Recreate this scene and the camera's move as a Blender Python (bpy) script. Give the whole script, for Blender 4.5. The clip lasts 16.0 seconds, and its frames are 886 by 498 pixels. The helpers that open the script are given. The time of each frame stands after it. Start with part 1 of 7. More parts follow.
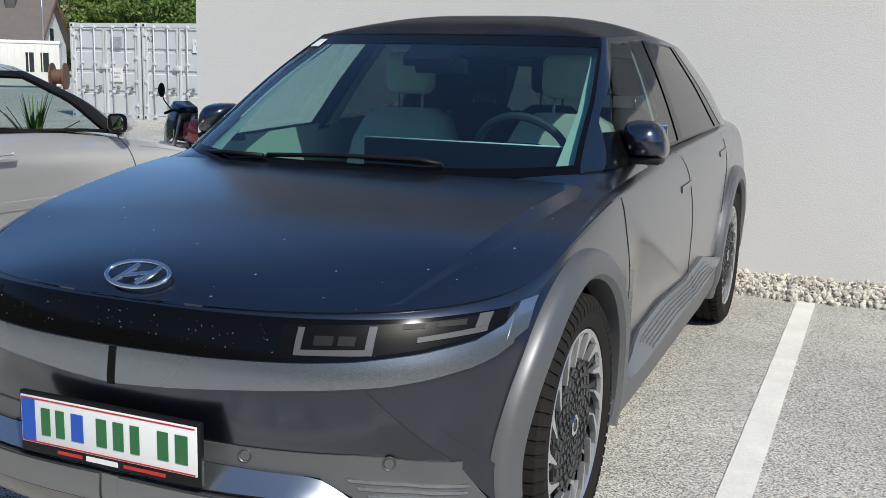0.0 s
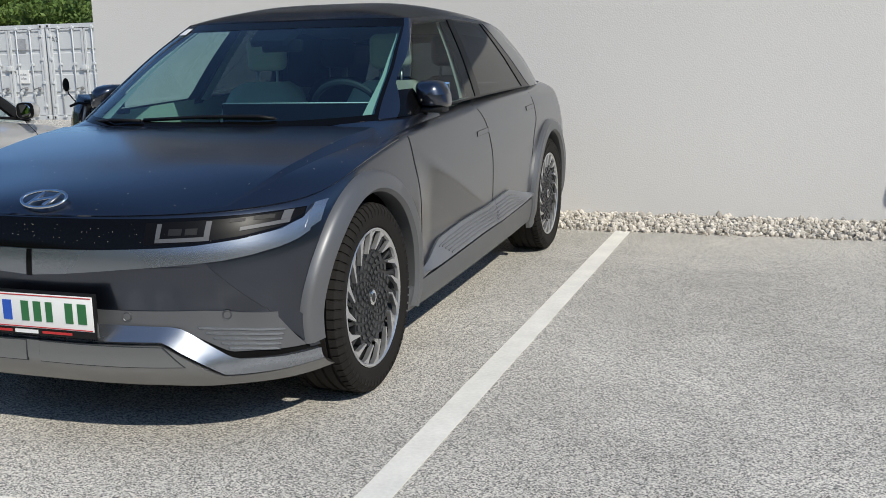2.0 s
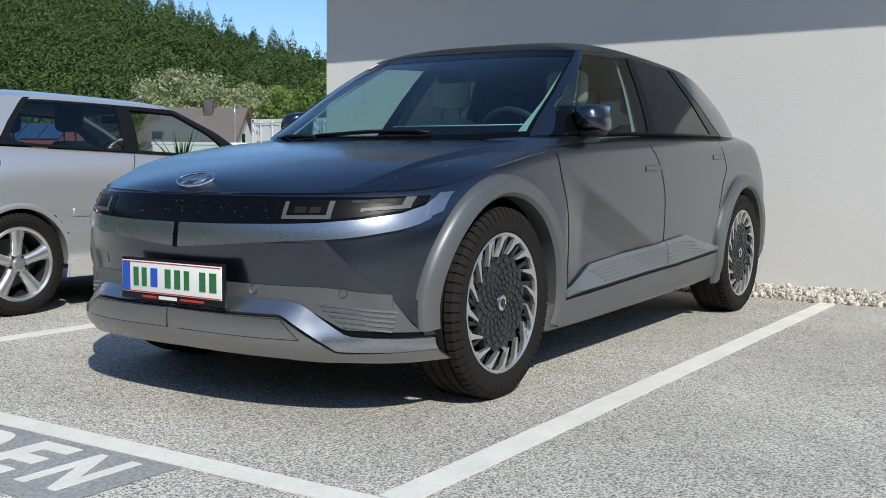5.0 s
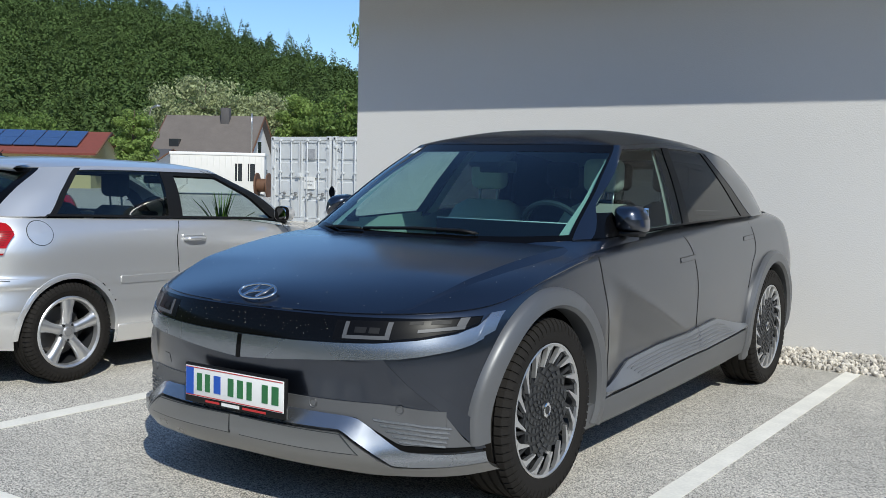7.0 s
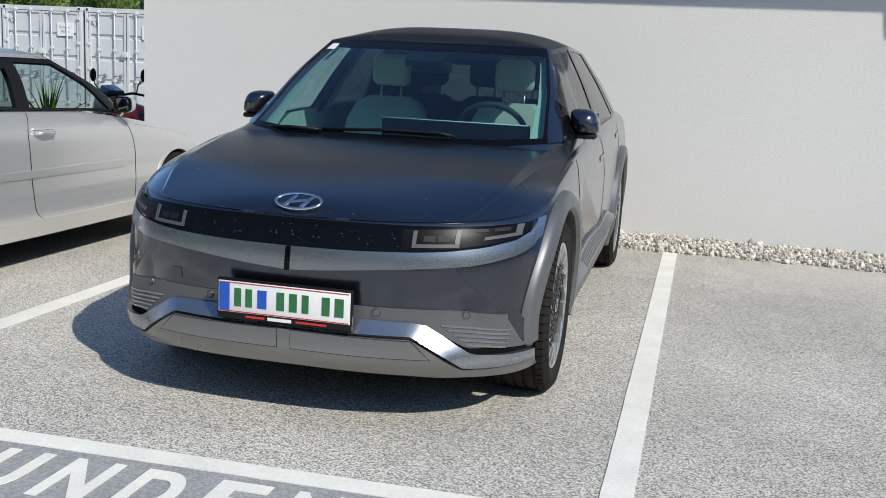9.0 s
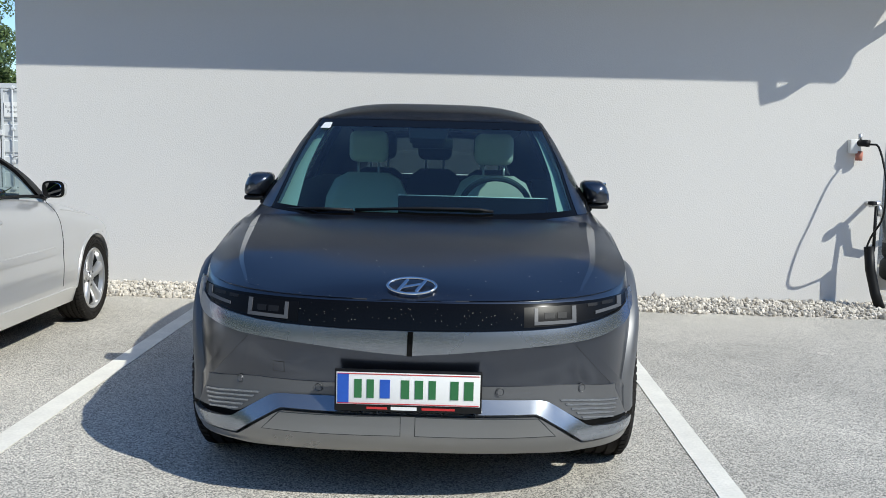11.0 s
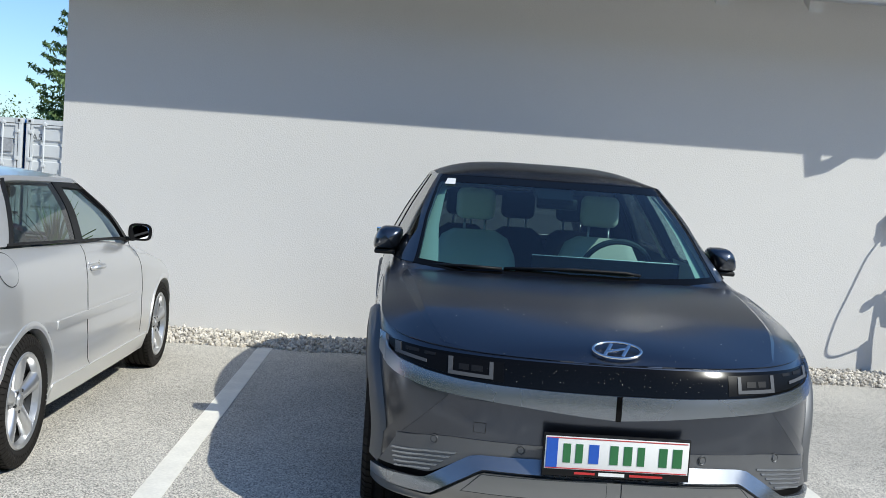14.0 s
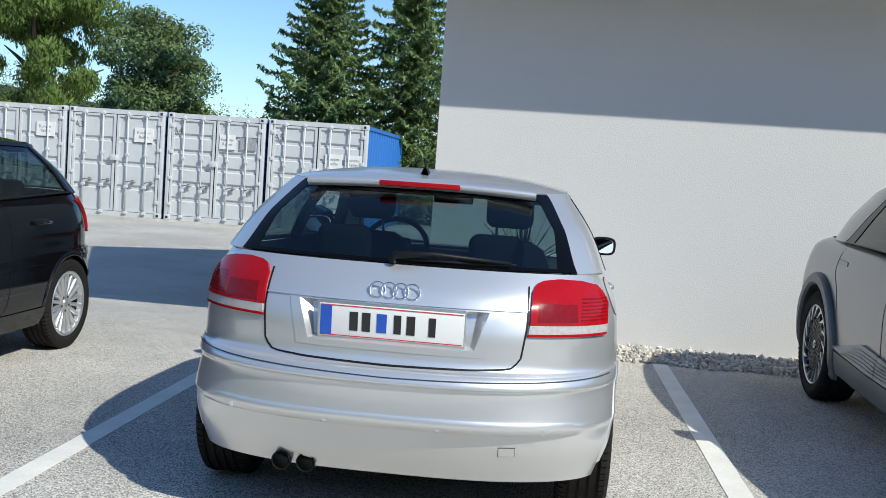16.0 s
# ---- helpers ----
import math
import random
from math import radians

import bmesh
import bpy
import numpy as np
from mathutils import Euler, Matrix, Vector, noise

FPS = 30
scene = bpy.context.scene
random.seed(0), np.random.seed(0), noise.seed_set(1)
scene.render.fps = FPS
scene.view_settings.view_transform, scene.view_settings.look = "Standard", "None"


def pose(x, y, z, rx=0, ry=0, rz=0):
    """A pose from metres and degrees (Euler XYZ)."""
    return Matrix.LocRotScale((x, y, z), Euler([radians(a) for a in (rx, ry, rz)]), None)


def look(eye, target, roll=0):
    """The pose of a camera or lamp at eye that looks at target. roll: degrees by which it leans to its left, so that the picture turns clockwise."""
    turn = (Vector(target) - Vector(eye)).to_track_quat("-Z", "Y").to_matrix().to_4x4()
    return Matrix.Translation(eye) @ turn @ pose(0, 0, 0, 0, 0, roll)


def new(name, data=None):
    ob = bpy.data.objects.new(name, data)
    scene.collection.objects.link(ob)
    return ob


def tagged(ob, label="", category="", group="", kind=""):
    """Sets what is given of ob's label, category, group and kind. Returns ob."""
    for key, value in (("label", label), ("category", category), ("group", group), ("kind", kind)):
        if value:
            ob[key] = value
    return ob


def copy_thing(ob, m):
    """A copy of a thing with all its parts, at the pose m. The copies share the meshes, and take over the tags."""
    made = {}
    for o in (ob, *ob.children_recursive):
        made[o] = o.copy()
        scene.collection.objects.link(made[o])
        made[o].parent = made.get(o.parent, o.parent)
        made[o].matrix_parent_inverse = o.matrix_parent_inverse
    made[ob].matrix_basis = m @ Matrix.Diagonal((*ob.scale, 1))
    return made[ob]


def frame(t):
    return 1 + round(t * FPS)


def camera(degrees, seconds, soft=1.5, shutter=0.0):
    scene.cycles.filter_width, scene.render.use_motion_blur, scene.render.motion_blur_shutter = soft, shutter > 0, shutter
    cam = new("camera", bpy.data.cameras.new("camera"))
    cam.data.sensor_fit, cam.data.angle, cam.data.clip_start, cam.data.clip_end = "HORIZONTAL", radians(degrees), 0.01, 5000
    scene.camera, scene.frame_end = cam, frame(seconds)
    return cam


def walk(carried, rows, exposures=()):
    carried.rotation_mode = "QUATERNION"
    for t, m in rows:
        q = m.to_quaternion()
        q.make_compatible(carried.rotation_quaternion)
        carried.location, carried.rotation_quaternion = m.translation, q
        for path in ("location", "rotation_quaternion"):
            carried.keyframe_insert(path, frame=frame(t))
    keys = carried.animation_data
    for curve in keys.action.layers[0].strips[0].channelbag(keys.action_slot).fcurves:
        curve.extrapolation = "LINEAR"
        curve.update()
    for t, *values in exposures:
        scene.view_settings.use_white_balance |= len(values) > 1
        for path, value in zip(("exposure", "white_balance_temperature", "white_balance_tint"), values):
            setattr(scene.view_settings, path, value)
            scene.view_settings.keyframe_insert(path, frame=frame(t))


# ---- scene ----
cam = camera(47.6, 16.0, soft=0.85)
PATH = [
    (0, (1.627, -1.718, 1.33), (0.82, 0.078, 0.979), 1.4),
    (0.5, (1.613, -2.038, 1.299), (0.889, -0.206, 0.953), 1.4),
    (1, (1.716, -2.272, 1.308), (1.016, -0.432, 0.96), 1.5),
    (1.5, (2.124, -2.46, 1.296), (1.5, -0.591, 0.953), -0.8),
    (2, (2.435, -2.598, 1.279), (1.762, -0.753, 0.902), -1.3),
    (2.5, (2.743, -2.577, 1.249), (1.88, -0.823, 0.824), -1.3),
    (3, (2.821, -2.384, 1.074), (1.886, -0.661, 0.677), -0.9),
    (3.5, (2.816, -2.308, 0.9), (1.797, -0.614, 0.593), -0.1),
    (4, (2.846, -2.399, 0.881), (1.762, -0.732, 0.661), 0.5),
    (6.3, (2.83, -2.441, 0.869), (1.691, -0.804, 0.726), 0.8),
    (6.5, (2.807, -2.469, 0.966), (1.667, -0.832, 0.822), 1.1),
    (7, (2.8, -2.627, 1.294), (1.655, -0.993, 1.148), 1.3),
    (7.5, (2.652, -2.838, 1.354), (1.518, -1.197, 1.198), 1.8),
    (8, (2.304, -3.036, 1.362), (1.353, -1.295, 1.107), 3.4),
    (8.5, (1.886, -3.154, 1.34), (1.154, -1.324, 1.004), 3.0),
    (9, (1.484, -3.321, 1.359), (0.977, -1.421, 0.998), 2.8),
    (9.5, (1.085, -3.407, 1.366), (0.667, -1.482, 1.019), 2.9),
    (10, (0.722, -3.466, 1.393), (0.446, -1.505, 1.113), 2.5),
    (12.3, (-0.024, -3.564, 1.371), (0.038, -1.576, 1.16), 0.3),
    (12.5, (-0.027, -3.559, 1.374), (0.048, -1.572, 1.161), 0.1),
    (13, (-0.079, -3.584, 1.376), (0.018, -1.597, 1.167), 0.3),
    (13.5, (-0.341, -3.602, 1.359), (-0.194, -1.614, 1.191), 2.2),
    (14, (-0.795, -3.521, 1.372), (-0.726, -1.526, 1.257), 4.0),
    (14.5, (-1.351, -3.474, 1.386), (-1.458, -1.479, 1.279), 4.1),
    (15, (-1.862, -3.421, 1.358), (-2.038, -1.432, 1.247), 4.0),
    (15.5, (-2.331, -3.314, 1.355), (-2.542, -1.329, 1.237), 4.1),
    (16, (-2.703, -3.196, 1.338), (-2.94, -1.215, 1.191), 4.0),
]
EXPOSURES = [(0, 0.01, 6250, 7.5), (1, -0.02, 6250, 7.5), (2.5, -0.14, 6350, 7.5), (4, -0.08, 6300, 7.0), (6.5, -0.05, 6050, 5.5), (7.5, -0.08, 6050, 5.5), (9, 0.02, 6200, 7.0), (10, 0.08, 6100, 6.0), (12.5, 0.14, 6050, 5.0), (16, 0.12, 6050, 5.0)]
walk(cam, [(t, look(eye, target, roll)) for t, eye, target, roll in PATH], EXPOSURES)

# ---- light ----
SUN = Vector((0.92, -0.68, 1.0)).normalized()
world = bpy.data.worlds.new("sky")
scene.world = world
world.use_nodes = True
wn = world.node_tree
sky = wn.nodes.new("ShaderNodeTexSky")
sky.sky_type, sky.sun_disc = "NISHITA", False
sky.sun_elevation = math.asin(SUN.z)
sky.sun_rotation = math.atan2(SUN.x, SUN.y)
sky.air_density, sky.dust_density, sky.ozone_density = 1.0, 0.3, 1.6
deep = wn.nodes.new("ShaderNodeVectorMath")
deep.operation = "MULTIPLY"
deep.inputs[1].default_value = (0.84, 0.98, 1.15)
wn.links.new(sky.outputs[0], deep.inputs[0])
wn.links.new(deep.outputs[0], wn.nodes["Background"].inputs[0])
wn.nodes["Background"].inputs[1].default_value = 0.120
sun = new("sun", bpy.data.lights.new("sun", "SUN"))
sun.data.energy, sun.data.angle, sun.data.color = 4.25, radians(0.53), (1.0, 0.925, 0.81)
sun.matrix_world = look(SUN * 40, (0, 0, 0))


# ---- materials ----
def mat(name, col, rough=0.5, metal=0.0, var=0.12, scale=3.0, fine=90.0, bump=0.0, spec=0.5, coat=0.0, alpha=1.0, emit=0.0, rvar=0.08, island=0.0, obj=0.0, dust=0.0, dist=0.004, crough=0.04):
    """A surface with broad and fine variation, in metres."""
    m = bpy.data.materials.new(name)
    m.use_nodes = True
    t = m.node_tree
    b = t.nodes["Principled BSDF"]
    b.inputs["Metallic"].default_value = metal
    b.inputs["Specular IOR Level"].default_value = spec
    b.inputs["Coat Weight"].default_value = coat
    b.inputs["Coat Roughness"].default_value = crough
    pos = t.nodes.new("ShaderNodeTexCoord")

    def noise_at(s, detail=5.0):
        n = t.nodes.new("ShaderNodeTexNoise")
        n.inputs["Scale"].default_value, n.inputs["Detail"].default_value = s, detail
        t.links.new(pos.outputs["Object"], n.inputs["Vector"])
        return n.outputs["Fac"]

    def maths(op, a, c):
        n = t.nodes.new("ShaderNodeMath")
        n.operation = op
        for i, q in enumerate((a, c)):
            if isinstance(q, (int, float)):
                n.inputs[i].default_value = q
            else:
                t.links.new(q, n.inputs[i])
        return n.outputs[0]

    big, small = noise_at(scale), noise_at(fine, 3.0)
    f = maths("ADD", maths("MULTIPLY", maths("SUBTRACT", big, 0.5), 2.2), maths("MULTIPLY", maths("SUBTRACT", small, 0.5), 1.6))
    v = maths("ADD", maths("MULTIPLY", f, var), 1.0)
    if island:
        g = t.nodes.new("ShaderNodeNewGeometry")
        v = maths("MULTIPLY", v, maths("ADD", maths("MULTIPLY", maths("SUBTRACT", g.outputs["Random Per Island"], 0.5), 2 * island), 1.0))
    if obj:
        g = t.nodes.new("ShaderNodeObjectInfo")
        v = maths("MULTIPLY", v, maths("ADD", maths("MULTIPLY", maths("SUBTRACT", g.outputs["Random"], 0.5), 2 * obj), 1.0))
    hue = t.nodes.new("ShaderNodeVectorMath")
    hue.operation = "SCALE"
    hue.inputs[0].default_value = col
    t.links.new(v, hue.inputs["Scale"])
    out = hue.outputs[0]
    if dust:
        mx = t.nodes.new("ShaderNodeMix")
        mx.data_type = "RGBA"
        t.links.new(maths("MULTIPLY", maths("SUBTRACT", noise_at(1.3), 0.35), dust), mx.inputs["Factor"])
        t.links.new(out, mx.inputs["A"])
        mx.inputs["B"].default_value = (0.3, 0.27, 0.22, 1)
        out = mx.outputs["Result"]
    t.links.new(out, b.inputs["Base Color"])
    t.links.new(maths("ADD", maths("MULTIPLY", maths("SUBTRACT", big, 0.5), rvar * 2), rough), b.inputs["Roughness"])
    if bump:
        n = t.nodes.new("ShaderNodeBump")
        n.inputs["Strength"].default_value, n.inputs["Distance"].default_value = bump, dist
        t.links.new(small, n.inputs["Height"])
        t.links.new(n.outputs[0], b.inputs["Normal"])
    if emit:
        b.inputs["Emission Strength"].default_value = emit
        b.inputs["Emission Color"].default_value = (*col, 1)
    return m


def glass(name, tint, gloss=1.5, faces=1.3):
    m = bpy.data.materials.new(name)
    m.use_nodes = True
    t = m.node_tree
    t.nodes.remove(t.nodes["Principled BSDF"])
    clear, shine, mix, lw, pw, fr = (t.nodes.new("ShaderNode" + k) for k in ("BsdfTransparent", "BsdfGlossy", "MixShader", "LayerWeight", "Math", "Math"))
    clear.inputs[0].default_value = (*tint, 1)
    shine.inputs["Roughness"].default_value = 0.015
    f0 = ((gloss - 1) / (gloss + 1)) ** 2
    lw.inputs["Blend"].default_value = 0.5
    pw.operation, fr.operation = "POWER", "MULTIPLY_ADD"
    pw.inputs[1].default_value = 4.6
    fr.inputs[1].default_value, fr.inputs[2].default_value = 1 - f0, f0 * faces
    for a, c in ((lw.outputs["Facing"], pw.inputs[0]), (pw.outputs[0], fr.inputs[0]), (fr.outputs[0], mix.inputs[0]), (clear.outputs[0], mix.inputs[1]), (shine.outputs[0], mix.inputs[2]), (mix.outputs[0], t.nodes["Material Output"].inputs[0])):
        t.links.new(a, c)
    return m


def asphalt_material(name, light, dark, speck):
    """Worn open-grained asphalt: pale aggregate in a darker binder, with broad stains."""
    m = bpy.data.materials.new(name)
    m.use_nodes = True
    t = m.node_tree
    b = t.nodes["Principled BSDF"]
    b.inputs["Roughness"].default_value = 0.9
    b.inputs["Specular IOR Level"].default_value = 0.25
    pos = t.nodes.new("ShaderNodeTexCoord")
    vor = t.nodes.new("ShaderNodeTexVoronoi")
    vor.inputs["Scale"].default_value = speck
    n1, n2, n3 = (t.nodes.new("ShaderNodeTexNoise") for _ in range(3))
    for n, s, d in ((n1, 0.55, 6), (n2, speck * 0.62, 3), (n3, 3.5, 5)):
        n.inputs["Scale"].default_value, n.inputs["Detail"].default_value = s, d
    for n in (vor, n1, n2, n3):
        t.links.new(pos.outputs["Object"], n.inputs["Vector"])
    stone = t.nodes.new("ShaderNodeValToRGB")
    e = stone.color_ramp.elements
    e[0].position, e[0].color = 0.26, (*dark, 1)
    e[1].position, e[1].color = 0.74, (*light, 1)
    sep = t.nodes.new("ShaderNodeSeparateColor")
    t.links.new(vor.outputs["Color"], sep.inputs[0])
    mixf = t.nodes.new("ShaderNodeMath")
    mixf.operation = "MULTIPLY_ADD"
    t.links.new(sep.outputs[0], mixf.inputs[0])
    mixf.inputs[1].default_value = 0.55
    half = t.nodes.new("ShaderNodeMath")
    half.operation = "MULTIPLY"
    half.inputs[1].default_value = 0.55
    t.links.new(n2.outputs["Fac"], half.inputs[0])
    t.links.new(half.outputs[0], mixf.inputs[2])
    t.links.new(mixf.outputs[0], stone.inputs[0])
    broad = t.nodes.new("ShaderNodeMapRange")
    broad.inputs[1].default_value, broad.inputs[2].default_value = 0.3, 0.7
    broad.inputs[3].default_value, broad.inputs[4].default_value = 0.82, 1.14
    t.links.new(n1.outputs["Fac"], broad.inputs[0])
    mid = t.nodes.new("ShaderNodeMapRange")
    mid.inputs[1].default_value, mid.inputs[2].default_value = 0.3, 0.7
    mid.inputs[3].default_value, mid.inputs[4].default_value = 0.93, 1.06
    t.links.new(n3.outputs["Fac"], mid.inputs[0])
    both = t.nodes.new("ShaderNodeMath")
    both.operation = "MULTIPLY"
    t.links.new(broad.outputs[0], both.inputs[0])
    t.links.new(mid.outputs[0], both.inputs[1])
    sc = t.nodes.new("ShaderNodeVectorMath")
    sc.operation = "SCALE"
    t.links.new(stone.outputs[0], sc.inputs[0])
    t.links.new(both.outputs[0], sc.inputs["Scale"])
    t.links.new(sc.outputs[0], b.inputs["Base Color"])
    bp = t.nodes.new("ShaderNodeBump")
    bp.inputs["Strength"].default_value, bp.inputs["Distance"].default_value = 0.55, 0.004
    t.links.new(mixf.outputs[0], bp.inputs["Height"])
    t.links.new(bp.outputs[0], b.inputs["Normal"])
    return m


ASPHALT = asphalt_material("asphalt", (0.77, 0.725, 0.64), (0.080, 0.077, 0.070), 205.0)
PATCH = asphalt_material("grey_coating", (0.36, 0.36, 0.35), (0.25, 0.25, 0.245), 120.0)
PAINTLINE = mat("road_paint", (0.80, 0.77, 0.69), 0.8, var=0.16, scale=5.0, fine=70.0, bump=0.5, spec=0.3)
STUCCO = mat("stucco", (0.70, 0.685, 0.66), 0.92, var=0.03, scale=0.7, fine=92.0, bump=0.36, spec=0.2, dist=0.005)
STONE = mat("white_gravel", (0.55, 0.51, 0.445), 0.85, var=0.2, scale=25.0, fine=160.0, bump=0.3, island=0.35, spec=0.3)
WOODWHITE = mat("white_wood", (0.68, 0.67, 0.64), 0.6, var=0.06, fine=40.0)
SOFFIT = mat("soffit_boards", (0.33, 0.32, 0.31), 0.7, var=0.1)
ROOFTILE = mat("grey_roof", (0.09, 0.085, 0.085), 0.8, var=0.15, scale=2.0)
CONCRETE = mat("concrete", (0.48, 0.46, 0.42), 0.9, var=0.12, scale=1.5, bump=0.3)
MATTE = mat("matte_grey_paint", (0.030, 0.038, 0.058), 0.33, 0.90, var=0.05, scale=1.2, fine=600.0, dust=0.006, rvar=0.03, coat=1.0, crough=0.17)
MATTE.node_tree.nodes["Principled BSDF"].inputs["Coat IOR"].default_value = 1.72
# Same plastic as CLAD, coloured paler and bluer for the sky it reflects.
DOORTRIM = mat("lit_ribbed_trim", (0.235, 0.245, 0.262), 0.38, 0.6, var=0.05, scale=2.0, fine=300.0)
CLAD = mat("grey_cladding", (0.150, 0.153, 0.158), 0.44, 0.5, var=0.06, scale=2.0, fine=300.0)
SATIN = mat("satin_silver", (0.34, 0.36, 0.39), 0.27, 0.9, var=0.04, scale=2.0, fine=300.0)
SKID = mat("silver_bumper", (0.30, 0.30, 0.295), 0.30, 0.88, var=0.05, scale=2.0, fine=300.0, dust=0.12)
BLACK = mat("black_plastic", (0.008, 0.008, 0.0085), 0.5, var=0.15, fine=200.0, spec=0.25)
GLOSS = mat("gloss_black", (0.003, 0.003, 0.0033), 0.12, var=0.2, fine=120.0, spec=0.16, dust=0.003)
HOUSING = mat("lamp_black", (0.004, 0.004, 0.0045), 0.32, var=0.2, spec=0.12)
UNDER = mat("dark_underside", (0.006, 0.006, 0.006), 0.9, spec=0.1)
RUBBER = mat("tyre_rubber", (0.014, 0.0125, 0.0112), 0.85, var=0.25, scale=7.0, fine=220.0, bump=0.15, dust=0.03, spec=0.22)
RUBBER2 = mat("old_rubber", (0.013, 0.013, 0.013), 0.75, var=0.3, scale=5.0, fine=120.0, bump=0.2)
ALLOY = mat("alloy", (0.62, 0.62, 0.62), 0.32, 0.85, var=0.05)
RIMBLACK = mat("rim_black", (0.022, 0.023, 0.025), 0.42, 0.2, var=0.1)
CHROME = mat("chrome", (0.75, 0.76, 0.78), 0.12, 1.0, var=0.03)
SILVER = mat("silver_paint", (0.75, 0.745, 0.735), 0.30, 0.68, var=0.015, scale=1.0, fine=900.0, coat=0.55, rvar=0.02)
BLACKPAINT = mat("black_paint", (0.004, 0.004, 0.005), 0.08, var=0.05, spec=0.4, rvar=0.02)
WINDOW = glass("clear_glass", (0.58, 0.68, 0.66), 1.5, 1.6)
SHIELD = glass("windscreen_glass", (0.56, 0.80, 0.78), 1.52, 2.6)
TINT = glass("tinted_glass", (0.08, 0.09, 0.095), 1.5)
MIRROR = mat("mirror", (0.8, 0.82, 0.84), 0.03, 1.0, var=0.0)
CREAM = mat("cream_leather", (0.50, 0.52, 0.46), 0.6, var=0.05, fine=250.0, bump=0.1)
DARKTRIM = mat("dark_trim", (0.03, 0.034, 0.038), 0.7, var=0.1)
CABIN = mat("cabin_dark", (0.022, 0.024, 0.027), 0.85, var=0.2)
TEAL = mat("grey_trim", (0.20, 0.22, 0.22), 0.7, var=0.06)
WHITE = mat("white_plate", (0.80, 0.80, 0.78), 0.45, var=0.03)
GREEN = mat("green_marks", (0.03, 0.15, 0.05), 0.5)
BLUE = mat("blue_field", (0.02, 0.09, 0.45), 0.5)
RED = mat("red_marks", (0.5, 0.03, 0.03), 0.5)
INK = mat("black_marks", (0.02, 0.02, 0.02), 0.5)
REDLAMP = mat("red_lamp", (0.36, 0.004, 0.008), 0.10, var=0.12, scale=30.0, spec=0.3)
DEEPRED = mat("deep_red_lamp", (0.20, 0.003, 0.005), 0.14, var=0.25, scale=40.0, spec=0.3)
CLEARLAMP = mat("clear_lamp", (0.46, 0.42, 0.41), 0.2, var=0.25, scale=60.0, coat=0.8)
CONTAINER = mat("container_paint", (0.58, 0.60, 0.61), 0.55, var=0.07, scale=0.8, fine=30.0, spec=0.4)
CBLUE = mat("blue_container", (0.03, 0.16, 0.50), 0.5, var=0.1)


# ---- shaping ----
def mesh_of(name, verts, faces, material, smooth=True):
    me = bpy.data.meshes.new(name)
    me.from_pydata([tuple(v) for v in verts], [], [tuple(f) for f in faces])
    me.materials.append(material)
    if smooth:
        me.polygons.foreach_set("use_smooth", np.ones(len(me.polygons), dtype=bool))
    me.update()
    return me


def part(name, me, parent, label=""):
    ob = new(name, me)
    ob.parent = parent
    return tagged(ob, label)


def thing(name, label, category, m=None, group="", kind=""):
    ob = new(name)
    ob.empty_display_size = 0.2
    if m is not None:
        ob.matrix_world = m
    return tagged(ob, label, category, group, kind)


def bm_part(name, bm, material, parent, label="", smooth=False):
    me = bpy.data.meshes.new(name)
    bm.to_mesh(me)
    bm.free()
    me.materials.append(material)
    if smooth:
        me.polygons.foreach_set("use_smooth", np.ones(len(me.polygons), dtype=bool))
    return part(name, me, parent, label)


def box_mesh(name, lo, hi, material, bevel=0.0, m=None, seg=2):
    bm = bmesh.new()
    bmesh.ops.create_cube(bm, size=1.0)
    lo, hi = Vector(lo), Vector(hi)
    for v in bm.verts:
        v.co = Vector([lo[i] + (v.co[i] + 0.5) * (hi[i] - lo[i]) for i in range(3)])
    if bevel:
        bmesh.ops.bevel(bm, geom=bm.edges[:], offset=bevel, segments=seg, affect="EDGES", profile=0.5)
    if m is not None:
        bmesh.ops.transform(bm, matrix=m, verts=bm.verts[:])
    me = bpy.data.meshes.new(name)
    bm.to_mesh(me)
    bm.free()
    me.materials.append(material)
    if bevel:
        me.polygons.foreach_set("use_smooth", np.ones(len(me.polygons), dtype=bool))
        me.set_sharp_from_angle(angle=radians(40))
    return me


def joined(name, meshes, material, smooth=False):
    """Several meshes of one material as one mesh."""
    verts, faces = [], []
    for me in meshes:
        k = len(verts)
        verts += [tuple(v.co) for v in me.vertices]
        faces += [tuple(i + k for i in p.vertices) for p in me.polygons]
    out = mesh_of(name, verts, faces, material, smooth)
    return out


def lathe(name, profile, material, n=48, axis="x", closed=False, smooth=True):
    """Turns (radius, along) pairs about the axis."""
    verts, faces = [], []
    k = len(profile)
    for i in range(n):
        a = 2 * math.pi * i / n
        for r, h in profile:
            p = (h, r * math.cos(a), r * math.sin(a)) if axis == "x" else (r * math.cos(a), r * math.sin(a), h)
            verts.append(p)
    for i in range(n):
        j = (i + 1) % n
        for q in range(k if closed else k - 1):
            q2 = (q + 1) % k
            faces.append((i * k + q, i * k + q2, j * k + q2, j * k + q))
    me = mesh_of(name, verts, faces, material, smooth)
    if smooth:
        me.set_sharp_from_angle(angle=radians(35))
    return me


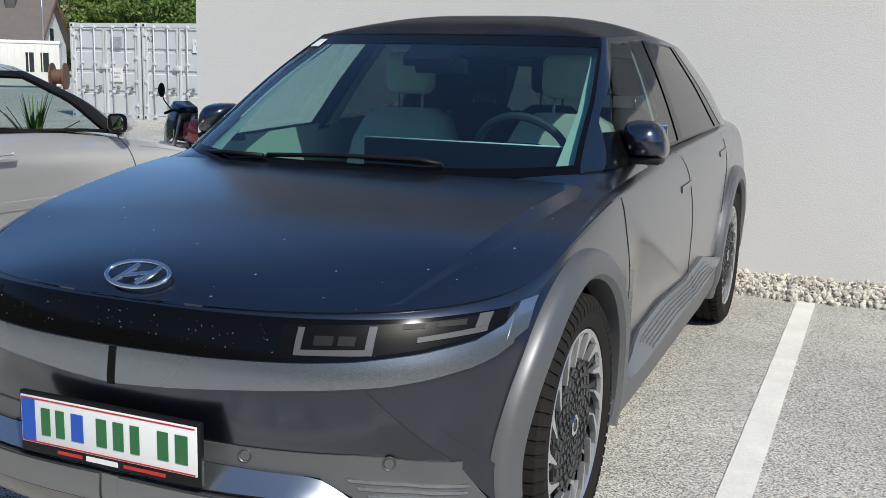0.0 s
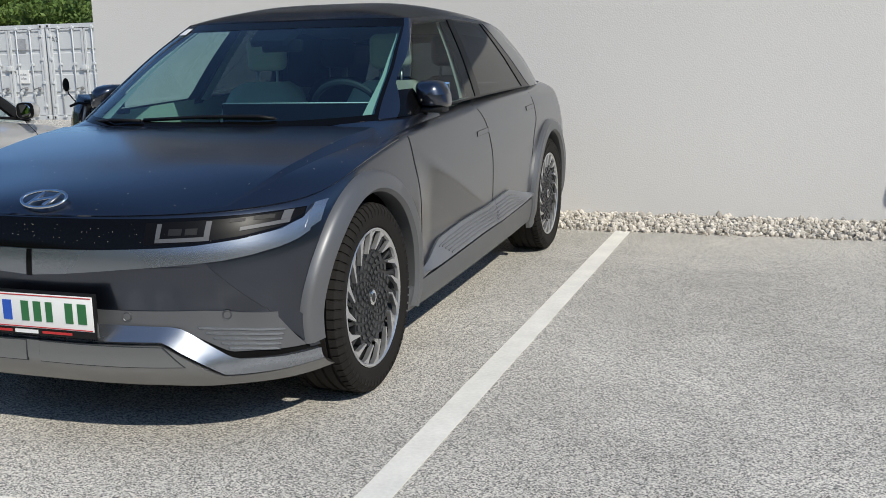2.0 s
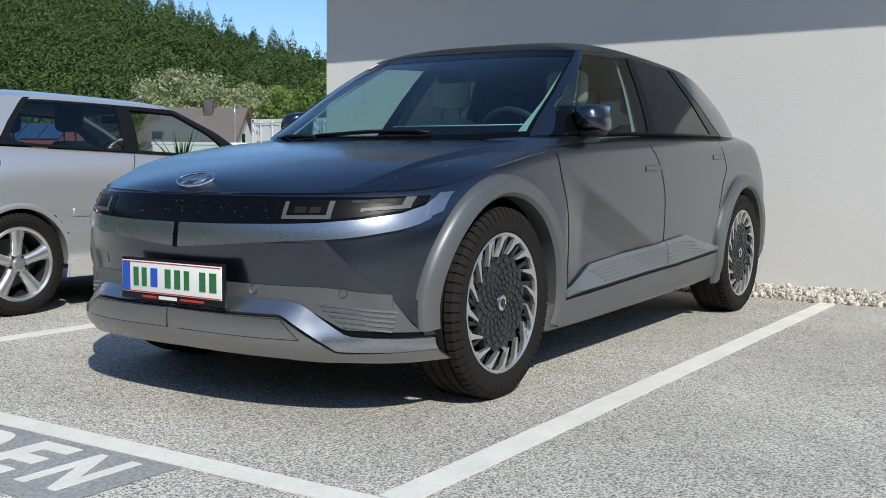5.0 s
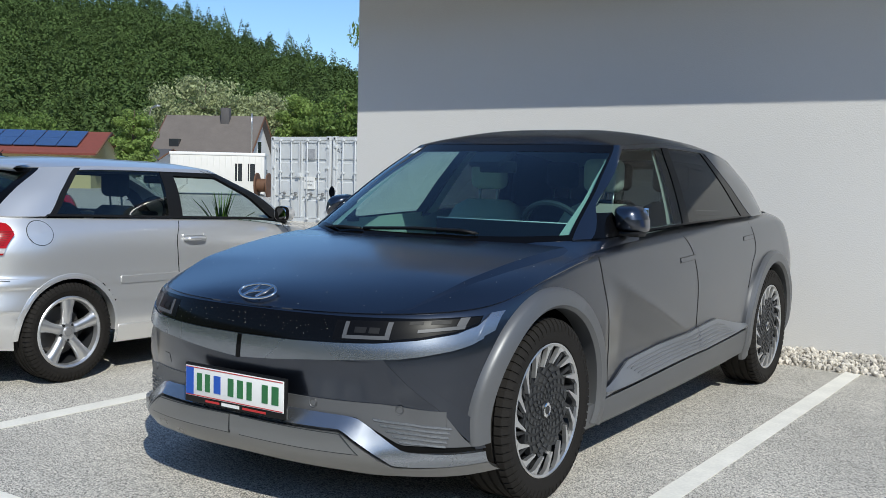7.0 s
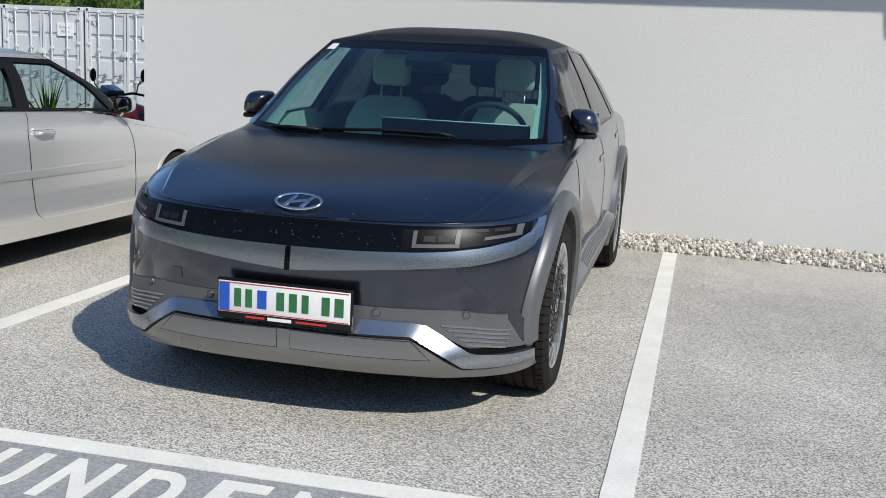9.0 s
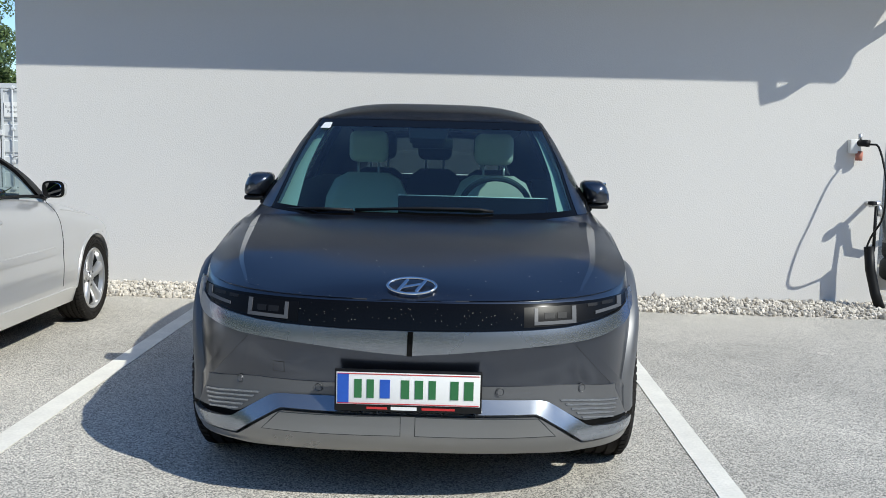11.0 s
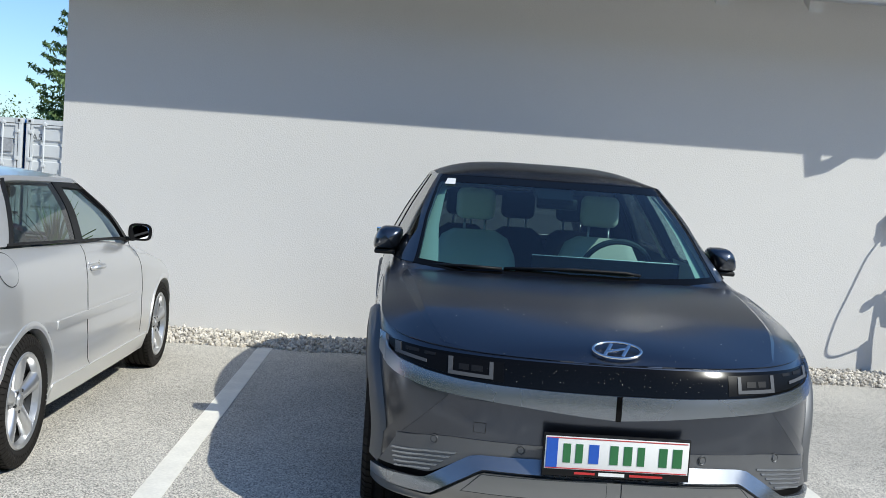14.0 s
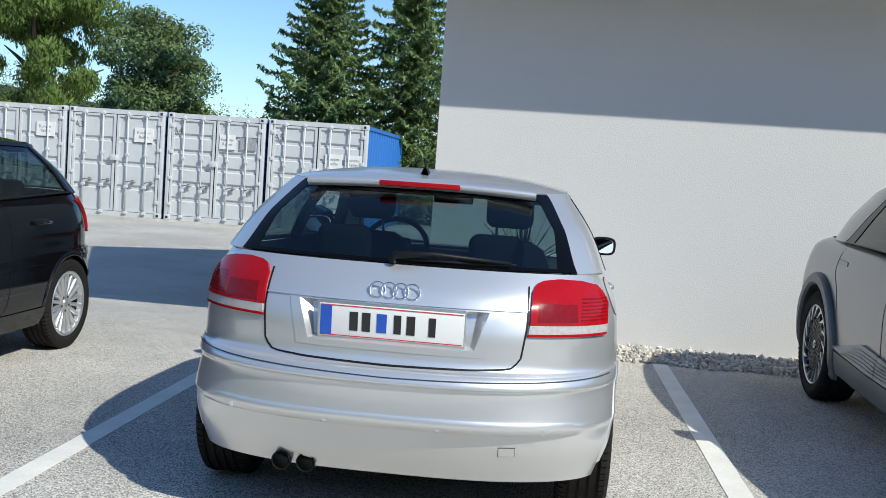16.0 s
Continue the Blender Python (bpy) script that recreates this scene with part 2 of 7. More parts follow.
def tube(name, pts, radius, material, n=10, cyclic=False):
    """A round bar along points."""
    pts = [Vector(p) for p in pts]
    verts, faces = [], []
    count = len(pts)
    up = Vector((0.13, 0.21, 0.97))
    rad = radius if isinstance(radius, (list, tuple)) else [radius] * count
    for i, p in enumerate(pts):
        d = (pts[(i + 1) % count] - pts[i - 1]) if cyclic else (pts[min(i + 1, count - 1)] - pts[max(i - 1, 0)])
        d.normalize()
        a = d.cross(up)
        if a.length < 0.05:
            a = d.cross(Vector((1, 0, 0)))
        a.normalize()
        c = d.cross(a)
        for k in range(n):
            w = 2 * math.pi * k / n
            verts.append(p + rad[i] * (math.cos(w) * a + math.sin(w) * c))
    for i in range(count if cyclic else count - 1):
        for k in range(n):
            a0, b0 = i * n, ((i + 1) % count) * n
            faces.append((a0 + k, a0 + (k + 1) % n, b0 + (k + 1) % n, b0 + k))
    if not cyclic:
        faces.append(tuple(range(n - 1, -1, -1)))
        faces.append(tuple((count - 1) * n + k for k in range(n)))
    return mesh_of(name, verts, faces, material)


def curve(xs, ys, x):
    """A smooth curve through points (monotone cubic), for numbers or arrays."""
    xs, ys, x = np.asarray(xs, float), np.asarray(ys, float), np.asarray(x, float)
    h, d = np.diff(xs), np.diff(ys) / np.diff(xs)
    m = np.zeros_like(xs)
    m[0], m[-1] = d[0], d[-1]
    for i in range(1, len(xs) - 1):
        m[i] = 0.0 if d[i - 1] * d[i] <= 0 else 2 * d[i - 1] * d[i] / (d[i - 1] + d[i])
    x = np.clip(x, xs[0], xs[-1])
    i = np.clip(np.searchsorted(xs, x) - 1, 0, len(h) - 1)
    s = (x - xs[i]) / h[i]
    return (2 * s**3 - 3 * s**2 + 1) * ys[i] + (s**3 - 2 * s**2 + s) * h[i] * m[i] + (3 * s**2 - 2 * s**3) * ys[i + 1] + (s**3 - s**2) * h[i] * m[i + 1]


def normals_of(P):
    du = np.gradient(P, axis=0)
    dv = np.gradient(P, axis=1)
    n = np.cross(du, dv)
    return n / (np.linalg.norm(n, axis=-1, keepdims=True) + 1e-9)


def plate_mesh(name, P, material, out=0.0, thick=0.0, centre=None, smooth=True, ring=False):
    """A sheet over a grid of places, moved out along its normals, with a rim when it is thick. centre: a place inside, to tell out from in."""
    P = np.asarray(P, float)
    N = normals_of(P)
    if centre is not None and (N * (P - np.asarray(centre))).sum() < 0:
        P, N = P[:, ::-1], -N[:, ::-1]
    top = P + N * out
    n, m = P.shape[:2]
    ix = np.arange(n * m).reshape(n, m)
    verts = list(top.reshape(-1, 3))
    faces = [(ix[i, j], ix[i + 1, j], ix[i + 1, j + 1], ix[i, j + 1]) for i in range(n - 1) for j in range(m - 1)]
    if thick:
        low = top - N * thick
        edge = [(i, 0) for i in range(n)] + [(n - 1, j) for j in range(1, m)] + [(i, m - 1) for i in range(n - 2, -1, -1)] + [(0, j) for j in range(m - 2, 0, -1)]
        k = len(verts)
        for i, j in edge:
            verts += [top[i, j], low[i, j]]
        e = len(edge)
        for q in range(e):
            a, c = k + 2 * q, k + 2 * ((q + 1) % e)
            faces.append((a, a + 1, c + 1, c))
        k = len(verts)
        verts += list(low.reshape(-1, 3))
        faces += [(k + ix[i, j + 1], k + ix[i + 1, j + 1], k + ix[i + 1, j], k + ix[i, j]) for i in range(n - 1) for j in range(m - 1)]
    return mesh_of(name, verts, faces, material, smooth)


def lettering(words, size, material, m, parent=None, name="lettering", depth=0.002, bold=0.0):
    """Words as a flat mesh with the built-in font."""
    cu = bpy.data.curves.new("words", "FONT")
    cu.body, cu.size, cu.align_x, cu.align_y, cu.extrude, cu.offset = words, size, "CENTER", "CENTER", depth, bold
    tmp = bpy.data.objects.new("words", cu)
    scene.collection.objects.link(tmp)
    me = bpy.data.meshes.new_from_object(tmp.evaluated_get(bpy.context.evaluated_depsgraph_get()))
    bpy.data.objects.remove(tmp)
    me.materials.clear()
    me.materials.append(material)
    me.transform(m)
    ob = new(name, me)
    if parent is not None:
        ob.parent = parent
    return ob


# ---- ground, markings and wall ----
def ground_height(x, y):
    x, y = np.asarray(x, float), np.asarray(y, float)
    s, w, q = np.clip((y - 8.0) / 9.0, 0, 1), np.clip((-3.9 - x) / 2.0, 0, 1), np.clip((y - 4.6) / 3.0, 0, 1)
    return -0.25 * np.maximum(s * s * (3 - 2 * s), w * w * (3 - 2 * w) * q * q * (3 - 2 * q))


def ground():
    def axis(marks):
        return np.unique(np.concatenate([np.array(marks, float), np.linspace(-14, 24, 39)]))

    xs = axis([-2500, -1200, -600, -300, -150, -80, -50, -30, -22, 30, 50, 80, 150, 300, 600, 1200, 2500])
    ys = axis([-2500, -1200, -600, -300, -150, -80, -50, -30, -22, 30, 50, 80, 150, 300, 600, 1200, 2500])
    P = np.stack(np.meshgrid(xs, ys, indexing="ij"), -1)
    P = np.concatenate([P, ground_height(P[..., 0], P[..., 1])[..., None]], -1)
    tagged(new("ground", plate_mesh("ground", P, ASPHALT, centre=(0, 0, -50))), "pale worn grey asphalt of a parking lot", "asphalt", kind="structure")


ground()


def stripe(name, a, c, width, label, group):
    """A painted stripe on the ground from a to c, with a slightly ragged edge."""
    a, c = Vector((*a, 0)), Vector((*c, 0))
    d = (c - a).normalized()
    s = Vector((-d.y, d.x, 0))
    n = int((c - a).length / 0.06)
    P = np.zeros((n + 1, 3, 3))
    for i in range(n + 1):
        q = a + (c - a) * i / n
        for j, k in enumerate((-1, 0, 1)):
            w = width / 2 * k * (1 + 0.04 * noise.noise((i * 0.31, k * 7.0, a.x)))
            P[i, j] = q + s * w + Vector((0, 0, 0.004))
    me = plate_mesh(name, P, PAINTLINE, centre=(0, 0, -50), thick=0.003)
    tagged(new(name, me), label, "road marking", group)


LINES = "white parking bay lines"
stripe("bay_line", (1.205, 4.60), (1.277, -0.342), 0.108, "worn white painted bay line on the asphalt", LINES)
stripe("bay_line", (-1.90, 4.62), (-1.80, -0.40), 0.12, "worn white painted bay line between the parked cars", LINES)
stripe("bay_line", (-4.90, 4.62), (-4.79, -0.5), 0.11, "worn white painted bay line on the asphalt", LINES)
stripe("cross_line", (3.9, -0.305), (-7.9, -0.72), 0.10, "white painted line across the bay ends", LINES)

coat = plate_mesh("coated_strip", np.array([[(x + 0.012 * noise.noise((d * 9, 0, 3)), -0.472 - 0.0352 * (0.6 - x) - d + 0.010 * noise.noise((x * 9, d, 0)), 0.002) for d in (0.0, 0.14, 0.28, 0.43)] for x in np.linspace(0.60, -1.16, 60)]), PATCH, centre=(0, 0, -50))
tagged(new("coated_strip", coat), "smooth dark grey coated strip under the painted word", "road marking", kind="structure")


def ground_word(letters, first, pitch, wide, tall):
    """Narrow painted capitals, each fitted to the same box."""
    meshes = []
    for k, q in enumerate(letters):
        ob = lettering(q, 1.0, PAINTLINE, Matrix.Identity(4), depth=0.004, bold=0.035)
        me = ob.data
        lo = [min(v.co[i] for v in me.vertices) for i in range(2)]
        hi = [max(v.co[i] for v in me.vertices) for i in range(2)]
        me.transform(Matrix.Diagonal((wide / (hi[0] - lo[0]), tall / (hi[1] - lo[1]), 0.4, 1)) @ Matrix.Translation((-(lo[0] + hi[0]) / 2, -(lo[1] + hi[1]) / 2, 0)))
        me.transform(Matrix.Translation((first + pitch * k, 0, 0)))
        meshes.append(me)
        bpy.data.objects.remove(ob)
    return joined("ground_lettering", meshes, PAINTLINE)


word = new("ground_lettering", ground_word("KUNDEN", -0.905, 0.262, 0.178, 0.298))
word.matrix_world = Matrix.Translation((0, -0.694, 0.0048)) @ pose(0, 0, 0, 0, 0, 2.0)
tagged(word, "worn white painted word on the dark grey strip", "road marking", LINES)

WALL_Y = 5.27
structure = dict(kind="structure")


def building():
    x0, x1, y0, y1 = -3.83, 3.745, WALL_Y, 11.4
    th = 0.3
    for nm, lo, hi in (("wall_south", (x0, y0, 0.0), (x1, y0 + th, 3.35)), ("wall_north", (x0, y1 - th, -0.2), (x1, y1, 3.35)), ("wall_west", (x0, y0 + th, -0.2), (x0 + th, y1 - th, 3.35)), ("wall_east", (x1 - th, y0 + th, -0.2), (x1, y1 - th, 3.35))):
        ob = new(nm, box_mesh(nm, lo, hi, STUCCO))
        tagged(ob, "off-white rough rendered wall of a low building", "wall", kind="structure")
    # gable roof with overhangs
    ridge, zr, eave, ze = 8.3, 5.9, 4.56, 3.02
    k = (zr - ze) / (ridge - eave)
    roof = thing("roof", "low gable roof with grey tiles and white rafter tails", "roof", kind="structure")
    xl, xr = -4.60, 4.37
    for sgn in (1, -1):
        def at(x, s, dz):
            y = eave + (ridge - eave) * s
            y = y if sgn == 1 else 2 * ridge - y
            return (x, y, ze + k * (ridge - eave) * s + dz)
        P = np.array([[at(x, s, 0.26) for s in np.linspace(-0.02, 1, 12)] for x in np.linspace(xl, xr, 14)])
        part("roof_slope", plate_mesh("roof_slope", P, ROOFTILE, thick=0.09, centre=(0, ridge, 0), smooth=False), roof)
        P = np.array([[at(x, s, 0.155) for s in np.linspace(0.0, 0.45, 3)] for x in (xl + 0.02, xr - 0.02)])
        part("soffit", plate_mesh("soffit", P, SOFFIT, thick=0.02, centre=(0, ridge, 0), smooth=False), roof, "grey boards under the eaves")
    for i in range(-5, 6):
        x = 0.06 + 0.765 * i
        P = [(x - 0.055, eave + 0.03, ze), (x + 0.055, eave + 0.03, ze), (x + 0.055, WALL_Y + 0.1, ze + k * 0.78), (x - 0.055, WALL_Y + 0.1, ze + k * 0.78)]
        top = [(a, b, c + 0.14) for a, b, c in P]
        me = mesh_of("rafter", P + top, [(3, 2, 1, 0), (4, 5, 6, 7), (0, 1, 5, 4), (1, 2, 6, 5), (2, 3, 7, 6), (3, 0, 4, 7)], WOODWHITE, False)
        part("rafter", me, roof, "white painted rafter tail")
    part("gutter", tube("gutter", [(xl, eave - 0.06, ze + 0.13), (xr, eave - 0.06, ze + 0.13)], 0.06, ALLOY, 12), roof, "grey metal rain gutter")
    part("downpipe", tube("downpipe", [(3.73, eave - 0.06, ze + 0.1), (3.76, eave - 0.06, ze - 0.10), (3.79, eave + 0.02, ze - 0.17), (3.81, WALL_Y - 0.12, ze - 0.46), (x1 + 0.07, WALL_Y + 0.3, ze - 0.56), (x1 + 0.07, WALL_Y + 0.4, 0.0)], 0.045, ALLOY, 12), roof, "grey metal downpipe")
    for x in (x0 + 0.15, x1 - 0.15):
        P = [(x - 0.15, y0 + 0.01, 3.3), (x + 0.15, y0 + 0.01, 3.3), (x + 0.15, y1 - 0.01, 3.3), (x - 0.15, y1 - 0.01, 3.3), (x - 0.15, ridge, zr - 0.05), (x + 0.15, ridge, zr - 0.05)]
        tagged(new("trim_gable", mesh_of("trim_gable", P, [(0, 3, 4), (1, 5, 2), (0, 4, 5, 1), (3, 2, 5, 4), (0, 1, 2, 3)], STUCCO, False)), "rendered gable of the low building", "wall", kind="structure")


building()


def gravel():
    """The strip of broken white stone along the wall."""
    base = bmesh.new()
    bmesh.ops.create_icosphere(base, subdivisions=1, radius=1.0)
    bv = np.array([v.co[:] for v in base.verts])
    bf = [tuple(v.index for v in f.verts) for f in base.faces]
    base.free()
    rng = np.random.default_rng(5)
    verts, faces = [], []
    spots = []
    for layer in range(2):
        for x in np.arange(-3.95, 4.7, 0.037):
            for y in np.arange(4.60, 5.27, 0.040):
                if layer and rng.random() < 0.55:
                    continue
                spots.append((x, y, layer))
    for x, y, layer in spots:
        r = rng.uniform(0.010, 0.022)
        px, py = x + rng.normal(0, 0.014), y + rng.normal(0, 0.014) + (0.02 * math.sin(x * 9) if y < 4.66 else 0)
        q = bv * (1 + rng.normal(0, 0.17, (len(bv), 1))) * r * rng.uniform(0.65, 1.35, 3)
        a = rng.uniform(0, 6.28)
        q = q @ np.array([[math.cos(a), -math.sin(a), 0], [math.sin(a), math.cos(a), 0], [0, 0, 1]]).T
        k = len(verts)
        verts += list(q + (px, py, 0.008 + layer * 0.013 + 0.012 * min(1, max(0, (y - 4.6) / 0.2))))
        faces += [tuple(i + k for i in f) for f in bf]
    tagged(new("gravel", mesh_of("gravel", verts, faces, STONE, False)), "strip of broken white stones along the wall", "gravel", kind="stuff")


gravel()


# ---- car shells ----
def blend_list(vals, v):
    """Smooth value between the belts' values (Catmull-Rom)."""
    a = np.asarray(vals, float)
    v = np.clip(np.asarray(v, float), 0, len(a) - 1)
    i = np.clip(v.astype(int), 0, len(a) - 2)
    s = v - i
    p0, p1, p2, p3 = a[np.maximum(i - 1, 0)], a[i], a[i + 1], a[np.minimum(i + 2, len(a) - 1)]
    return 0.5 * (2 * p1 + (p2 - p0) * s + (2 * p0 - 5 * p1 + 4 * p2 - p3) * s**2 + (3 * p1 - 3 * p2 + p3 - p0) * s**3)


class Shell:
    """A body made of level belts, each a half plan curve from the front's middle round the side to the rear's middle."""

    def __init__(self, belts, zy, barrel=0.03, sculpt=None):
        self.k = len(belts)
        self.cols = {n: [b[i] for b in belts] for i, n in enumerate(("yf", "yr", "w", "Lf", "nf", "Lr", "nr"))}
        self.zs, self.zy, self.barrel, self.sculpt = [b[7] for b in belts], zy, barrel, sculpt

    def prm(self, n, v):
        return blend_list(self.cols[n], v)

    def z(self, v, y):
        v, y = np.broadcast_arrays(np.asarray(v, float), np.asarray(y, float))
        rows = np.stack([curve(self.zy, zz, y) for zz in self.zs])
        v = np.clip(v, 0, self.k - 1)
        i = np.clip(v.astype(int), 0, self.k - 2)
        s = v - i

        def pick(j):
            return np.take_along_axis(rows, np.clip(j, 0, self.k - 1)[None], 0)[0]

        p0, p1, p2, p3 = pick(i - 1), pick(i), pick(i + 1), pick(i + 2)
        return 0.5 * (2 * p1 + (p2 - p0) * s + (2 * p0 - 5 * p1 + 4 * p2 - p3) * s**2 + (3 * p1 - 3 * p2 + p3 - p0) * s**3)

    def half(self, v, y):
        yf, yr, w, Lf, nf, Lr, nr = (self.prm(n, v) for n in ("yf", "yr", "w", "Lf", "nf", "Lr", "nr"))
        d = np.clip((y - yf) / Lf, 0, 1)
        e = np.clip((yr - y) / Lr, 0, 1)
        x = w * (1 - (1 - d) ** nf) ** (1 / nf) * (1 - (1 - e) ** nr) ** (1 / nr)
        mid = (yf + yr) / 2
        x = x * (1 - self.barrel * ((y - mid) / (yr - mid)) ** 2 * np.minimum(d, 1) * np.minimum(e, 1))
        if self.sculpt is not None:
            x = x + self.sculpt(y, self.z(v, y)) * np.minimum(1, np.minimum(d, e) * 3)
        return x

    def y_of(self, t, v):
        """|t| from 0 at the front's middle, 0.3 to 0.7 along the side, 1 at the rear's middle."""
        t = np.abs(t)
        yf, yr, Lf, nf, Lr, nr = (self.prm(n, v) for n in ("yf", "yr", "Lf", "nf", "Lr", "nr"))
        a = np.clip(t / 0.3, 0, 1) * math.pi / 2
        c = np.clip((1 - t) / 0.3, 0, 1) * math.pi / 2
        front = yf + Lf * (1 - np.cos(a) ** (2 / nf))
        rear = yr - Lr * (1 - np.cos(c) ** (2 / nr))
        side = yf + Lf + (yr - Lr - yf - Lf) * np.clip((t - 0.3) / 0.4, 0, 1)
        return np.where(t < 0.3, front, np.where(t > 0.7, rear, side))

    def at(self, t, v):
        t, v = np.broadcast_arrays(np.asarray(t, float), np.asarray(v, float))
        y = self.y_of(t, v)
        x = self.half(v, y) * np.sign(t + 1e-12)
        return np.stack([x, y, self.z(v, y)], -1)

    def t_of_y(self, y, v):
        yf, yr, Lf, nf, Lr, nr = (self.prm(n, v) for n in ("yf", "yr", "Lf", "nf", "Lr", "nr"))
        d, e = np.clip((y - yf) / Lf, 0, 1), np.clip((yr - y) / Lr, 0, 1)
        tf = 0.3 * np.arccos(np.clip((1 - d) ** (nf / 2), 0, 1)) * 2 / math.pi
        tr = 1 - 0.3 * np.arccos(np.clip((1 - e) ** (nr / 2), 0, 1)) * 2 / math.pi
        ts = 0.3 + 0.4 * (y - yf - Lf) / (yr - Lr - yf - Lf)
        return np.where(d < 1, tf, np.where(e < 1, tr, ts))

    def t_of_x(self, x, v):
        w, nf = self.prm("w", v), self.prm("nf", v)
        return 0.3 * np.arcsin(np.clip((x / w) ** (nf / 2), 0, 1)) * 2 / math.pi

    def v_at(self, y, z):
        """The belt height that lies at z, at the length y."""
        y, z = np.broadcast_arrays(np.asarray(y, float), np.asarray(z, float))
        lo, hi = np.zeros(y.shape), np.full(y.shape, self.k - 1.0)
        for _ in range(22):
            v = (lo + hi) / 2
            under = self.z(v, y) < z
            lo, hi = np.where(under, v, lo), np.where(under, hi, v)
        return (lo + hi) / 2

    def side(self, y, z, s=1):
        y, z = np.broadcast_arrays(np.asarray(y, float), np.asarray(z, float))
        return np.stack([s * self.half(self.v_at(y, z), y), y, z], -1)

    def front(self, x, z):
        x, z = np.broadcast_arrays(np.asarray(x, float), np.asarray(z, float))
        y = np.full(x.shape, self.cols["yf"][1])
        for _ in range(3):
            v = self.v_at(y, z)
            yf, w, Lf, nf = (self.prm(n, v) for n in ("yf", "w", "Lf", "nf"))
            y = yf + Lf * (1 - (1 - np.clip(np.abs(x) / w, 0, 0.9999) ** nf) ** (1 / nf))
        return np.stack([x, y, z], -1)

    def rear(self, x, z):
        x, z = np.broadcast_arrays(np.asarray(x, float), np.asarray(z, float))
        y = np.full(x.shape, self.cols["yr"][1])
        for _ in range(3):
            v = self.v_at(y, z)
            yr, w, Lr, nr = (self.prm(n, v) for n in ("yr", "w", "Lr", "nr"))
            y = yr - Lr * (1 - (1 - np.clip(np.abs(x) / w, 0, 0.9999) ** nr) ** (1 / nr))
        return np.stack([x, y, z], -1)

    def patch(self, t0, t1, v0, v1, nt, nv):
        """A grid between two edges given as functions of the belt height."""
        v = np.linspace(v0, v1, nv)
        a, c = np.array([t0(q) for q in v]), np.array([t1(q) for q in v])
        s = np.linspace(0, 1, nt)[:, None]
        return self.at(a[None] * (1 - s) + c[None] * s, np.broadcast_to(v[None], (nt, nv)))

    def skin(self, name, material, holes=(), nf=26, ns=70, nr=20, nv=40, cut=None):
        """The whole body side skin, left out where a wheel's opening lies."""
        t = np.concatenate([np.linspace(0, 0.3, nf)[:-1], np.linspace(0.3, 0.7, ns), np.linspace(0.7, 1, nr)[1:]])
        t = np.concatenate([t, -t[::-1][1:-1]])
        v = np.linspace(0, self.k - 1, nv)
        P = self.at(t[:, None], v[None])
        n, m = P.shape[:2]
        ix = np.arange(n * m).reshape(n, m)
        faces = []
        for i in range(n):
            i2 = (i + 1) % n
            for j in range(m - 1):
                c = (P[i, j] + P[i2, j] + P[i, j + 1] + P[i2, j + 1]) / 4
                if any((c[1] - y) ** 2 + (c[2] - z) ** 2 < r * r for y, z, r in holes):
                    continue
                if cut is not None and cut(c):
                    continue
                faces.append((ix[i, j], ix[i2, j], ix[i2, j + 1], ix[i, j + 1]))
        return mesh_of(name, P.reshape(-1, 3), faces, material)


def between(fn, low, high, n, m, a0=None, a1=None):
    """A grid on a surface fn(a, b), between a low and a high polyline given as (a, b) pairs."""
    la, lb = np.array(low, float).T
    ha, hb = np.array(high, float).T
    a0 = max(la[0], ha[0]) if a0 is None else a0
    a1 = min(la[-1], ha[-1]) if a1 is None else a1
    a = np.linspace(a0, a1, n)
    lo, hi = np.interp(a, la, lb), np.interp(a, ha, hb)
    s = np.linspace(0, 1, m)
    return fn(np.repeat(a[:, None], m, 1), lo[:, None] * (1 - s) + hi[:, None] * s)


def quad_on(fn, c, n=8, m=4):
    """A grid on a surface inside four corners (a, b)."""
    c = np.array(c, float)
    s, r = np.linspace(0, 1, n)[:, None, None], np.linspace(0, 1, m)[None, :, None]
    q = (c[0] * (1 - s) + c[1] * s) * (1 - r) + (c[3] * (1 - s) + c[2] * s) * r
    return fn(q[..., 0], q[..., 1])


def tyre_mesh(R, width, rim):
    w = width / 2
    prof = [(rim - 0.005, -w * 0.75), (rim + 0.012, -w * 0.92), ((R + rim) / 2, -w * 1.0), (R - 0.035, -w * 0.97), (R - 0.012, -w * 0.86)]
    for g in (-0.55, -0.18, 0.18, 0.55):
        prof += [(R - 0.003, w * (g - 0.06)), (R - 0.011, w * (g - 0.045)), (R - 0.011, w * (g + 0.045)), (R - 0.003, w * (g + 0.06))]
    prof += [(R - 0.012, w * 0.86), (R - 0.035, w * 0.97), ((R + rim) / 2, w * 1.0), (rim + 0.012, w * 0.92), (rim - 0.005, w * 0.75)]
    return lathe("tyre", prof, RUBBER, 72)


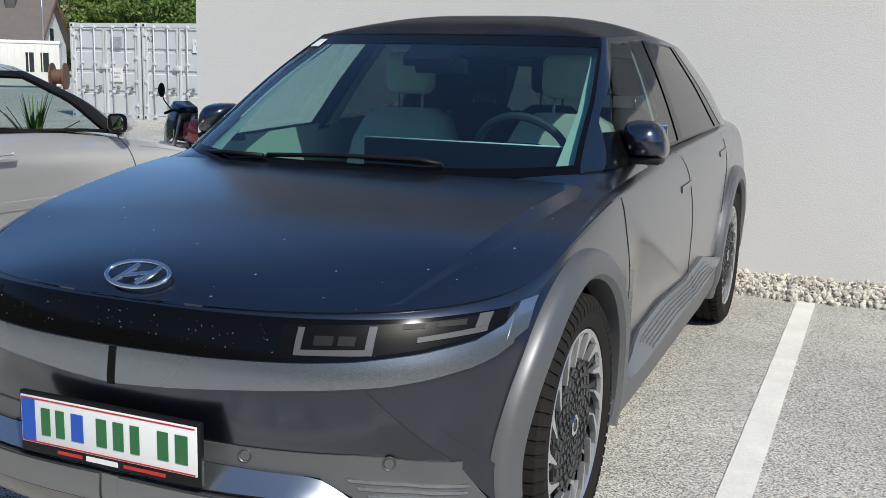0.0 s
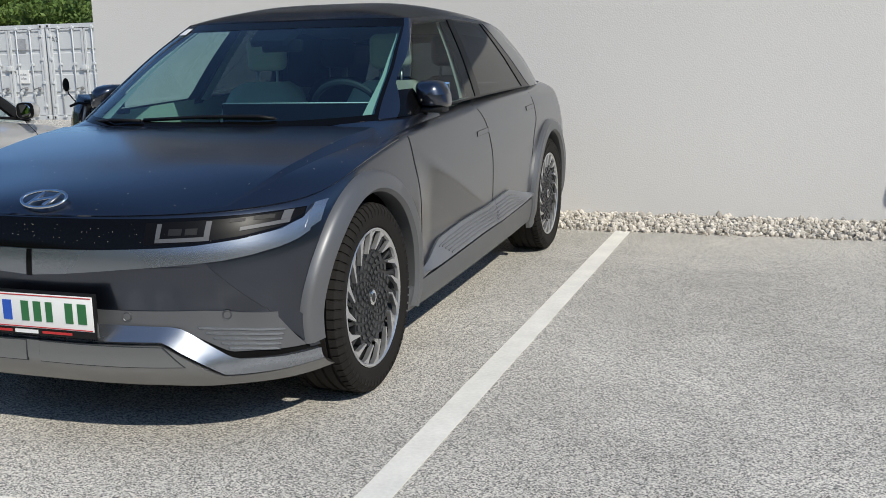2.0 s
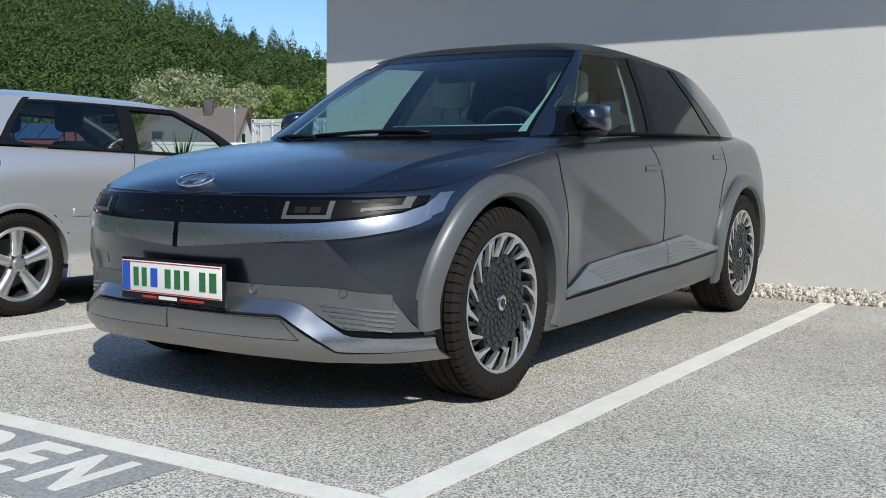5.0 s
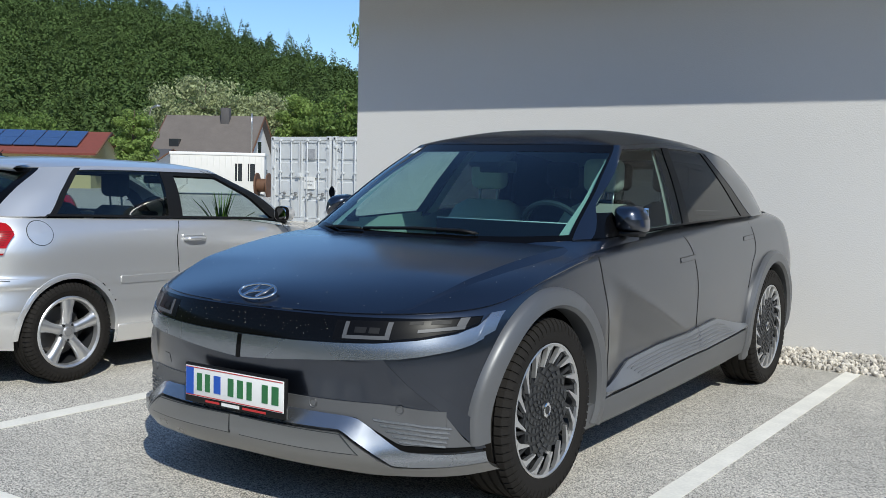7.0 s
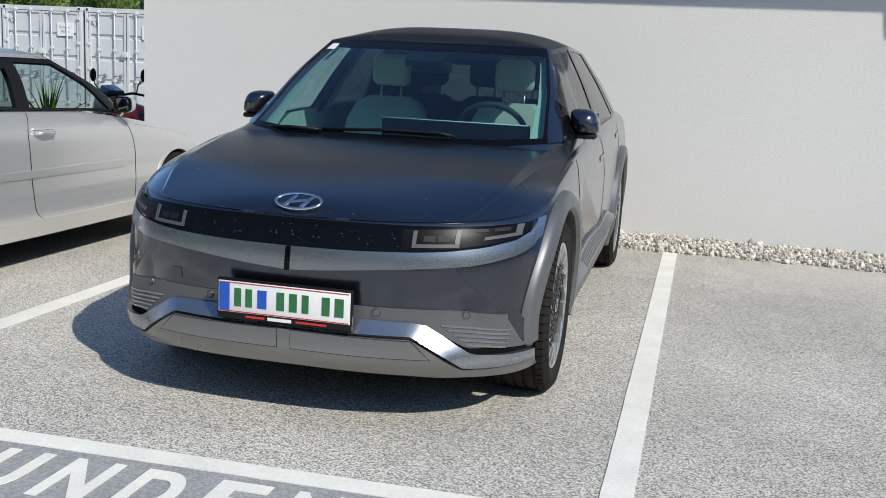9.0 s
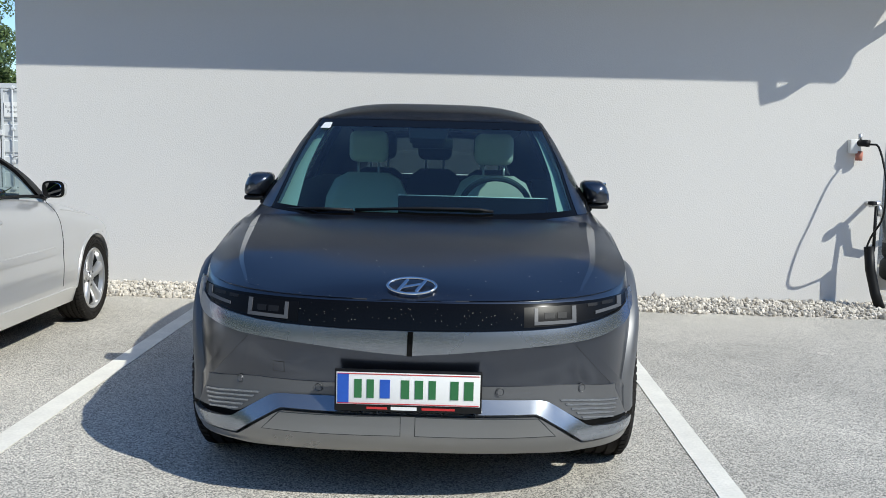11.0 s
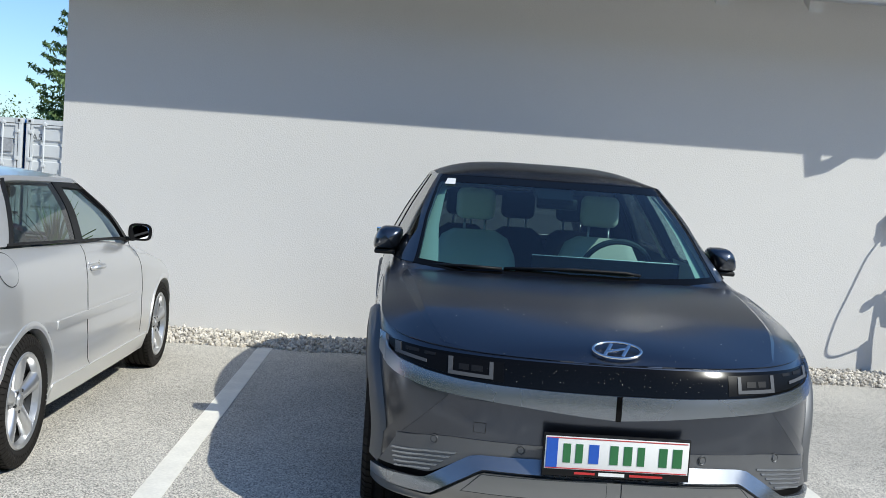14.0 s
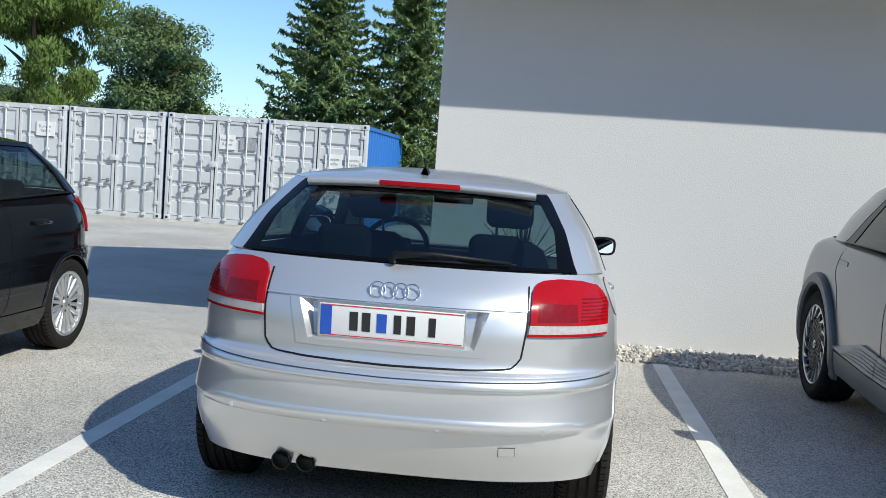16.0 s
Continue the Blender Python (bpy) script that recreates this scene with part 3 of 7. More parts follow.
def tread_mesh(R, width, s, n=64):
    """Raised blocks on one shoulder of the tyre."""
    verts, faces = [], []
    for k in range(n):
        a0, a1 = 2 * math.pi * (k + 0.12) / n, 2 * math.pi * (k + 0.84) / n
        prof = [(R + 0.001, 0.62), (R - 0.004, 0.84), (R - 0.028, 0.985), (R - 0.05, 0.995)]
        b = len(verts)
        for a in (a0, a1):
            for r, h in prof:
                verts.append((s * h * width / 2 * 1.012, r * math.cos(a), r * math.sin(a)))
            for r, h in prof:
                verts.append((s * h * width / 2 * 0.97, (r - 0.012) * math.cos(a), (r - 0.012) * math.sin(a)))
        for q in range(3):
            faces.append((b + q, b + q + 1, b + 8 + q + 1, b + 8 + q))
            for o in (0, 8):
                faces.append((b + o + q, b + o + q + 1, b + o + 4 + q + 1, b + o + 4 + q))
    return mesh_of("tread", verts, faces, RUBBER, False)


def wedge(pts, x0, x1):
    """A flat prism: pts in the wheel's plane, from depth x0 to x1."""
    n = len(pts)
    v = [(x0, a, b) for a, b in pts] + [(x1, a, b) for a, b in pts]
    return v, [tuple(range(n - 1, -1, -1)), tuple(range(n, 2 * n))] + [(i, (i + 1) % n, n + (i + 1) % n, n + i) for i in range(n)]


def spokes_mesh(name, shapes, material):
    verts, faces = [], []
    for pts, x0, x1 in shapes:
        v, f = wedge(pts, x0, x1)
        k = len(verts)
        verts += v
        faces += [tuple(i + k for i in q) for q in f]
    return mesh_of(name, verts, faces, material, False)


def ring_pt(r, a):
    return (r * math.cos(a), r * math.sin(a))


def wheel_base(parent, place, side, R, width, rim, label):
    """An Empty at the hub, its outer face to +x, with tyre and barrel."""
    w = new("wheel")
    w.parent = parent
    w.matrix_local = pose(*place, 0, 0, 0 if side > 0 else 180)
    tagged(w, label)
    part("tyre", tyre_mesh(R, width, rim), w, "dusty black rubber tyre")
    for q in (-1, 1):
        part("tread", tread_mesh(R, width, q), w)
    part("rim_barrel", lathe("rim_barrel", [(rim - 0.002, width * 0.42), (rim - 0.012, width * 0.36), (rim - 0.03, -0.02), (rim - 0.03, -width * 0.4), (0.0, -width * 0.4)], RIMBLACK, 48), w)
    part("brake_disc", lathe("brake_disc", [(0.0, -0.02), (rim * 0.68, -0.02), (rim * 0.68, -0.045), (0.0, -0.045)], mat("brake_steel", (0.2, 0.19, 0.18), 0.5, 0.8) if "brake_steel" not in bpy.data.materials else bpy.data.materials["brake_steel"], 40), w)
    return w


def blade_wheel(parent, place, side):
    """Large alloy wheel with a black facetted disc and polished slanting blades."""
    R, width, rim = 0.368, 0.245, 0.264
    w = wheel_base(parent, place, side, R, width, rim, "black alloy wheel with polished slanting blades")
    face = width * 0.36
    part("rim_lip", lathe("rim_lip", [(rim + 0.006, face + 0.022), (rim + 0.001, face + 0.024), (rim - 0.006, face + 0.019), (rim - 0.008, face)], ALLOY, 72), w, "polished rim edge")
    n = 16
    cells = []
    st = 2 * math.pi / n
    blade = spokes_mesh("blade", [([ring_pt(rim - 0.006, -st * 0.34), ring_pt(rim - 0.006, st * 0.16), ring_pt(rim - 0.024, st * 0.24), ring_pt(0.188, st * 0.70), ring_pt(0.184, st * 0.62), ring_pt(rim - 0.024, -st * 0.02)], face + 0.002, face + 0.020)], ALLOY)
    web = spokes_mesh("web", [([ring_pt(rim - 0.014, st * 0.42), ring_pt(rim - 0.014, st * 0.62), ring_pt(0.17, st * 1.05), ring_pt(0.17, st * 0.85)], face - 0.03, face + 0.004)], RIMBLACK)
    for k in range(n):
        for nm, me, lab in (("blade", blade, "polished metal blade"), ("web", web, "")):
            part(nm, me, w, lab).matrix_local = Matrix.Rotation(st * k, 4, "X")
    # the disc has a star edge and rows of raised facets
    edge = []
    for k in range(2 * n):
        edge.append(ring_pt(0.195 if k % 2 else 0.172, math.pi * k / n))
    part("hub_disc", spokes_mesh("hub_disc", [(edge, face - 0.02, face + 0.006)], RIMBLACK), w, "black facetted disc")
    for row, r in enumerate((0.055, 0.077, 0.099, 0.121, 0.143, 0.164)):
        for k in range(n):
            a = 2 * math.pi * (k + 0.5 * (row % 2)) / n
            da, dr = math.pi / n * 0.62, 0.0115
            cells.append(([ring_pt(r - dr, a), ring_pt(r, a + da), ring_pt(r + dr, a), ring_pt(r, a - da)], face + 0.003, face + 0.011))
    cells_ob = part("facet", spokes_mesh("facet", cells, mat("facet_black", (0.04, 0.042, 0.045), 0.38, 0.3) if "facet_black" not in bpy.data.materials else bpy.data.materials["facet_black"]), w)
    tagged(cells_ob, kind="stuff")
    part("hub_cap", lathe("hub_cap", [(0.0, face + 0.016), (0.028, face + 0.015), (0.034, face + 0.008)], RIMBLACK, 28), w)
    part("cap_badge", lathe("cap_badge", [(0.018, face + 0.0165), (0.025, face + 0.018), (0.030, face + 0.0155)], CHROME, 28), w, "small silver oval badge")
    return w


def star_wheel(parent, place, side, n=5, R=0.317, width=0.22, rim=0.216, double=False):
    w = wheel_base(parent, place, side, R, width, rim, "silver alloy wheel with %s spokes" % ("paired" if double else "five broad"))
    face = width * 0.38
    part("rim_lip", lathe("rim_lip", [(rim + 0.006, face + 0.012), (rim - 0.002, face + 0.018), (rim - 0.016, face + 0.010), (rim - 0.022, face - 0.02)], ALLOY, 60), w)
    for k in range(n):
        a = 2 * math.pi * k / n + math.pi / 2
        c, s = math.cos(a), math.sin(a)
        rows = []
        for r, hw, x in ((0.045, 0.030, face - 0.012), (0.08, 0.026, face - 0.002), (0.14, 0.030, face + 0.006), (rim - 0.012, 0.044, face + 0.008)) if not double else ((0.045, 0.016, face - 0.01), (0.1, 0.011, face), (rim - 0.012, 0.013, face + 0.006)):
            rows.append([(x - 0.035, r * c + hw * s * 1.1, r * s - hw * c * 1.1), (x - 0.004, r * c + hw * s, r * s - hw * c), (x + 0.004, r * c, r * s), (x - 0.004, r * c - hw * s, r * s + hw * c), (x - 0.035, r * c - hw * s * 1.1, r * s + hw * c * 1.1)])
        part("spoke", plate_mesh("spoke", np.array(rows), ALLOY, centre=(-3, 0, 0)), w)
    part("hub", lathe("hub", [(0.0, face + 0.0), (0.03, face - 0.001), (0.034, face - 0.006), (0.055, face - 0.008), (0.066, face - 0.03)], ALLOY, 30), w)
    for k in range(5):
        a = 2 * math.pi * (k + 0.5) / 5 + math.pi / 2
        me = lathe("wheel_bolt", [(0.0, face - 0.004), (0.008, face - 0.004), (0.009, face - 0.02)], RIMBLACK, 8)
        me.transform(Matrix.Translation((0, 0.05 * math.cos(a), 0.05 * math.sin(a))))
        part("wheel_bolt", me, w)
    part("cap_badge", lathe("cap_badge", [(0.0, face + 0.002), (0.024, face + 0.002), (0.027, face - 0.002)], mat("cap_grey", (0.3, 0.3, 0.3), 0.4, 0.5) if "cap_grey" not in bpy.data.materials else bpy.data.materials["cap_grey"], 20), w)
    return w


def seat(parent, x, y, z, cloth, name="front_seat", wide=0.50):
    """A car seat that faces -y."""
    s = new(name)
    s.parent = parent
    s.location = (x, y, z)
    m = Matrix.Identity(4)
    part("cushion", box_mesh("cushion", (-wide / 2, -0.28, 0.0), (wide / 2, 0.26, 0.16), cloth, 0.05, seg=3), s)
    rows = []
    for h, hw, d in ((0.1, 0.24, 0.05), (0.2, 0.255, 0.07), (0.36, 0.25, 0.075), (0.5, 0.235, 0.07), (0.6, 0.19, 0.06), (0.64, 0.12, 0.04)):
        back = 0.22 + h * 0.28
        hw = hw * wide / 0.5
        rows.append([(-hw, back + d, h), (-hw, back - d * 0.9, h), (-hw * 0.72, back - d * 1.05, h), (0, back - d * 0.75, h), (hw * 0.72, back - d * 1.05, h), (hw, back - d * 0.9, h), (hw, back + d, h), (0, back + d * 1.3, h), (-hw, back + d, h)])
    part("backrest", plate_mesh("backrest", np.array(rows), cloth, centre=(0, 0.33, 0.3)), s)
    part("headrest", box_mesh("headrest", (-0.115, 0.36, 0.70), (0.115, 0.46, 0.885), cloth, 0.045, seg=4), s)
    for q in (-0.06, 0.06):
        part("post", tube("post", [(q, 0.395, 0.58), (q, 0.41, 0.72)], 0.007, ALLOY, 8), s)
    return s


def steering_wheel(parent, x, y, z):
    s = new("steering_wheel")
    s.parent = parent
    s.matrix_local = pose(x, y, z, -62)
    part("grip", lathe("grip", [(0.185 + 0.016 * math.cos(a), 0.016 * math.sin(a)) for a in np.linspace(0, 2 * math.pi, 9)[:-1]], DARKTRIM, 40, axis="z", closed=True), s)
    part("hub_pad", box_mesh("hub_pad", (-0.09, -0.07, -0.03), (0.09, 0.06, 0.02), DARKTRIM, 0.025), s)
    part("crossbar", box_mesh("crossbar", (-0.17, -0.02, -0.012), (0.17, 0.02, 0.01), DARKTRIM, 0.008), s)
    return s


def number_plate(parent, fn_point, yaw, pitch, marks, size=(0.52, 0.118), frame_mat=BLACK, strip=True):
    """A plate with a blue field and plain bars for its marks; it faces -y before it is turned."""
    p = new("number_plate")
    p.parent = parent
    p.matrix_local = Matrix.Translation(fn_point) @ pose(0, 0, 0, pitch, 0, yaw)
    w, h = size
    low = 0.026 if strip else 0.008
    part("plate_frame", box_mesh("plate_frame", (-w / 2 - 0.007, 0.0, -h / 2 - low), (w / 2 + 0.007, 0.016, h / 2 + 0.009), frame_mat, 0.003), p, "plain plate holder")
    part("plate_face", box_mesh("plate_face", (-w / 2, -0.003, -h / 2), (w / 2, 0.004, h / 2), WHITE, 0.001), p, "white plate with plain bars")
    part("blue_field", box_mesh("blue_field", (-w / 2 + 0.004, -0.005, -h / 2 + 0.006), (-w / 2 + 0.045, -0.001, h / 2 - 0.006), BLUE), p)
    for q in (h / 2 - 0.005, -h / 2 + 0.004):
        part("red_edge", box_mesh("red_edge", (-w / 2 + 0.004, -0.0045, q - 0.0015), (w / 2 - 0.004, -0.001, q + 0.0015), RED), p)
    for x0, x1, m in marks:
        part("mark", box_mesh("mark", (x0, -0.005, -h * 0.29), (x1, -0.001, h * 0.29), m), p)
    if strip:
        part("dealer_strip", box_mesh("dealer_strip", (-0.062, -0.002, -h / 2 - 0.019), (0.032, 0.002, -h / 2 - 0.007), WHITE), p)
        for x0, x1 in ((-0.15, -0.075), (0.05, 0.17)):
            part("dealer_strip", box_mesh("dealer_strip", (x0, -0.002, -h / 2 - 0.017), (x1, 0.002, -h / 2 - 0.009), RED), p)
    return p


def arch(parent, shell, cy, cz, r_in, r_out, s, material, a0=-18, a1=198, flare=0.022, name="arch_cladding", deep=0.84):
    """The trim round a wheel opening, over the body's side."""
    ang = np.radians(np.linspace(a0, a1, 60))
    r = np.array([r_out + 0.004, r_out, r_out - 0.014, r_in + 0.014, r_in, r_in + 0.002])[None]
    o = np.array([-0.004, flare * 0.6, flare, flare * 1.05, flare * 0.5, -0.06])[None]
    y, z = cy + r * np.cos(ang)[:, None], cz + r * np.sin(ang)[:, None]
    x = shell.side(y, np.maximum(z, 0.24), 1)[..., 0] + o
    me = plate_mesh(name, np.stack([s * x, y, z], -1), material, centre=(0, cy, cz))
    me.set_sharp_from_angle(angle=radians(38))
    part(name, me, parent)
    liner = []
    for a in np.radians(np.linspace(-10, 190, 24)):
        liner.append([(s * x, cy + (r_in + 0.02) * math.cos(a), cz + (r_in + 0.02) * math.sin(a)) for x in (deep, deep - 0.14, deep - 0.3)])
    part("wheel_liner", plate_mesh("wheel_liner", np.array(liner), UNDER), parent)


SPECK = mat("dried_speck", (0.42, 0.40, 0.33), 0.8)


# ---- the grey crossover ----
def crossover():
    car = thing("crossover_car", "matte dark grey electric crossover parked nose out in a bay", "car", pose(0, 0, 0, 0, 0, 1.0))

    def sculpt(y, z):
        y, z = np.asarray(y), np.asarray(z)
        inside = np.clip((y - 1.35) / 0.2, 0, 1) * np.clip((3.4 - y) / 0.25, 0, 1)
        line = 0.885 - 0.38 * (y - 1.35)
        low = np.clip((line - z) / 0.16, 0, 1)
        return inside * (-0.026 * low * np.clip((z - 0.34) / 0.16, 0, 1) + 0.004 * np.exp(-np.abs(z - line) / 0.03))

    zy = [0.0, 0.42, 0.85, 1.3, 2.2, 3.4, 4.2, 4.64]
    lower = Shell([
        # yf, yr, w, Lf, nf, Lr, nr, heights along the length
        (0.075, 4.56, 0.872, 0.62, 2.7, 0.42, 3.0, [0.235, 0.215, 0.21, 0.20, 0.215, 0.25, 0.28, 0.29]),
        (0.030, 4.60, 0.896, 0.69, 2.75, 0.42, 3.0, [0.30, 0.28, 0.28, 0.28, 0.30, 0.33, 0.35, 0.36]),
        (0.036, 4.62, 0.905, 0.72, 2.7, 0.42, 3.1, [0.43, 0.42, 0.42, 0.42, 0.44, 0.46, 0.47, 0.48]),
        (0.034, 4.62, 0.914, 0.73, 2.65, 0.42, 3.1, [0.56, 0.56, 0.57, 0.58, 0.60, 0.62, 0.62, 0.62]),
        (0.046, 4.60, 0.915, 0.74, 2.6, 0.44, 3.1, [0.68, 0.69, 0.73, 0.77, 0.79, 0.82, 0.83, 0.82]),
        (0.088, 4.55, 0.890, 0.74, 2.55, 0.55, 2.9, [0.775, 0.803, 0.890, 0.955, 0.985, 1.02, 1.03, 1.0]),
        (0.14, 4.48, 0.825, 0.74, 2.5, 0.7, 2.6, [0.780, 0.806, 0.893, 0.972, 1.045, 1.085, 1.10, 1.06]),
    ], zy, 0.03, sculpt)
    wheels = ((0.845, 0.366), (3.847, 0.366))
    holes = [(y, z + 0.01, 0.445) for y, z in wheels]
    crease_x = lambda z: np.interp(z, [0.20, 0.318, 0.460, 0.637], [0.872, 0.847, 0.764, 0.600])
    part("body", lower.skin("body", MATTE, holes, nf=60, ns=130, nr=24, nv=70, cut=lambda c: c[1] < 0.6 and 0.24 < c[2] < 0.625 and abs(c[0]) < float(crease_x(c[2])) + 0.012), car, "matte dark grey painted body")
    # hood
    rows = []
    top = 5.0
    ph = np.concatenate([np.linspace(0.004, 0.3, 34)])
    ys = list(lower.y_of(ph, np.full(34, top))) + list(np.linspace(0.86, 1.20, 12))
    zc = lambda y: float(curve([0.086, 0.12, 0.17, 0.26, 0.40, 0.70, 1.0, 1.22], [0.777, 0.808, 0.834, 0.863, 0.895, 0.950, 0.990, 1.008], y))
    for y in ys:
        X, Z = float(lower.half(top, y)), float(lower.z(top, y))
        c = zc(y)
        drop = min(1.0, max(0.0, (y - 0.16) / 0.40))
        drop = drop * drop * (3 - 2 * drop)
        xc = float(curve([0.1, 0.25, 0.5, 0.9, 1.25], [0.60, 0.632, 0.700, 0.737, 0.775], y))
        pc = min(0.955, xc / max(X, 0.01))
        row = []
        w = min(0.045 / max(X, 0.05), (1 - pc) * 0.7)
        step = min(1.0, max(0.0, (y - 0.16) / 0.72)) * min(1.0, (1.26 - y) / 0.14) * min(1.0, max(0.0, (X - xc) / 0.02))
        f = min((0.003 + 0.034 * step) / X, (1 - pc) * 0.5)
        right = list(np.linspace(0, pc - w, 14)) + [pc - 0.6 * w, pc - 0.3 * w, pc - 0.12 * w, pc, pc + 0.5 * f, pc + f] + list(np.linspace(pc + f, 1, 14)[1:])
        for p in [-q for q in right[::-1][:-1]] + right:
            q = abs(p)
            u = (q - pc) / (1 - pc)
            g = 0.22 * (q / pc) ** 2.0 if q < pc else 0.22 + 0.78 * (0.55 * u + 0.45 * u * u)
            g = drop * g + (1 - drop) * q**2
            ridge = -0.019 * step * min(1.0, max(0.0, (q - pc) / f)) * (1 - max(0.0, u)) ** 0.8
            row.append((p * X, y, c + (Z + 0.003 - c) * g + ridge))
        rows.append(row)
    hood = plate_mesh("hood", np.array(rows), MATTE, out=0.003, thick=0.005, centre=(0, 0.6, 0))
    hood.set_sharp_from_angle(angle=radians(16))
    part("hood", hood, car, "matte grey clamshell hood with dust specks")
    F = lower.front

    def tucked(x, z):
        """The nose below the silver bar leans in under it, up to a slanting crease on each side."""
        P = F(x, z)
        P[..., 1] += np.minimum(0.034 * np.clip((0.637 - z) / 0.17, 0, 1), 0.30 * np.clip(crease_x(z) - np.abs(x), 0, 1))
        return P

    zf = np.linspace(0.43, 0.637, 14)
    xf = np.concatenate([np.linspace(-1, -0.84, 9)[:-1], np.linspace(-0.84, 0.84, 41), np.linspace(0.84, 1, 9)[1:]])
    part("fascia", plate_mesh("fascia", tucked(xf[:, None] * crease_x(zf)[None], np.repeat(zf[None], len(xf), 0)), MATTE, out=0.002, thick=0.006, centre=(0, 1.5, 0.6)), car, "dark matte nose panel that leans in")
    zf = np.linspace(0.30, 0.637, 20)
    for s in (1, -1):
        P = F(s * np.minimum(crease_x(zf)[None] + np.linspace(0, 0.05, 5)[:, None], np.maximum(crease_x(zf)[None] + 0.004 * np.arange(5)[:, None], 0.858)), np.repeat(zf[None], 5, 0))
        part("fascia_corner", plate_mesh("fascia_corner", P, MATTE, out=0.002, thick=0.006, centre=(0, 1.5, 0.6)), car)
    grid, spots_, tris = np.array(rows), [], []
    rg = random.Random(12)
    for k in range(70):
        i, j = rg.randrange(4, len(grid) - 2), rg.randrange(6, grid.shape[1] - 6)
        a, b_ = rg.random(), rg.random()
        c = grid[i, j] * (1 - a) + grid[i + 1, j] * a + (grid[i, j + 1] - grid[i, j]) * b_ + np.array([0, 0, 0.0045])
        u, w_ = grid[i + 1, j] - grid[i, j], grid[i, j + 1] - grid[i, j]
        u, w_ = u / np.linalg.norm(u), w_ / np.linalg.norm(w_)
        r = rg.choice((0.0009, 0.0012, 0.0015, 0.0026))
        n0 = len(spots_)
        spots_ += [c + r * (math.cos(q) * u * rg.uniform(0.7, 1.5) + math.sin(q) * w_) for q in np.linspace(0, 2 * math.pi, 7)[:-1]]
        tris.append(tuple(range(n0, n0 + 6)))
    for k in range(110):
        c = F(np.array(rg.uniform(-0.72, 0.72)), np.array(rg.uniform(0.70, 0.765))) + np.array([0, -0.0055, 0])
        r = rg.choice((0.0006, 0.0008, 0.0013))
        n0 = len(spots_)
        spots_ += [c + r * np.array([math.cos(q) * rg.uniform(0.7, 1.5), 0, math.sin(q)]) for q in np.linspace(0, 2 * math.pi, 7)[:-1]]
        tris.append(tuple(range(n0, n0 + 6)))
    tagged(part("dried_specks", mesh_of("dried_specks", spots_, tris, SPECK, False), car, "pale dried insect and dust specks"), kind="stuff")

    def both(name, low, high, n, m, material, out, thick, label="", fn=F):
        for s in (1, -1):
            P = between(fn, low, high, n, m) * np.array([s, 1, 1])
            part(name, plate_mesh(name, P, material, out=out, thick=thick, centre=(0, 1.5, 0.6)), car, label)

    edge_top = [(-0.84, 0.784), (-0.70, 0.777), (-0.465, 0.775), (0, 0.775), (0.465, 0.775), (0.70, 0.777), (0.84, 0.784)]
    bar_top = [(0.0, 0.676), (0.25, 0.678), (0.46, 0.683), (0.575, 0.688), (0.70, 0.702), (0.79, 0.722), (0.835, 0.752), (0.85, 0.79)]
    bar_low = [(0.0, 0.590), (0.14, 0.599), (0.35, 0.617), (0.575, 0.632), (0.65, 0.637), (0.72, 0.648), (0.80, 0.668), (0.84, 0.690), (0.862, 0.72), (0.868, 0.79)]
    band_low = [(-a, b + 0.002) for a, b in bar_top[::-1]][:-1] + [(a, b + 0.002) for a, b in bar_top]
    grille = between(F, band_low, edge_top, 90, 6, -0.835, 0.835)
    part("grille_panel", plate_mesh("grille_panel", grille, GLOSS, out=0.004, thick=0.02, centre=(0, 1.5, 0.6)), car, "glossy black panel with dried insects")
    both("chrome_bar", [(a, b) for a, b in bar_low if a > 0.0 or a == 0], bar_top, 44, 5, SATIN, 0.010, 0.02, "satin silver bar under the black panel")
    for s in (1, -1):
        P = quad_on(F, [(s * 0.838, 0.70), (s * 0.866, 0.73), (s * 0.868, 0.795), (s * 0.845, 0.79)], 4, 6)
        part("bar_end", plate_mesh("bar_end", P, SATIN, out=0.0105, thick=0.02, centre=(0, 1.5, 0.6)), car)
    P = quad_on(F, [(-0.010, 0.588), (0.010, 0.588), (0.012, 0.676), (-0.008, 0.676)], 3, 4)
    part("bar_gap", plate_mesh("bar_gap", P, GLOSS, out=0.0125, thick=0.01, centre=(0, 1.5, 0.6)), car, "black joint in the silver bar")
    # headlamps
    for s in (1, -1):
        lamp = new("headlamp")
        lamp.parent = car
        tagged(lamp, "dark headlamp with square light guides")
        P = between(lambda a, b: F(s * a, b), [(0.415, 0.692), (0.575, 0.698), (0.70, 0.712), (0.79, 0.732), (0.832, 0.762)], [(0.415, 0.762), (0.70, 0.768), (0.832, 0.78)], 30, 5)
        part("lamp_housing", plate_mesh("lamp_housing", P, HOUSING, out=0.0055, thick=0.01, centre=(0, 1.5, 0.6)), lamp)
        for c in ([(0.452, 0.700), (0.612, 0.702), (0.612, 0.715), (0.452, 0.712)], [(0.452, 0.712), (0.466, 0.712), (0.466, 0.758), (0.452, 0.758)], [(0.596, 0.715), (0.612, 0.715), (0.612, 0.762), (0.596, 0.762)],
                  [(0.690, 0.727), (0.806, 0.740), (0.806, 0.752), (0.690, 0.738)], [(0.785, 0.750), (0.806, 0.752), (0.809, 0.779), (0.788, 0.778)]):
            P = quad_on(lambda a, b: F(s * a, b), c, 8, 3)
            part("light_guide", plate_mesh("light_guide", P, GUIDE, out=0.0085, thick=0.006, centre=(0, 1.5, 0.6)), lamp, "frosted grey light guide")
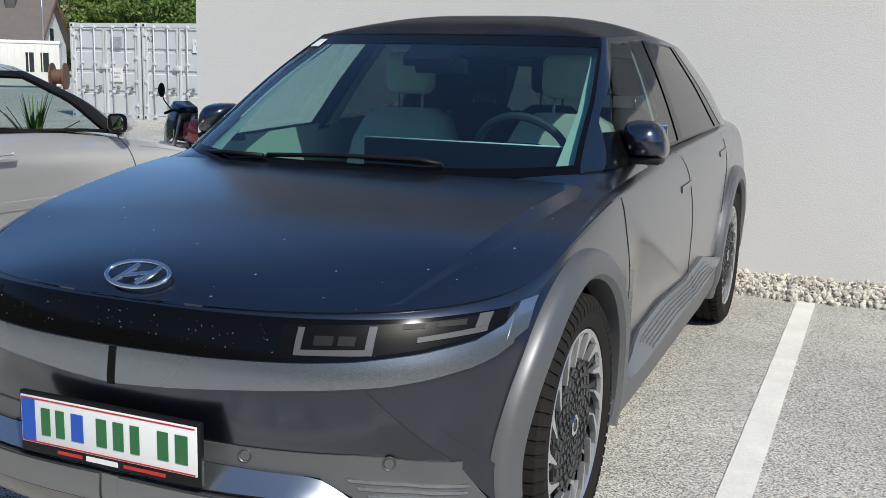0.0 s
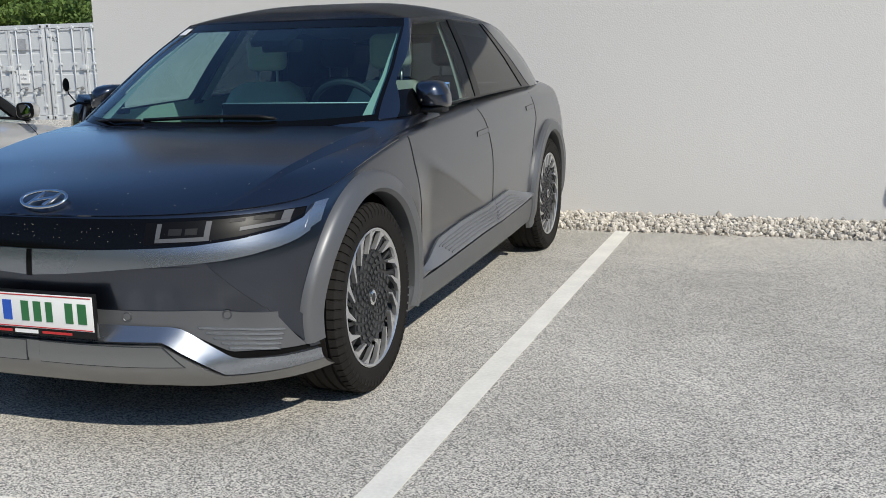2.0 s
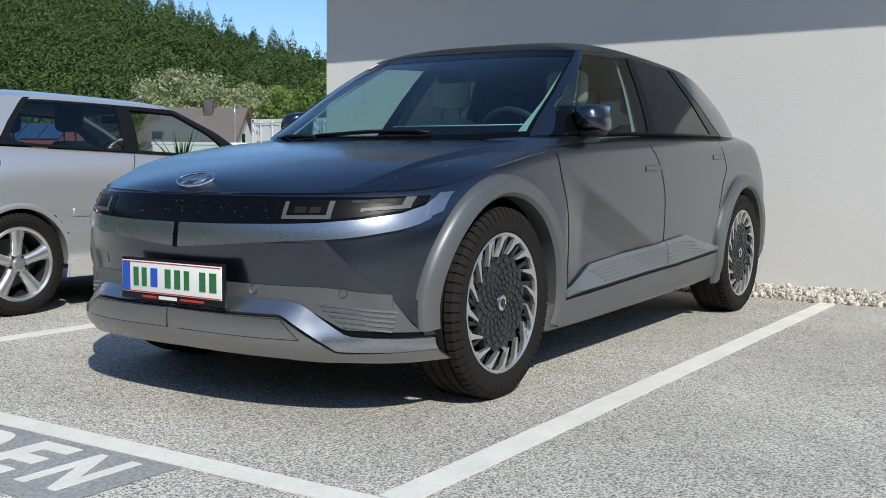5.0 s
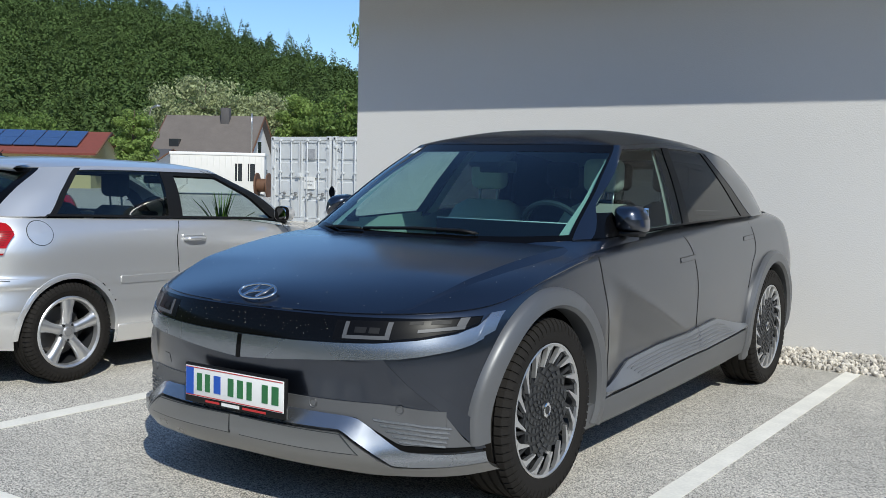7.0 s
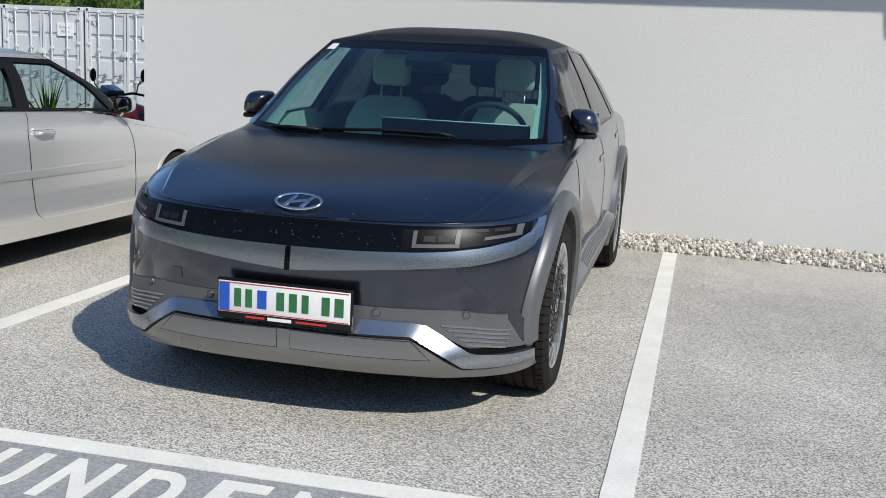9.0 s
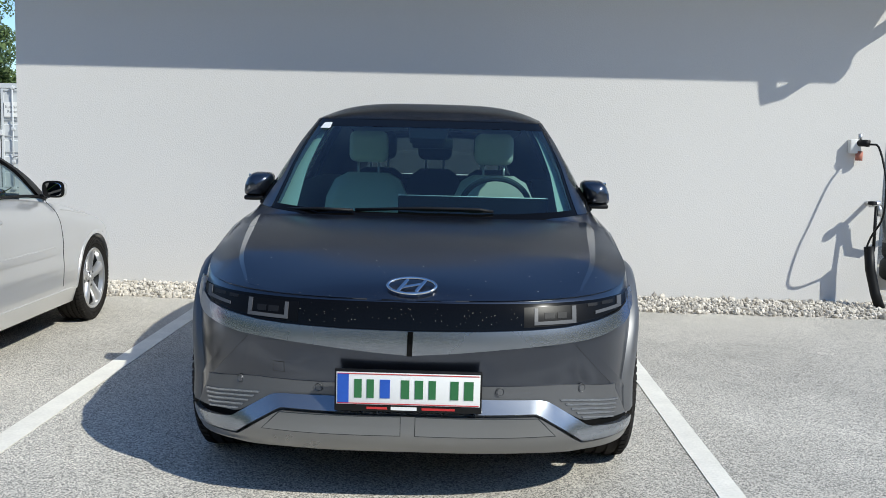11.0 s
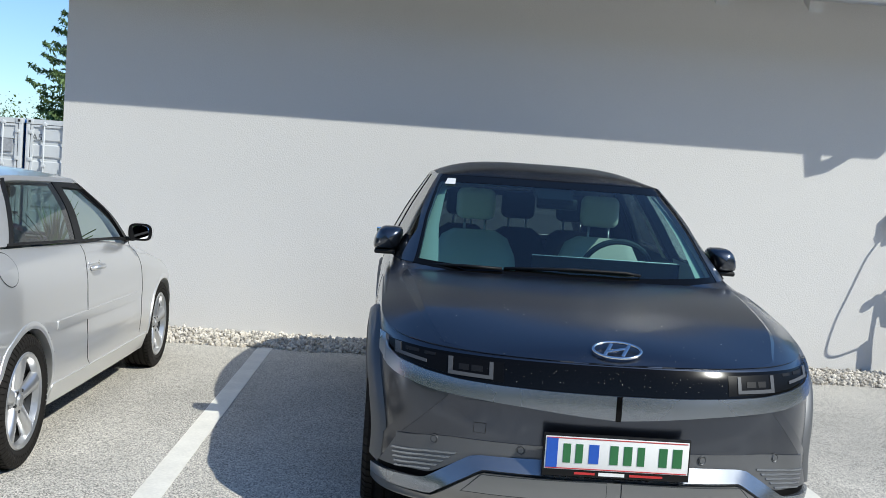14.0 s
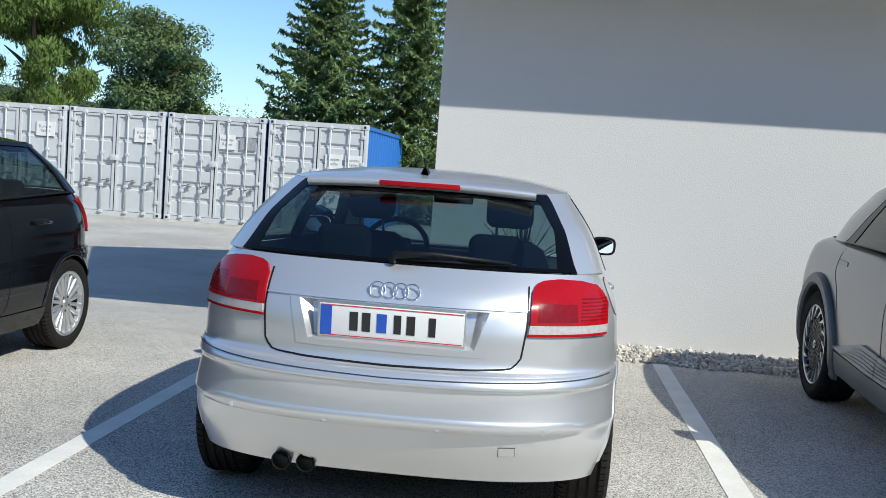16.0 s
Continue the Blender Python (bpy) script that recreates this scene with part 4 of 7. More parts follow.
        for c in ([(0.49, 0.722), (0.53, 0.722), (0.53, 0.742), (0.49, 0.742)], [(0.54, 0.722), (0.575, 0.722), (0.575, 0.742), (0.54, 0.742)], [(0.66, 0.755), (0.70, 0.756), (0.70, 0.766), (0.66, 0.765)], [(0.72, 0.757), (0.77, 0.758), (0.77, 0.770), (0.72, 0.768)]):
            P = quad_on(lambda a, b: F(s * a, b), c, 4, 3)
            part("projector", plate_mesh("projector", P, DARKMETAL, out=0.007, thick=0.004, centre=(0, 1.5, 0.6)), lamp)
    # lower bumper
    st, sb = [(0.0, 0.474), (0.25, 0.472), (0.58, 0.469), (0.785, 0.448)], [(0.0, 0.424), (0.25, 0.423), (0.50, 0.415), (0.655, 0.325), (0.785, 0.318)]
    both("bumper_strip", sb, st, 40, 5, CLAD, 0.007, 0.02, "light grey lower bumper trim", tucked)
    for s in (1, -1):
        P = quad_on(lambda a, b: tucked(s * a, b), [(0.785, 0.318), (0.840, 0.315), (0.840, 0.320), (0.785, 0.430)], 8, 6)
        part("bumper_corner", plate_mesh("bumper_corner", P, CLAD, out=0.007, thick=0.02, centre=(0, 1.5, 0.6)), car)
        for k in range(5):
            z = 0.395 - 0.0165 * k
            P = quad_on(lambda a, b: tucked(s * a, b), [(0.565 + 0.022 * k, z + 0.012 - 0.002 * k), (0.800 - 0.004 * k, z - 0.012), (0.796 - 0.004 * k, z - 0.004), (0.560 + 0.022 * k, z + 0.020 - 0.002 * k)], 12, 2)
            part("rib", plate_mesh("rib", P, SATIN, out=0.0105, thick=0.006, centre=(0, 1.5, 0.6)), car, "thin silver rib")
    gl = [(0.0, 0.380), (0.25, 0.380), (0.49, 0.372), (0.655, 0.270), (0.862, 0.262)]
    gt = [(0.0, 0.426), (0.25, 0.425), (0.50, 0.417), (0.657, 0.327), (0.862, 0.316)]
    both("lower_gap", gl, gt, 40, 3, UNDER, 0.002, 0.02, "black gap", tucked)
    kt = [(0.0, 0.414), (0.25, 0.413), (0.503, 0.405), (0.672, 0.304), (0.862, 0.295)]
    kf = [(0.0, 0.366), (0.47, 0.364), (0.645, 0.258), (0.862, 0.256)]
    kb = [(0.0, 0.236), (0.45, 0.232), (0.62, 0.222), (0.80, 0.214), (0.862, 0.2135)]
    for s in (1, -1):
        Fs = lambda a, b: F(s * a, b)
        up = between(Fs, kf, kt, 40, 4)
        lean = np.linspace(0, 0.035, 4)[None, :]
        up[..., 1] += lean * np.clip((0.8 - np.abs(up[..., 0])) / 0.25, 0, 1)
        part("skid_top", plate_mesh("skid_top", up, SATIN, out=0.020, thick=0.02, centre=(0, 1.5, 0.6)), car, "satin silver upper face of the skid plate")
        part("skid_plate", plate_mesh("skid_plate", between(Fs, kb, kf, 40, 6), SKID, out=0.020, thick=0.02, centre=(0, 1.5, 0.6)), car, "silver grey skid plate")
        part("flap", plate_mesh("flap", quad_on(Fs, [(0.028, 0.300), (0.535, 0.296), (0.47, 0.358), (0.028, 0.364)], 16, 4), SKID, out=0.024, thick=0.006, centre=(0, 1.5, 0.6)), car, "closed grey air flap")
        P = quad_on(Fs, [(0.0255, 0.297), (0.541, 0.293), (0.474, 0.361), (0.0255, 0.367)], 16, 4)
        part("flap_joint", plate_mesh("flap_joint", P, DARKTRIM, out=0.0215, thick=0.006, centre=(0, 1.5, 0.6)), car)
        for x, z in ((0.335, 0.452), (0.648, 0.450)):
            c = tucked(np.array(s * x), np.array(z))
            me = lathe("parking_sensor", [(0.0, 0.004), (0.011, 0.004), (0.0125, 0.001), (0.0155, 0.004), (0.017, 0.0)], CLAD, 18)
            me.transform(Matrix.Translation(c + np.array([0, -0.008, 0])) @ pose(0, 0, 0, 0, 0, -90 + s * 28 * x / 0.65))
            part("parking_sensor", me, car)
    P = quad_on(tucked, [(-0.51, 0.500), (-0.465, 0.500), (-0.465, 0.540), (-0.51, 0.540)], 3, 3)
    part("tow_joint", plate_mesh("tow_joint", P, BLACK, out=0.002, thick=0.003, centre=(0, 1.5, 0.6)), car)
    P = quad_on(tucked, [(-0.508, 0.502), (-0.467, 0.502), (-0.467, 0.538), (-0.508, 0.538)], 3, 3)
    part("tow_cover", plate_mesh("tow_cover", P, MATTE, out=0.0035, thick=0.003, centre=(0, 1.5, 0.6)), car)
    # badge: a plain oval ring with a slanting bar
    badge = new("badge")
    badge.parent = car
    badge.matrix_local = pose(0, 0.132, 0.828, 33, 0, 0) @ Matrix.Scale(1.13, 4)
    tagged(badge, "silver oval badge")
    part("badge_ring", tube("badge_ring", [(0.079 * math.cos(a), 0.039 * math.sin(a), 0.004) for a in np.linspace(0, 2 * math.pi, 40)[:-1]], 0.0052, CHROME, 8, True), badge)
    for k in (-1, 1):
        part("badge_bar", box_mesh("badge_bar", (-0.006, -0.034, 0), (0.006, 0.034, 0.007), CHROME, 0.002, pose(k * 0.030, 0, 0, 0, 0, -28)), badge)
    part("badge_bar", box_mesh("badge_bar", (-0.036, -0.005, 0), (0.036, 0.005, 0.007), CHROME, 0.002, pose(0, 0, 0, 0, 0, 16)), badge)
    marks = [(-0.195, -0.168, GREEN), (-0.150, -0.124, GREEN), (-0.026, 0.004, GREEN), (0.024, 0.054, GREEN), (0.074, 0.100, GREEN), (0.152, 0.182, GREEN), (0.202, 0.236, GREEN), (-0.102, -0.066, BLUE)]
    number_plate(car, (0, 0.004, 0.472), 0, 0, marks)
    # sides
    for s in (1, -1):
        S = lambda a, b: lower.side(a, b, s)
        for cy, cz in wheels:
            arch(car, lower, cy + 0.01, cz, 0.412, 0.492, s, CLAD, a1=186 if cy < 2 else 198, flare=0.030)
        sill = between(S, [(1.20, 0.215), (3.36, 0.265)], [(1.20, 0.318), (3.36, 0.405)], 40, 5)
        part("sill", plate_mesh("sill", sill, CLAD, out=0.012, thick=0.03, centre=(0, 2, 0.6)), car, "grey plastic sill")
        joint = between(S, [(1.30, 0.325), (3.36, 0.405)], [(1.30, 0.345), (3.36, 0.430)], 30, 3)
        part("sill_joint", plate_mesh("sill_joint", joint, BLACK, out=0.006, thick=0.02, centre=(0, 2, 0.6)), car)
        for y0, y1 in ((1.36, 2.478), (2.486, 3.34)):
            low, high = [(1.36, 0.345), (3.34, 0.428)], [(1.36, 0.346), (1.63, 0.458), (2.77, 0.535), (3.34, 0.432)]
            P = between(S, low, high, 40, 6, y0, y1)
            P[..., 0] += s * np.linspace(0.024, 0.0, 6)[None]
            part("door_trim", plate_mesh("door_trim", P, DOORTRIM, out=0.014, thick=0.02, centre=(0, 2, 0.6)), car, "ribbed grey door trim, lightened for its sky reflection")
            for k in range(5):
                a = 0.16 + 0.155 * k
                lo = [(y, np.interp(y, [1.36, 3.34], [0.345, 0.428]) + a * (np.interp(y, *zip(*high)) - np.interp(y, [1.36, 3.34], [0.345, 0.428]))) for y in np.linspace(1.72 - 0.03 * k, 3.1 - 0.05 * k, 12)]
                hi = [(y, z + 0.006) for y, z in lo]
                ya, yb = max(y0, lo[0][0]), min(y1, lo[-1][0])
                P = between(S, lo, hi, 14, 2, ya, yb)
                P[..., 0] += s * 0.024 * (1 - a)
                part("rib", plate_mesh("rib", P, DOORTRIM, out=0.0185, thick=0.006, centre=(0, 2, 0.6)), car, "thin ribs")
        for y0, y1, z0 in ((2.22, 2.44, 0.875), (3.26, 3.46, 0.945)):
            handle = new("door_handle")
            handle.parent = car
            part("handle_joint", plate_mesh("handle_joint", quad_on(S, [(y0, z0), (y1, z0 + 0.008), (y1, z0 + 0.036), (y0, z0 + 0.028)], 6, 3), BLACK, out=0.001, thick=0.003, centre=(0, 2, 0.6)), handle)
            part("handle_plate", plate_mesh("handle_plate", quad_on(S, [(y0 + 0.004, z0 + 0.003), (y1 - 0.004, z0 + 0.011), (y1 - 0.004, z0 + 0.033), (y0 + 0.004, z0 + 0.025)], 6, 3), MATTE, out=0.0035, thick=0.004, centre=(0, 2, 0.6)), handle)
        for pts in (((1.30, 0.955), (1.315, 0.86), (1.385, 0.64), (1.40, 0.44), (1.40, 0.33)), ((2.30, 1.03), (2.42, 0.90), (2.475, 0.70), (2.48, 0.36)), ((3.44, 1.05), (3.50, 0.90), (3.42, 0.80), (3.36, 0.66))):
            pa = np.array(pts)
            tt = np.linspace(0, 1, 16)
            yy = curve(np.linspace(0, 1, len(pa)), pa[:, 0], tt)
            zz = curve(np.linspace(0, 1, len(pa)), pa[:, 1], tt)
            P = np.stack([S(yy - 0.0035, zz), S(yy + 0.0035, zz)], 1)
            part("door_gap", plate_mesh("door_gap", P, BLACK, out=0.0015, thick=0.003, centre=(0, 2, 0.6)), car)
        me = lathe("parking_sensor", [(0.0, 0.004), (0.010, 0.004), (0.015, 0.0)], CLAD, 16)
        c = lower.side(0.425, 0.55, s)
        me.transform(Matrix.Translation(c + np.array([s * 0.022, 0, 0])) @ pose(0, 0, 0, 0, 0, 0 if s > 0 else 180))
        part("parking_sensor", me, car)
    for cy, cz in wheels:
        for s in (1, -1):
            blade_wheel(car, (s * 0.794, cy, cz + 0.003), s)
    # greenhouse
    gy = [1.1, 1.35, 2.0, 2.6, 3.3, 3.9, 4.4]
    house = Shell([
        (1.13, 4.50, 0.860, 0.52, 2.6, 0.95, 2.3, [0.985, 1.02, 1.05, 1.07, 1.083, 1.088, 1.085]),
        (1.515, 4.40, 0.755, 0.34, 2.5, 0.80, 2.3, [1.24, 1.24, 1.26, 1.285, 1.285, 1.26, 1.24]),
        (1.94, 4.22, 0.635, 0.16, 2.3, 0.60, 2.3, [1.49, 1.49, 1.462, 1.49, 1.472, 1.40, 1.36]),
    ], gy, 0.045)
    glassx = lambda v: float(house.t_of_x(np.interp(v, [0, 1, 2], [0.752, 0.697, 0.610]), v))
    ax = lambda v: float(house.t_of_y(np.interp(v, [0, 0.7, 1.5, 2], [1.405, 1.585, 1.95, 2.13]), v))
    b0 = lambda v: float(house.t_of_y(np.interp(v, [0, 2], [2.36, 2.58]), v))
    b1 = lambda v: float(house.t_of_y(np.interp(v, [0, 2], [2.45, 2.66]), v))
    c0 = lambda v: float(house.t_of_y(np.interp(v, [0, 2], [3.34, 3.14]), v))
    c1 = lambda v: float(house.t_of_y(np.interp(v, [0, 2], [3.40, 3.18]), v))
    d1 = lambda v: float(house.t_of_y(np.interp(v, [0, 2], [3.52, 3.20]), v))
    mid = (0, 2.7, 1.0)
    ws = house.patch(lambda v: -glassx(v), glassx, 0.12, 1.86, 40, 16)
    pane = part("windscreen", plate_mesh("windscreen", ws, SHIELD, out=0.002, centre=mid), car, "clear windscreen with a dark edge")
    for lo, hi, nm in ((0.0, 0.15, "screen_edge"), (1.74, 2.0, "screen_edge")):
        P = house.patch(lambda v: -glassx(v), glassx, lo, hi, 40, 3)
        part(nm, plate_mesh(nm, P, GLOSS, out=0.003, thick=0.006, centre=mid), car, "black printed glass edge")
    for s in (1, -1):
        e0 = lambda v: s * (glassx(v) - np.interp(v, [0, 2], [0.008, 0.010]))
        P = house.patch(e0, lambda v: s * glassx(v), 0.1, 1.9, 3, 14)
        part("screen_edge", plate_mesh("screen_edge", P, GLOSS, out=0.0035, thick=0.006, centre=mid), car)
        P = house.patch(lambda v: s * glassx(v), lambda v: s * ax(v), 0, 2, 10, 16)
        part("a_pillar", plate_mesh("a_pillar", P, MATTE, out=0.006, thick=0.04, centre=mid), car)
        P = house.patch(lambda v: s * ax(v), lambda v: s * b0(v), 0.06, 1.86, 14, 12)
        part("front_side_glass", plate_mesh("front_side_glass", P, WINDOW, out=0.0, centre=mid), car, "clear side window")
        P = house.patch(lambda v: s * b0(v), lambda v: s * b1(v), 0, 2, 4, 12)
        part("b_pillar", plate_mesh("b_pillar", P, GLOSS, out=0.004, thick=0.05, centre=mid), car, "gloss black pillar")
        P = house.patch(lambda v: s * b1(v), lambda v: s * c0(v), 0.06, 1.86, 16, 12)
        part("rear_side_glass", plate_mesh("rear_side_glass", P, TINT, out=0.0, centre=mid), car, "dark tinted side window")
        P = house.patch(lambda v: s * c0(v), lambda v: s * c1(v), 0, 2, 3, 12)
        part("window_bar", plate_mesh("window_bar", P, GLOSS, out=0.004, thick=0.03, centre=mid), car)
        P = house.patch(lambda v: s * c1(v), lambda v: s * d1(v), 0.06, 1.7, 6, 12)
        part("quarter_glass", plate_mesh("quarter_glass", P, GLOSS, out=0.002, thick=0.004, centre=mid), car, "black quarter window")
        P = house.patch(lambda v: s * d1(v), lambda v: s * 0.86, 0, 2, 12, 14)
        part("c_pillar", plate_mesh("c_pillar", P, MATTE, out=0.004, thick=0.04, centre=mid), car)
        for lo, hi in ((-0.02, 0.07), (1.85, 2.0)):
            P = house.patch(lambda v: s * ax(v), lambda v: s * d1(v), lo if lo > 0 else 0, hi, 40, 3)
            part("window_trim", plate_mesh("window_trim", P, GLOSS if hi < 1 else MATTE, out=0.006, thick=0.03, centre=mid), car)
        sail = house.patch(lambda v: s * ax(v), lambda v: s * float(house.t_of_y(np.interp(v, [0, 0.55], [1.66, 1.64]), v)), 0.05, 0.55, 4, 4)
        part("mirror_sail", plate_mesh("mirror_sail", sail, GLOSS, out=0.005, thick=0.01, centre=mid), car, "black mirror base panel")
        # mirror
        ycs = np.linspace(1.15, 1.80, 18)
        fill = []
        for y in ycs:
            xi, xo = float(house.half(0.0, y)) - 0.015, float(lower.half(5.5, y)) + 0.002
            zi, zo = float(house.z(0.0, y)) + 0.004 - 0.02 * max(0.0, (1.21 - y) / 0.06), float(lower.z(5.5, y))
            fill.append([(s * (xo + (xi - xo) * f), y, zo + (zi - zo) * f ** 0.7) for f in np.linspace(0, 1, 6)])
        part("shoulder", plate_mesh("shoulder", np.array(fill), MATTE, out=0.001, thick=0.006, centre=(0, 2, 0.4)), car)
        mir = new("wing_mirror")
        mir.parent = car
        mir.location = (s * 0.872, 1.66, 1.112)
        mir.scale = (0.80, 0.9, 0.9)
        tagged(mir, "grey wing mirror on a black foot")
        rows = []
        for k, (dy, sx, sz) in enumerate(((-0.088, 0.001, 0.001), (-0.085, 0.018, 0.016), (-0.075, 0.055, 0.045), (-0.045, 0.078, 0.062), (0.0, 0.088, 0.070), (0.055, 0.090, 0.072), (0.07, 0.084, 0.066))):
            ring = []
            for a in np.linspace(0, 2 * math.pi, 25):
                c, q = math.cos(a), math.sin(a)
                pz = np.sign(q) * abs(q) ** 0.5 * sz
                px = np.sign(c) * abs(c) ** 0.5 * sx * (1 - 0.30 * max(0.0, pz / 0.07) ** 1.5 if c > 0 else 1.0)
                ring.append((s * (px - 0.012 * (pz / 0.07)), dy, pz))
            rows.append(ring)
        part("mirror_shell", plate_mesh("mirror_shell", np.array(rows), MATTE, centre=(0, 0, 0)), mir, "matte grey mirror shell")
        part("mirror_glass", box_mesh("mirror_glass", (-0.078, 0.062, -0.058), (0.078, 0.068, 0.058), MIRROR, 0.002), mir)
        part("mirror_foot", box_mesh("mirror_foot", (-0.085, -0.055, -0.088), (0.080, 0.05, -0.060), BLACK, 0.012), mir, "black mirror underside")
        part("mirror_arm", box_mesh("mirror_arm", (-0.15 if s > 0 else 0.05, -0.03, -0.092), (-0.05 if s > 0 else 0.15, 0.03, -0.062), BLACK, 0.01), mir)
    back = house.patch(lambda v: 0.86, lambda v: 1.0, 0, 2, 8, 10)
    for s in (1, -1):
        part("rear_glass", plate_mesh("rear_glass", back * np.array([s, 1, 1]), TINT, out=0.0, centre=mid), car, "dark rear window")
    # roof
    t = np.concatenate([np.linspace(0, 0.3, 16)[:-1], np.linspace(0.3, 0.7, 30), np.linspace(0.7, 1, 12)[1:]])
    rim = house.at(t, np.full(len(t), 2.0))
    rows = []
    for x, y, z in rim:
        crown = float(curve([1.93, 2.15, 2.6, 3.3, 3.9, 4.25], [0.0, 0.058, 0.08, 0.082, 0.07, 0.04], y))
        rows.append([(x * q, y, z + crown * (1 - abs(q) ** 3.8)) for q in np.linspace(-1, 1, 25)])
    roof = plate_mesh("roof", np.array(rows), mat("dark_roof", (0.006, 0.0065, 0.008), 0.22, 0.0, var=0.1, dust=0.006, spec=0.15), out=0.004, thick=0.03, centre=(0, 2.8, 0.5))
    part("roof", roof, car, "dark roof panel")
    fin = [[(0.012 * k * (1 - h / 0.05), 3.72 + h * 1.3 + d * (0.10 - h * 1.2), 1.535 + h) for d in (0, 0.5, 1)] for k, h in ((-1, 0.0), (-0.6, 0.035), (0, 0.045), (0.6, 0.035), (1, 0.0))]
    part("aerial_fin", plate_mesh("aerial_fin", np.array(fin), GLOSS), car, "small black roof aerial")
    # sticker at the screen's corner
    c = house.at(np.array(-0.192), np.array(1.78))
    c2 = lambda a, b: house.at(-0.192 + a, 1.74 + b)
    P = quad_on(c2, [(-0.012, -0.09), (0.022, -0.09), (0.016, 0.08), (-0.012, 0.08)], 5, 5)
    part("toll_sticker", plate_mesh("toll_sticker", P, WHITE, out=0.008, thick=0.001, centre=mid), car, "white toll sticker on the windscreen")
    # wipers and cowl
    P = np.array([[(x, y + 0.16 * (abs(x) / 0.75) ** 2.4, 0.985 + 0.03 * q - 0.02 * (abs(x) / 0.75) ** 2) for q, y in ((0, 1.10), (0.5, 1.16), (1, 1.22))] for x in np.linspace(-0.74, 0.74, 20)])
    part("cowl", plate_mesh("cowl", P, BLACK, centre=(0, 2, 0)), car, "black plastic cowl")
    for pts in ([(-0.70, 1.30, 1.015), (-0.5, 1.185, 1.030), (-0.33, 1.165, 1.028)], [(-0.32, 1.18, 1.03), (0.0, 1.165, 1.045), (0.26, 1.17, 1.045), (0.33, 1.18, 1.035)]):
        wip = new("wiper")
        wip.parent = car
        part("wiper_arm", tube("wiper_arm", pts, 0.0075, BLACK, 8), wip)
        part("wiper_blade", tube("wiper_blade", [(x, y + 0.02, z - 0.004) for x, y, z in pts], 0.006, BLACK, 6), wip)
    # cabin
    floor = np.array([[(x, y, 0.42) for y in (0.95, 2.5, 4.3)] for x in (-0.72, 0, 0.72)])
    part("cabin_floor", plate_mesh("cabin_floor", floor, CABIN, centre=(0, 2, 0), thick=0.02), car)
    dash = []
    for y, z in ((1.16, 0.97), (1.30, 0.985), (1.46, 0.985), (1.58, 0.965), (1.62, 0.93), (1.60, 0.75)):
        dash.append([(x, y + 0.05 * (x / 0.7) ** 2, z) for x in np.linspace(-0.74, 0.74, 14)])
    part("dashboard", plate_mesh("dashboard", np.array(dash), DASH, centre=(0, 1.3, 0.5)), car, "dark teal grey dashboard")
    part("screen_panel", box_mesh("screen_panel", (-0.14, 1.54, 0.975), (0.62, 1.565, 1.080), UNDER, 0.008), car, "wide screen panel on the dashboard")
    part("screen_rim", tube("screen_rim", [(-0.14, 1.55, 1.082), (0.62, 1.55, 1.082)], 0.003, WHITE, 6), car)
    steering_wheel(car, 0.365, 1.88, 1.005)
    for x in (-0.37, 0.37):
        seat(car, x, 2.02, 0.52, CREAM)
    for x in (-0.38, 0.0, 0.38):
        seat(car, x, 2.98, 0.52, DARKSEAT, "rear_seat", 0.40)
    for s in (1, -1):
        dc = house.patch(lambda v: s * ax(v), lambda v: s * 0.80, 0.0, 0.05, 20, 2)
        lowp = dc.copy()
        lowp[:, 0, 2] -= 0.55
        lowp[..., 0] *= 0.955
        # Shade is put into the colour: the lining turned from the sun is grey.
        part("door_card", plate_mesh("door_card", lowp, CREAM if s < 0 else TEAL), car, "inner door lining, pale where it faces the sun, shaded grey opposite")
        P = house.patch(lambda v: s * (glassx(v) - np.interp(v, [0, 1, 2], [0.046, 0.034, 0.030]) * (1.0 if s < 0 else 0.7)), lambda v: s * ax(v), 0.1, 1.95, 8, 12)
        part("pillar_lining", plate_mesh("pillar_lining", P, CREAM, out=-0.045, centre=mid), car, "pale pillar lining")
        P = house.patch(lambda v: s * b0(v), lambda v: s * b1(v), 0.0, 2, 4, 10)
        P[..., 0] *= 0.90
        part("pillar_lining", plate_mesh("pillar_lining", P, CREAM), car)
    part("room_mirror", box_mesh("room_mirror", (-0.09, 1.86, 1.315), (0.13, 1.89, 1.375), BLACK, 0.012), car)
    P = house.patch(lambda v: -np.interp(v, [1.5, 1.86], [0.018, 0.026]), lambda v: np.interp(v, [1.5, 1.86], [0.016, 0.024]), 1.52, 1.86, 8, 6)
    part("camera_box", plate_mesh("camera_box", P, BLACK, out=-0.010, thick=0.03, centre=mid), car, "dark sensor housing behind the screen")
    lining = [[(x * 0.93 * q, y, z - 0.03 + (float(curve([1.93, 2.15, 2.6, 3.3, 3.9, 4.25], [0.0, 0.07, 0.095, 0.095, 0.08, 0.04], y)) - 0.02) * (1 - abs(q) ** 2.4)) for q in np.linspace(-1, 1, 13)] for x, y, z in rim[8:-8]]
    part("headlining", plate_mesh("headlining", np.array(lining), CREAM, centre=mid), car, "pale roof lining")
    part("rear_bulkhead", box_mesh("rear_bulkhead", (-0.70, 3.62, 0.5), (0.70, 3.66, 1.08), CABIN, 0.02), car)
    under = np.array([[(x, y, 0.235) for y in (0.15, 1.0, 2.3, 3.6, 4.4)] for x in (-0.62, 0, 0.62)])
    part("underbody", plate_mesh("underbody", under, UNDER, centre=(0, 2, 3), thick=0.02), car)
    return car


